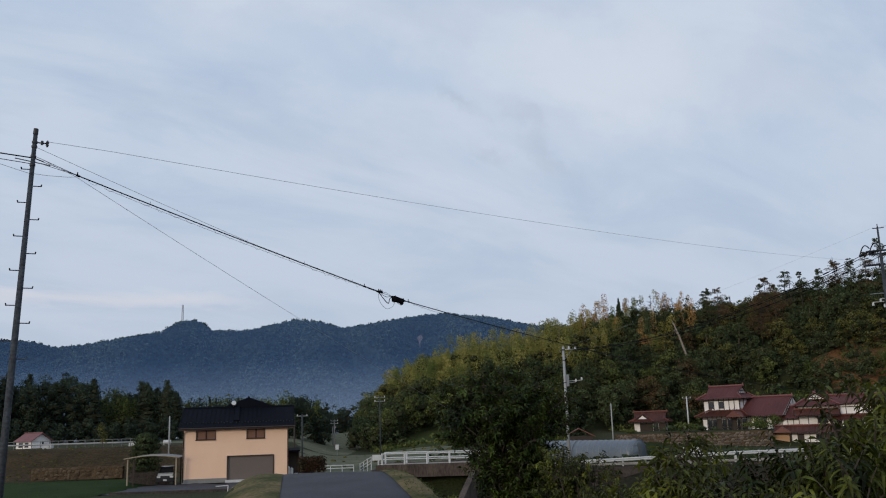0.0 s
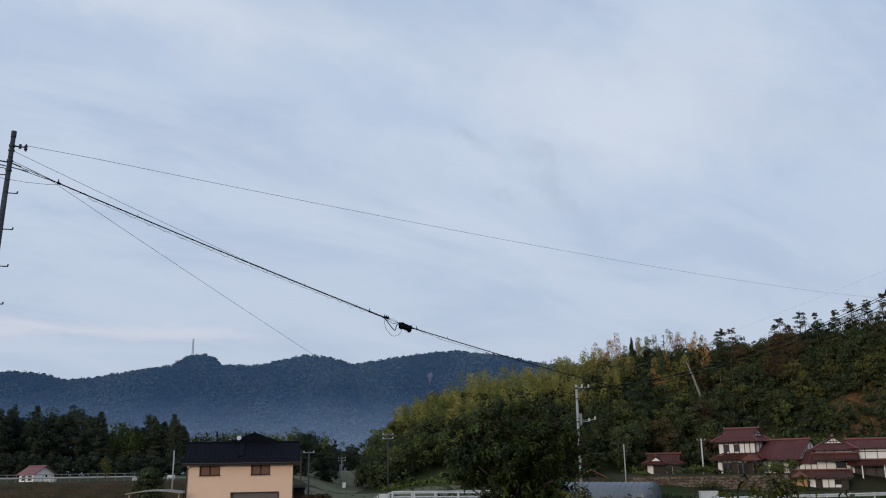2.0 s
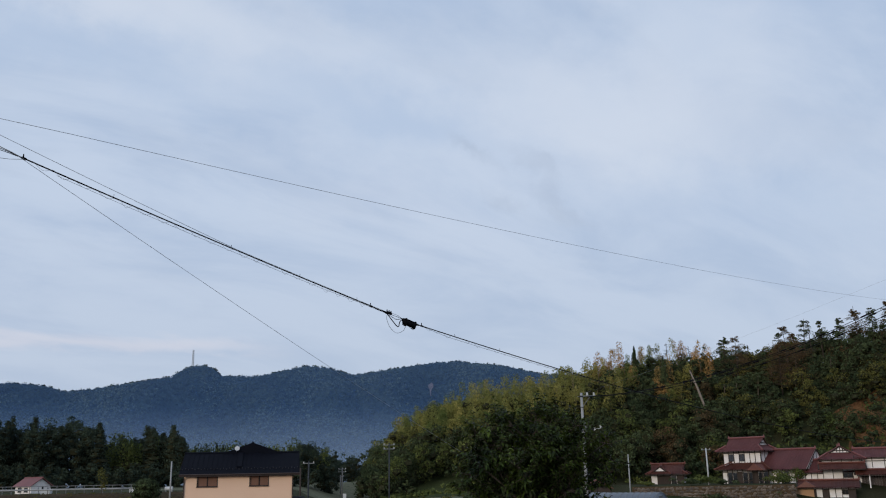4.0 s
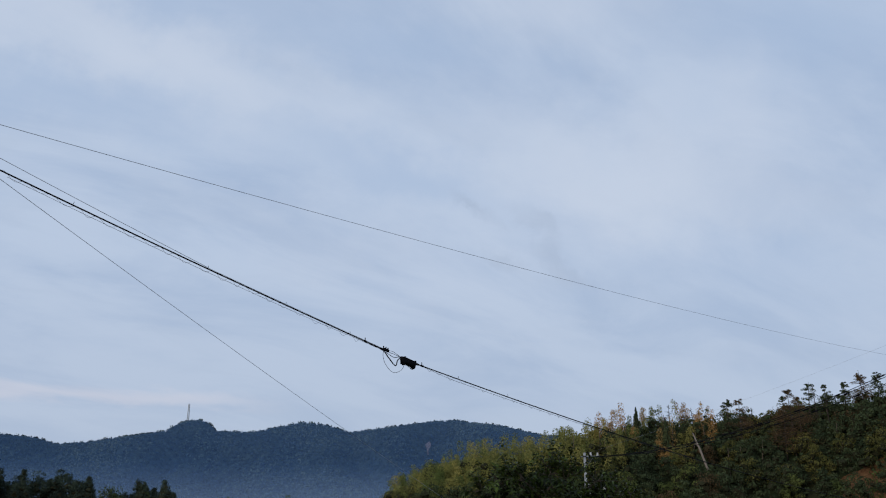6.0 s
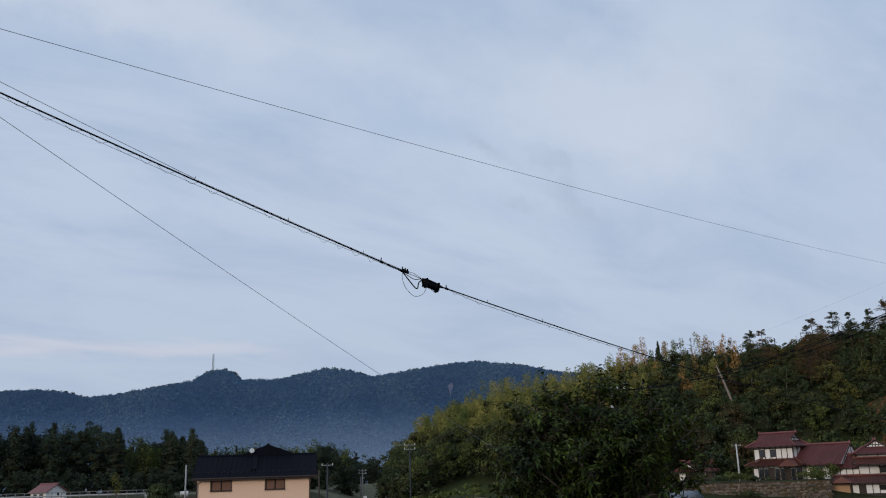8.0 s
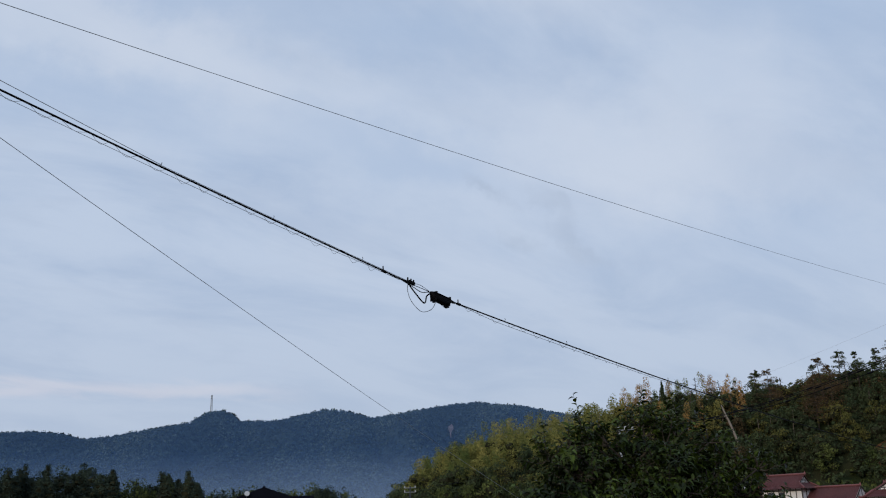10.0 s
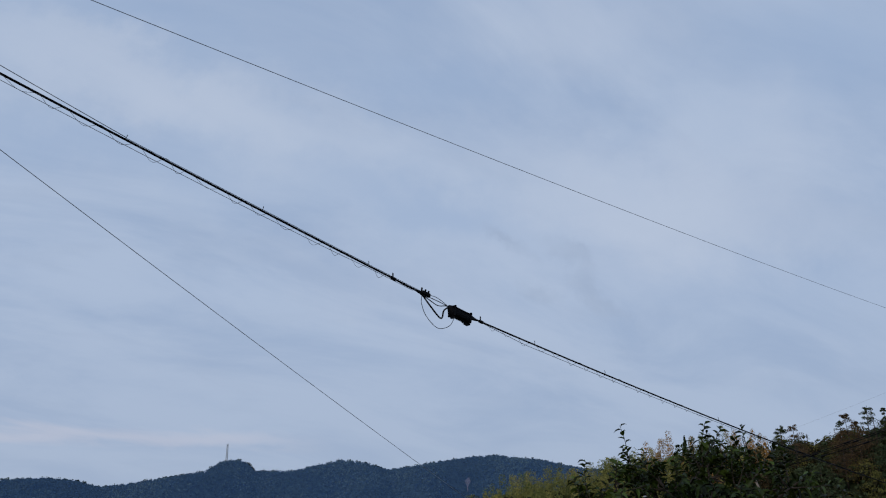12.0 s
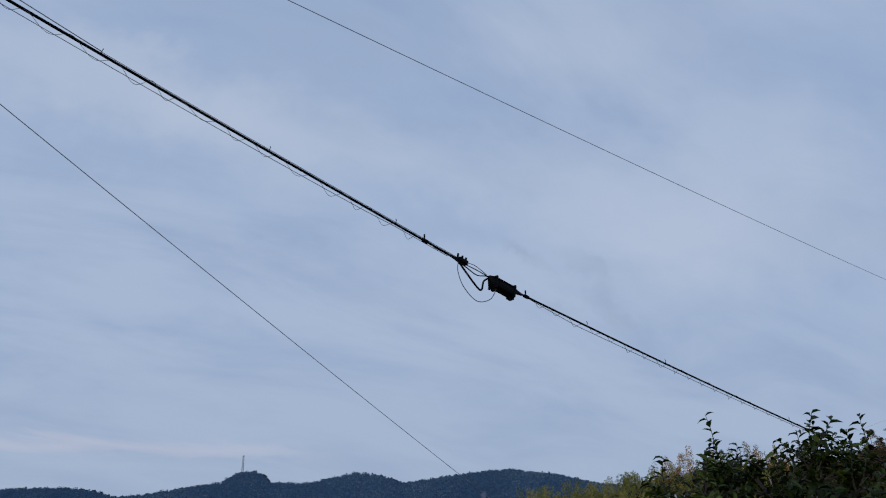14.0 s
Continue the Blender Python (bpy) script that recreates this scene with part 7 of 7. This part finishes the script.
part("drum", rod(bmesh.new(), (-0.6, 0, 0.62), (0.4, 0, 0.62), 0.26, n=16), WHITE_PAINT, tank)
for x in (-0.5, 0.3):
    part("leg", box(bmesh.new(), x, 0, 0.2, 0.1, 0.5, 0.5), STEEL, tank)


# ---------------------------------------------------------------- near trees with single leaves
LEAF_U = np.array([0, 0.3, 0.3, 0.3, 0.68, 0.68, 0.68, 1.0])
LEAF_W = np.array([0, -0.5, 0, 0.5, -0.42, 0, 0.42, 0])
LEAF_FACES = [(0, 2, 1), (0, 3, 2), (1, 2, 5, 4), (2, 3, 6, 5), (4, 5, 7), (5, 6, 7)]


def leaves_mesh(name, base, way, up, length, wide, droop, mat, parent, label=""):
    """Leaf blades, folded along the rib and bowed, at base, pointing way. All arrays have one row for each leaf."""
    n = len(base)
    side = np.cross(way, up)
    side /= np.linalg.norm(side, axis=1, keepdims=True) + 1e-9
    nrm = np.cross(side, way)
    u, w = LEAF_U[None, :, None], LEAF_W[None, :, None]
    L = length[:, None, None]
    wide = np.asarray(wide)[:, None, None]
    bow = -droop[:, None, None] * u ** 2
    v = base[:, None] + way[:, None] * (u * L) + side[:, None] * (w * L * wide) + nrm[:, None] * (np.abs(w) * L * wide * 0.7) + np.array([0, 0, 1.0])[None, None] * (bow * L)
    v = v.reshape(-1, 3)
    corners = [len(f) for f in LEAF_FACES]
    idx = np.concatenate([np.array(f) for f in LEAF_FACES])
    loops = (np.arange(n)[:, None] * 8 + idx[None]).ravel()
    me = bpy.data.meshes.new(name)
    starts = np.concatenate([[0], np.cumsum(np.tile(corners, n))[:-1]])
    me.vertices.add(len(v)), me.loops.add(len(loops)), me.polygons.add(len(starts))
    me.vertices.foreach_set("co", v.astype(np.float32).ravel())
    me.loops.foreach_set("vertex_index", loops.astype(np.int32))
    me.polygons.foreach_set("loop_start", starts.astype(np.int32))
    me.update(calc_edges=True)
    me.materials.append(mat)
    ob = new(name, me)
    ob.parent = parent
    return tagged(ob, label, kind="stuff")


def leafy_tree(name, label, at, base_h, lobes, shoots, per_shoot, leaf_len, wide, droop, mat, seed, lift=0.8, hang=0.0, shoot_len=(0.35, 0.8), leader=0.0, flat=0.8, leading=()):
    """A small tree: a trunk that forks into limbs, one for each lobe (x, y, z, radius), long shoots on the lobes, leaves along the shoots."""
    rnd = np.random.default_rng(seed)
    t = thing(name, label, "tree", at)
    fork = Vector((0, 0, base_h))
    stem, girth = [(0, 0, -0.4), (0.04, 0.02, base_h * 0.5), fork], [0.11, 0.09, 0.075]
    if leader:
        stem += [(0.05, 0.03, base_h + (leader - base_h) * 0.5), (0.02, 0.0, leader)]
        girth += [0.045, 0.012]
    part("trunk", tube(bmesh.new(), stem, girth, 10), BARK, t, smooth=True)
    twigs = bmesh.new()
    B, Wy, Up = [], [], []

    def grow(root, start, go, long, many):
        """One shoot from its root on the bough, with its leaves."""
        pts, p, g, m = [], start.copy(), go.copy(), 6
        for j in range(m + 1):
            pts.append(p.copy())
            p = p + g * (long / m)
            g = (g + Vector((0, 0, -hang * 0.3)) + Vector(rnd.normal(size=3)) * 0.08).normalized()
        tube(twigs, [root] + pts if root != start else pts, ([0.010] if root != start else []) + [0.007 * (1 - 0.75 * j / m) for j in range(m + 1)], 4)
        for j in range(many):
            f = (j + 0.5) / many * m
            i = min(int(f), m - 1)
            q = pts[i].lerp(pts[i + 1], f - i)
            ax = (pts[i + 1] - pts[i]).normalized()
            a = j * 2.4 + rnd.uniform(-0.4, 0.4)
            s = ax.orthogonal().normalized()
            s = (s * math.cos(a) + ax.cross(s) * math.sin(a))
            w = (ax * rnd.uniform(0.3, 0.8) + s - Vector((0, 0, hang * rnd.uniform(0.4, 1.3)))).normalized()
            B.append(q), Wy.append(w), Up.append((ax + Vector((0, 0, 0.6)) + Vector(rnd.normal(size=3)) * 0.3).normalized())

    for lx, ly, lz, lr in lobes:
        c = Vector((lx, ly, lz))
        root = Vector((0.03, 0.02, max(base_h, min(leader - 0.1, lz - 0.15 - 0.45 * math.hypot(lx, ly))))) if leader else fork
        mid = root.lerp(c, 0.5) + Vector((rnd.normal() * 0.06, rnd.normal() * 0.06, -0.06))
        part("limb", tube(bmesh.new(), [root - Vector((0, 0, 0.05)), mid, c], [0.026, 0.017, 0.009], 7), BARK, t, smooth=True)
        k = max(4, int(shoots * lr * lr))
        for _ in range(k):
            d = Vector(rnd.normal(size=3))
            d.z = d.z * flat + 0.25
            d.normalize()
            start = c + d * lr * rnd.uniform(0.25, 0.85)
            go = (d + Vector((0, 0, lift)) + Vector(rnd.normal(size=3)) * 0.35).normalized()
            grow(c.lerp(start, 0.4), start, go, rnd.uniform(*shoot_len), per_shoot)
    for start, go, long in leading:
        grow(Vector(start), Vector(start), Vector(go).normalized(), long, int(24 * long) + 5)
    tagged(part("twig_mass", twigs, BARK, t), kind="stuff")
    n = len(B)
    leaves_mesh("leaves", np.array(B), np.array(Wy), np.array(Up), leaf_len * rnd.uniform(0.65, 1.15, n), wide * rnd.uniform(0.8, 1.2, n), droop * rnd.uniform(0.3, 1.5, n), mat, t)
    return t, n


x, y = 1.30, 19.8
zg = float(land(x, y))
rl = np.random.default_rng(77)
LOBES = []
for k in range(62):
    # boughs in uneven storeys, widest two thirds up, narrow at the top
    h = (-0.35, 0.1, 0.5, 0.85, 1.2, 1.5, 1.70, 1.90, 2.05)[k % 9] + rl.uniform(-0.07, 0.07)
    wide = float(np.interp(h, [-0.5, 0.3, 0.9, 1.35, 1.7, 1.95, 2.2, 2.4], [0.42, 0.50, 0.72, 1.0, 1.12, 0.92, 0.62, 0.3]))
    a, f = 2.4 * k + rl.uniform(-0.5, 0.5), rl.uniform(0.15, 1.0) ** 0.6
    LOBES.append((wide * f * math.cos(a) + 0.32 * max(0.0, 1.0 - h), wide * f * math.sin(a), h - 0.12 * f - zg, rl.uniform(0.20, 0.34)))
# the leading shoots
LOBES += [(0.10, 0.0, 2.12 - zg, 0.2), (-0.74, 0.1, 2.06 - zg, 0.18), (0.5, -0.1, 2.05 - zg, 0.18), (0.95, 0.1, 1.98 - zg, 0.2), (-1.15, 0.0, 1.50 - zg, 0.2), (-1.22, 0.1, 1.25 - zg, 0.2), (1.18, 0.0, 1.72 - zg, 0.2), (1.45, 0.1, 1.72 - zg, 0.2), (1.38, -0.1, 1.48 - zg, 0.2), (1.2, 0.0, 1.25 - zg, 0.2)]
LOBES += [(u, 0.15 * (-1) ** k, h - zg, 0.17) for k, (u, h) in enumerate(((-1.02, 2.22), (-0.80, 2.36), (-0.56, 2.44), (-0.32, 2.34), (-0.08, 2.28), (0.10, 2.44), (0.14, 2.60), (0.34, 2.34), (0.56, 2.50), (0.84, 2.34), (1.12, 2.20), (1.36, 2.02)))]
LEADERS = [((0.08, 0.0, 2.55 - zg), (0.05, 0, 1), 0.46), ((0.08, 0.0, 2.56 - zg), (-0.7, 0.1, 0.8), 0.30), ((0.10, 0.0, 2.56 - zg), (0.75, -0.1, 0.7), 0.32), ((0.10, 0.02, 2.60 - zg), (0.35, 0.3, 0.9), 0.36),
           ((0.06, 0.0, 2.52 - zg), (-0.4, -0.3, 0.8), 0.34), ((-0.56, 0.1, 2.22 - zg), (-0.22, 0, 1), 0.80), ((-0.92, 0.1, 2.12 - zg), (-0.5, 0, 0.7), 0.44), ((0.50, -0.1, 2.45 - zg), (0.1, 0, 1), 0.50), ((0.54, -0.1, 2.46 - zg), (0.7, 0, 0.8), 0.36), ((0.48, -0.1, 2.44 - zg), (-0.5, 0.2, 0.9), 0.34),
           ((0.80, 0.1, 2.05 - zg), (0.5, 0, 0.8), 0.46), ((-0.30, 0.0, 2.14 - zg), (0.3, 0, 1), 0.40), ((1.10, 0.0, 2.05 - zg), (0.8, 0, 0.6), 0.42), ((-1.15, 0.0, 1.75 - zg), (-0.8, 0, 0.45), 0.36)]
LOBES += [(rl.normal() * 0.3 + 0.35 * max(0.0, 1.0 - h), rl.normal() * 0.3, h - zg, 0.42) for h in (-0.6, -0.3, 0.0, 0.3, 0.6, 0.9, 1.2, 1.6)]
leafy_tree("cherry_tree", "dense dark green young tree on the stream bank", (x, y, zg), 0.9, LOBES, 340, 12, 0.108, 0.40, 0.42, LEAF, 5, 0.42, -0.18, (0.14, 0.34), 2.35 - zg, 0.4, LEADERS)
x, y = 2.75, 17.9
zg2 = float(land(x, y))
LOBES2 = [(rl.uniform(-0.65, 0.6), rl.normal() * 0.35, -0.5 + 1.25 * rl.uniform(0, 1) ** 0.6 - zg2, rl.uniform(0.2, 0.3)) for k in range(24)]
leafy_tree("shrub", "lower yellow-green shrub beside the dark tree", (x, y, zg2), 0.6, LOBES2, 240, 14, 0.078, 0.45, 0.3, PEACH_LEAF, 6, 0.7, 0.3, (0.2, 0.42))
x, y = 2.95, 5.9
zg3 = float(land(x, y))
LOBES3 = []
for k in range(110):
    # a crown that leans over the lane: low towards it, tall on the far side
    u = k / 109
    px = 1.30 + 2.9 * u ** 1.1
    py = 6.6 - 1.5 * math.sin(math.pi * min(1.0, 1.25 * u)) + rl.uniform(-0.45, 0.45)
    top = float(np.interp(px, [1.3, 1.5, 1.65, 1.8, 2.0, 2.2, 2.4, 2.6, 3.0, 4.2], [0.92, 0.98, 1.06, 1.02, 1.04, 1.14, 1.18, 1.28, 1.40, 1.42]))
    LOBES3.append((px - x, py - y, top - 0.62 * rl.uniform(0, 1) ** 1.3 - zg3, rl.uniform(0.16, 0.24)))
LOBES3 += [(1.66 - x, 6.5 - y, 1.26 - zg3, 0.13), (1.82 - x, 6.5 - y, 1.20 - zg3, 0.15), (2.70 - x, 5.6 - y, 1.50 - zg3, 0.14), (2.8 - x, 5.5 - y, 1.48 - zg3, 0.16), (2.40 - x, 5.5 - y, 1.45 - zg3, 0.05)]
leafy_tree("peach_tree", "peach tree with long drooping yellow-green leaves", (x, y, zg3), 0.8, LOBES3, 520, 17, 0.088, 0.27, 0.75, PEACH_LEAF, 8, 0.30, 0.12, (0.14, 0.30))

# grass on the verges of the lane
def verge(name, side, y0, y1, n, mat, label, seed, wide=1.6, tall=0.08):
    rnd = np.random.default_rng(seed)
    ys = rnd.uniform(y0, y1, n)
    off = ROAD_HALF + (0.08 if side < 0 else 0.3) + wide * rnd.uniform(0, 1, n) ** 1.4
    xs = road_x(ys) + side * off
    zs = land(xs, ys) - 0.02
    a = rnd.uniform(0, 2 * np.pi, n)
    lean = rnd.uniform(0.3, 1.6, n)
    base = np.stack([xs, ys, zs], 1)
    way = np.stack([np.cos(a) * lean, np.sin(a) * lean, np.ones(n)], 1)
    way /= np.linalg.norm(way, axis=1, keepdims=True)
    up = np.stack([-np.sin(a), np.cos(a), np.zeros(n)], 1)
    hold = thing(name, label, "grass", kind="stuff")
    leaves_mesh("blades", base, way, up, rnd.uniform(0.03, tall, n), np.full(n, 0.09), rnd.uniform(0.1, 0.5, n), mat, hold)


def verge_strip(side, y0, y1, wide, label):
    """Mown straw grass from the edge of the asphalt down the shoulder."""
    ys, us = np.arange(y0, y1, 0.5), np.linspace(0, 1, 9)
    gy, gu = np.meshgrid(ys, us, indexing="ij")
    ragged = np.array([noise.noise((0.0, y * 0.5, 9.0 + side)) for y in ys])[:, None]
    off = ROAD_HALF + (-0.06 if side < 0 else 0.12) + gu * (wide + 0.5 * ragged)
    gx = road_x(gy) + side * off
    bumps = np.array([noise.noise((a * 1.7, b * 1.7, 4)) for a, b in zip(gx.ravel(), gy.ravel())]).reshape(gx.shape)
    gz = np.where(gu < 0.05, road_z(gy) + 0.012, land(gx, gy) + 0.04 + 0.05 * bumps - 0.12 * (gu > 0.95))
    n = len(us)
    i = (np.arange(len(ys) - 1)[:, None] * n + np.arange(n - 1)).ravel()
    f = np.stack([i, i + 1, i + n + 1, i + n], 1)
    tagged(new("verge", raw_mesh("verge", np.stack([gx, gy, gz], -1).reshape(-1, 3).tolist(), f.tolist(), VERGE_GRASS, True)), label, "verge", kind="structure")


verge_strip(-1, -16, 40, 1.7, "straw-coloured grass shoulder of the lane")
verge_strip(1, -16, 40, 0.85, "straw-coloured grass shoulder of the lane")
GRASS_BLADE = material("straw_blades", (0.36, 0.285, 0.14), 0.8, 0.2, 0.7, 8, 0.0, second=(0.13, 0.115, 0.04), island=0.4, thin=0.2)
WEED_BLADE = material("green_blades", (0.10, 0.12, 0.03), 0.8, 0.2, 0.9, 8, 0.0, second=(0.035, 0.055, 0.014), island=0.5, thin=0.2)
verge("verge_grass", -1, 10, 34, 7000, GRASS_BLADE, "straw-coloured grass along the lane", 1, 1.6)
verge("verge_grass", 1, 10, 34, 4500, GRASS_BLADE, "straw-coloured grass along the lane", 2, 0.8)
verge("verge_grass", 1, 12, 36, 3500, WEED_BLADE, "green tufts of grass along the lane", 3, 1.0, 0.2)
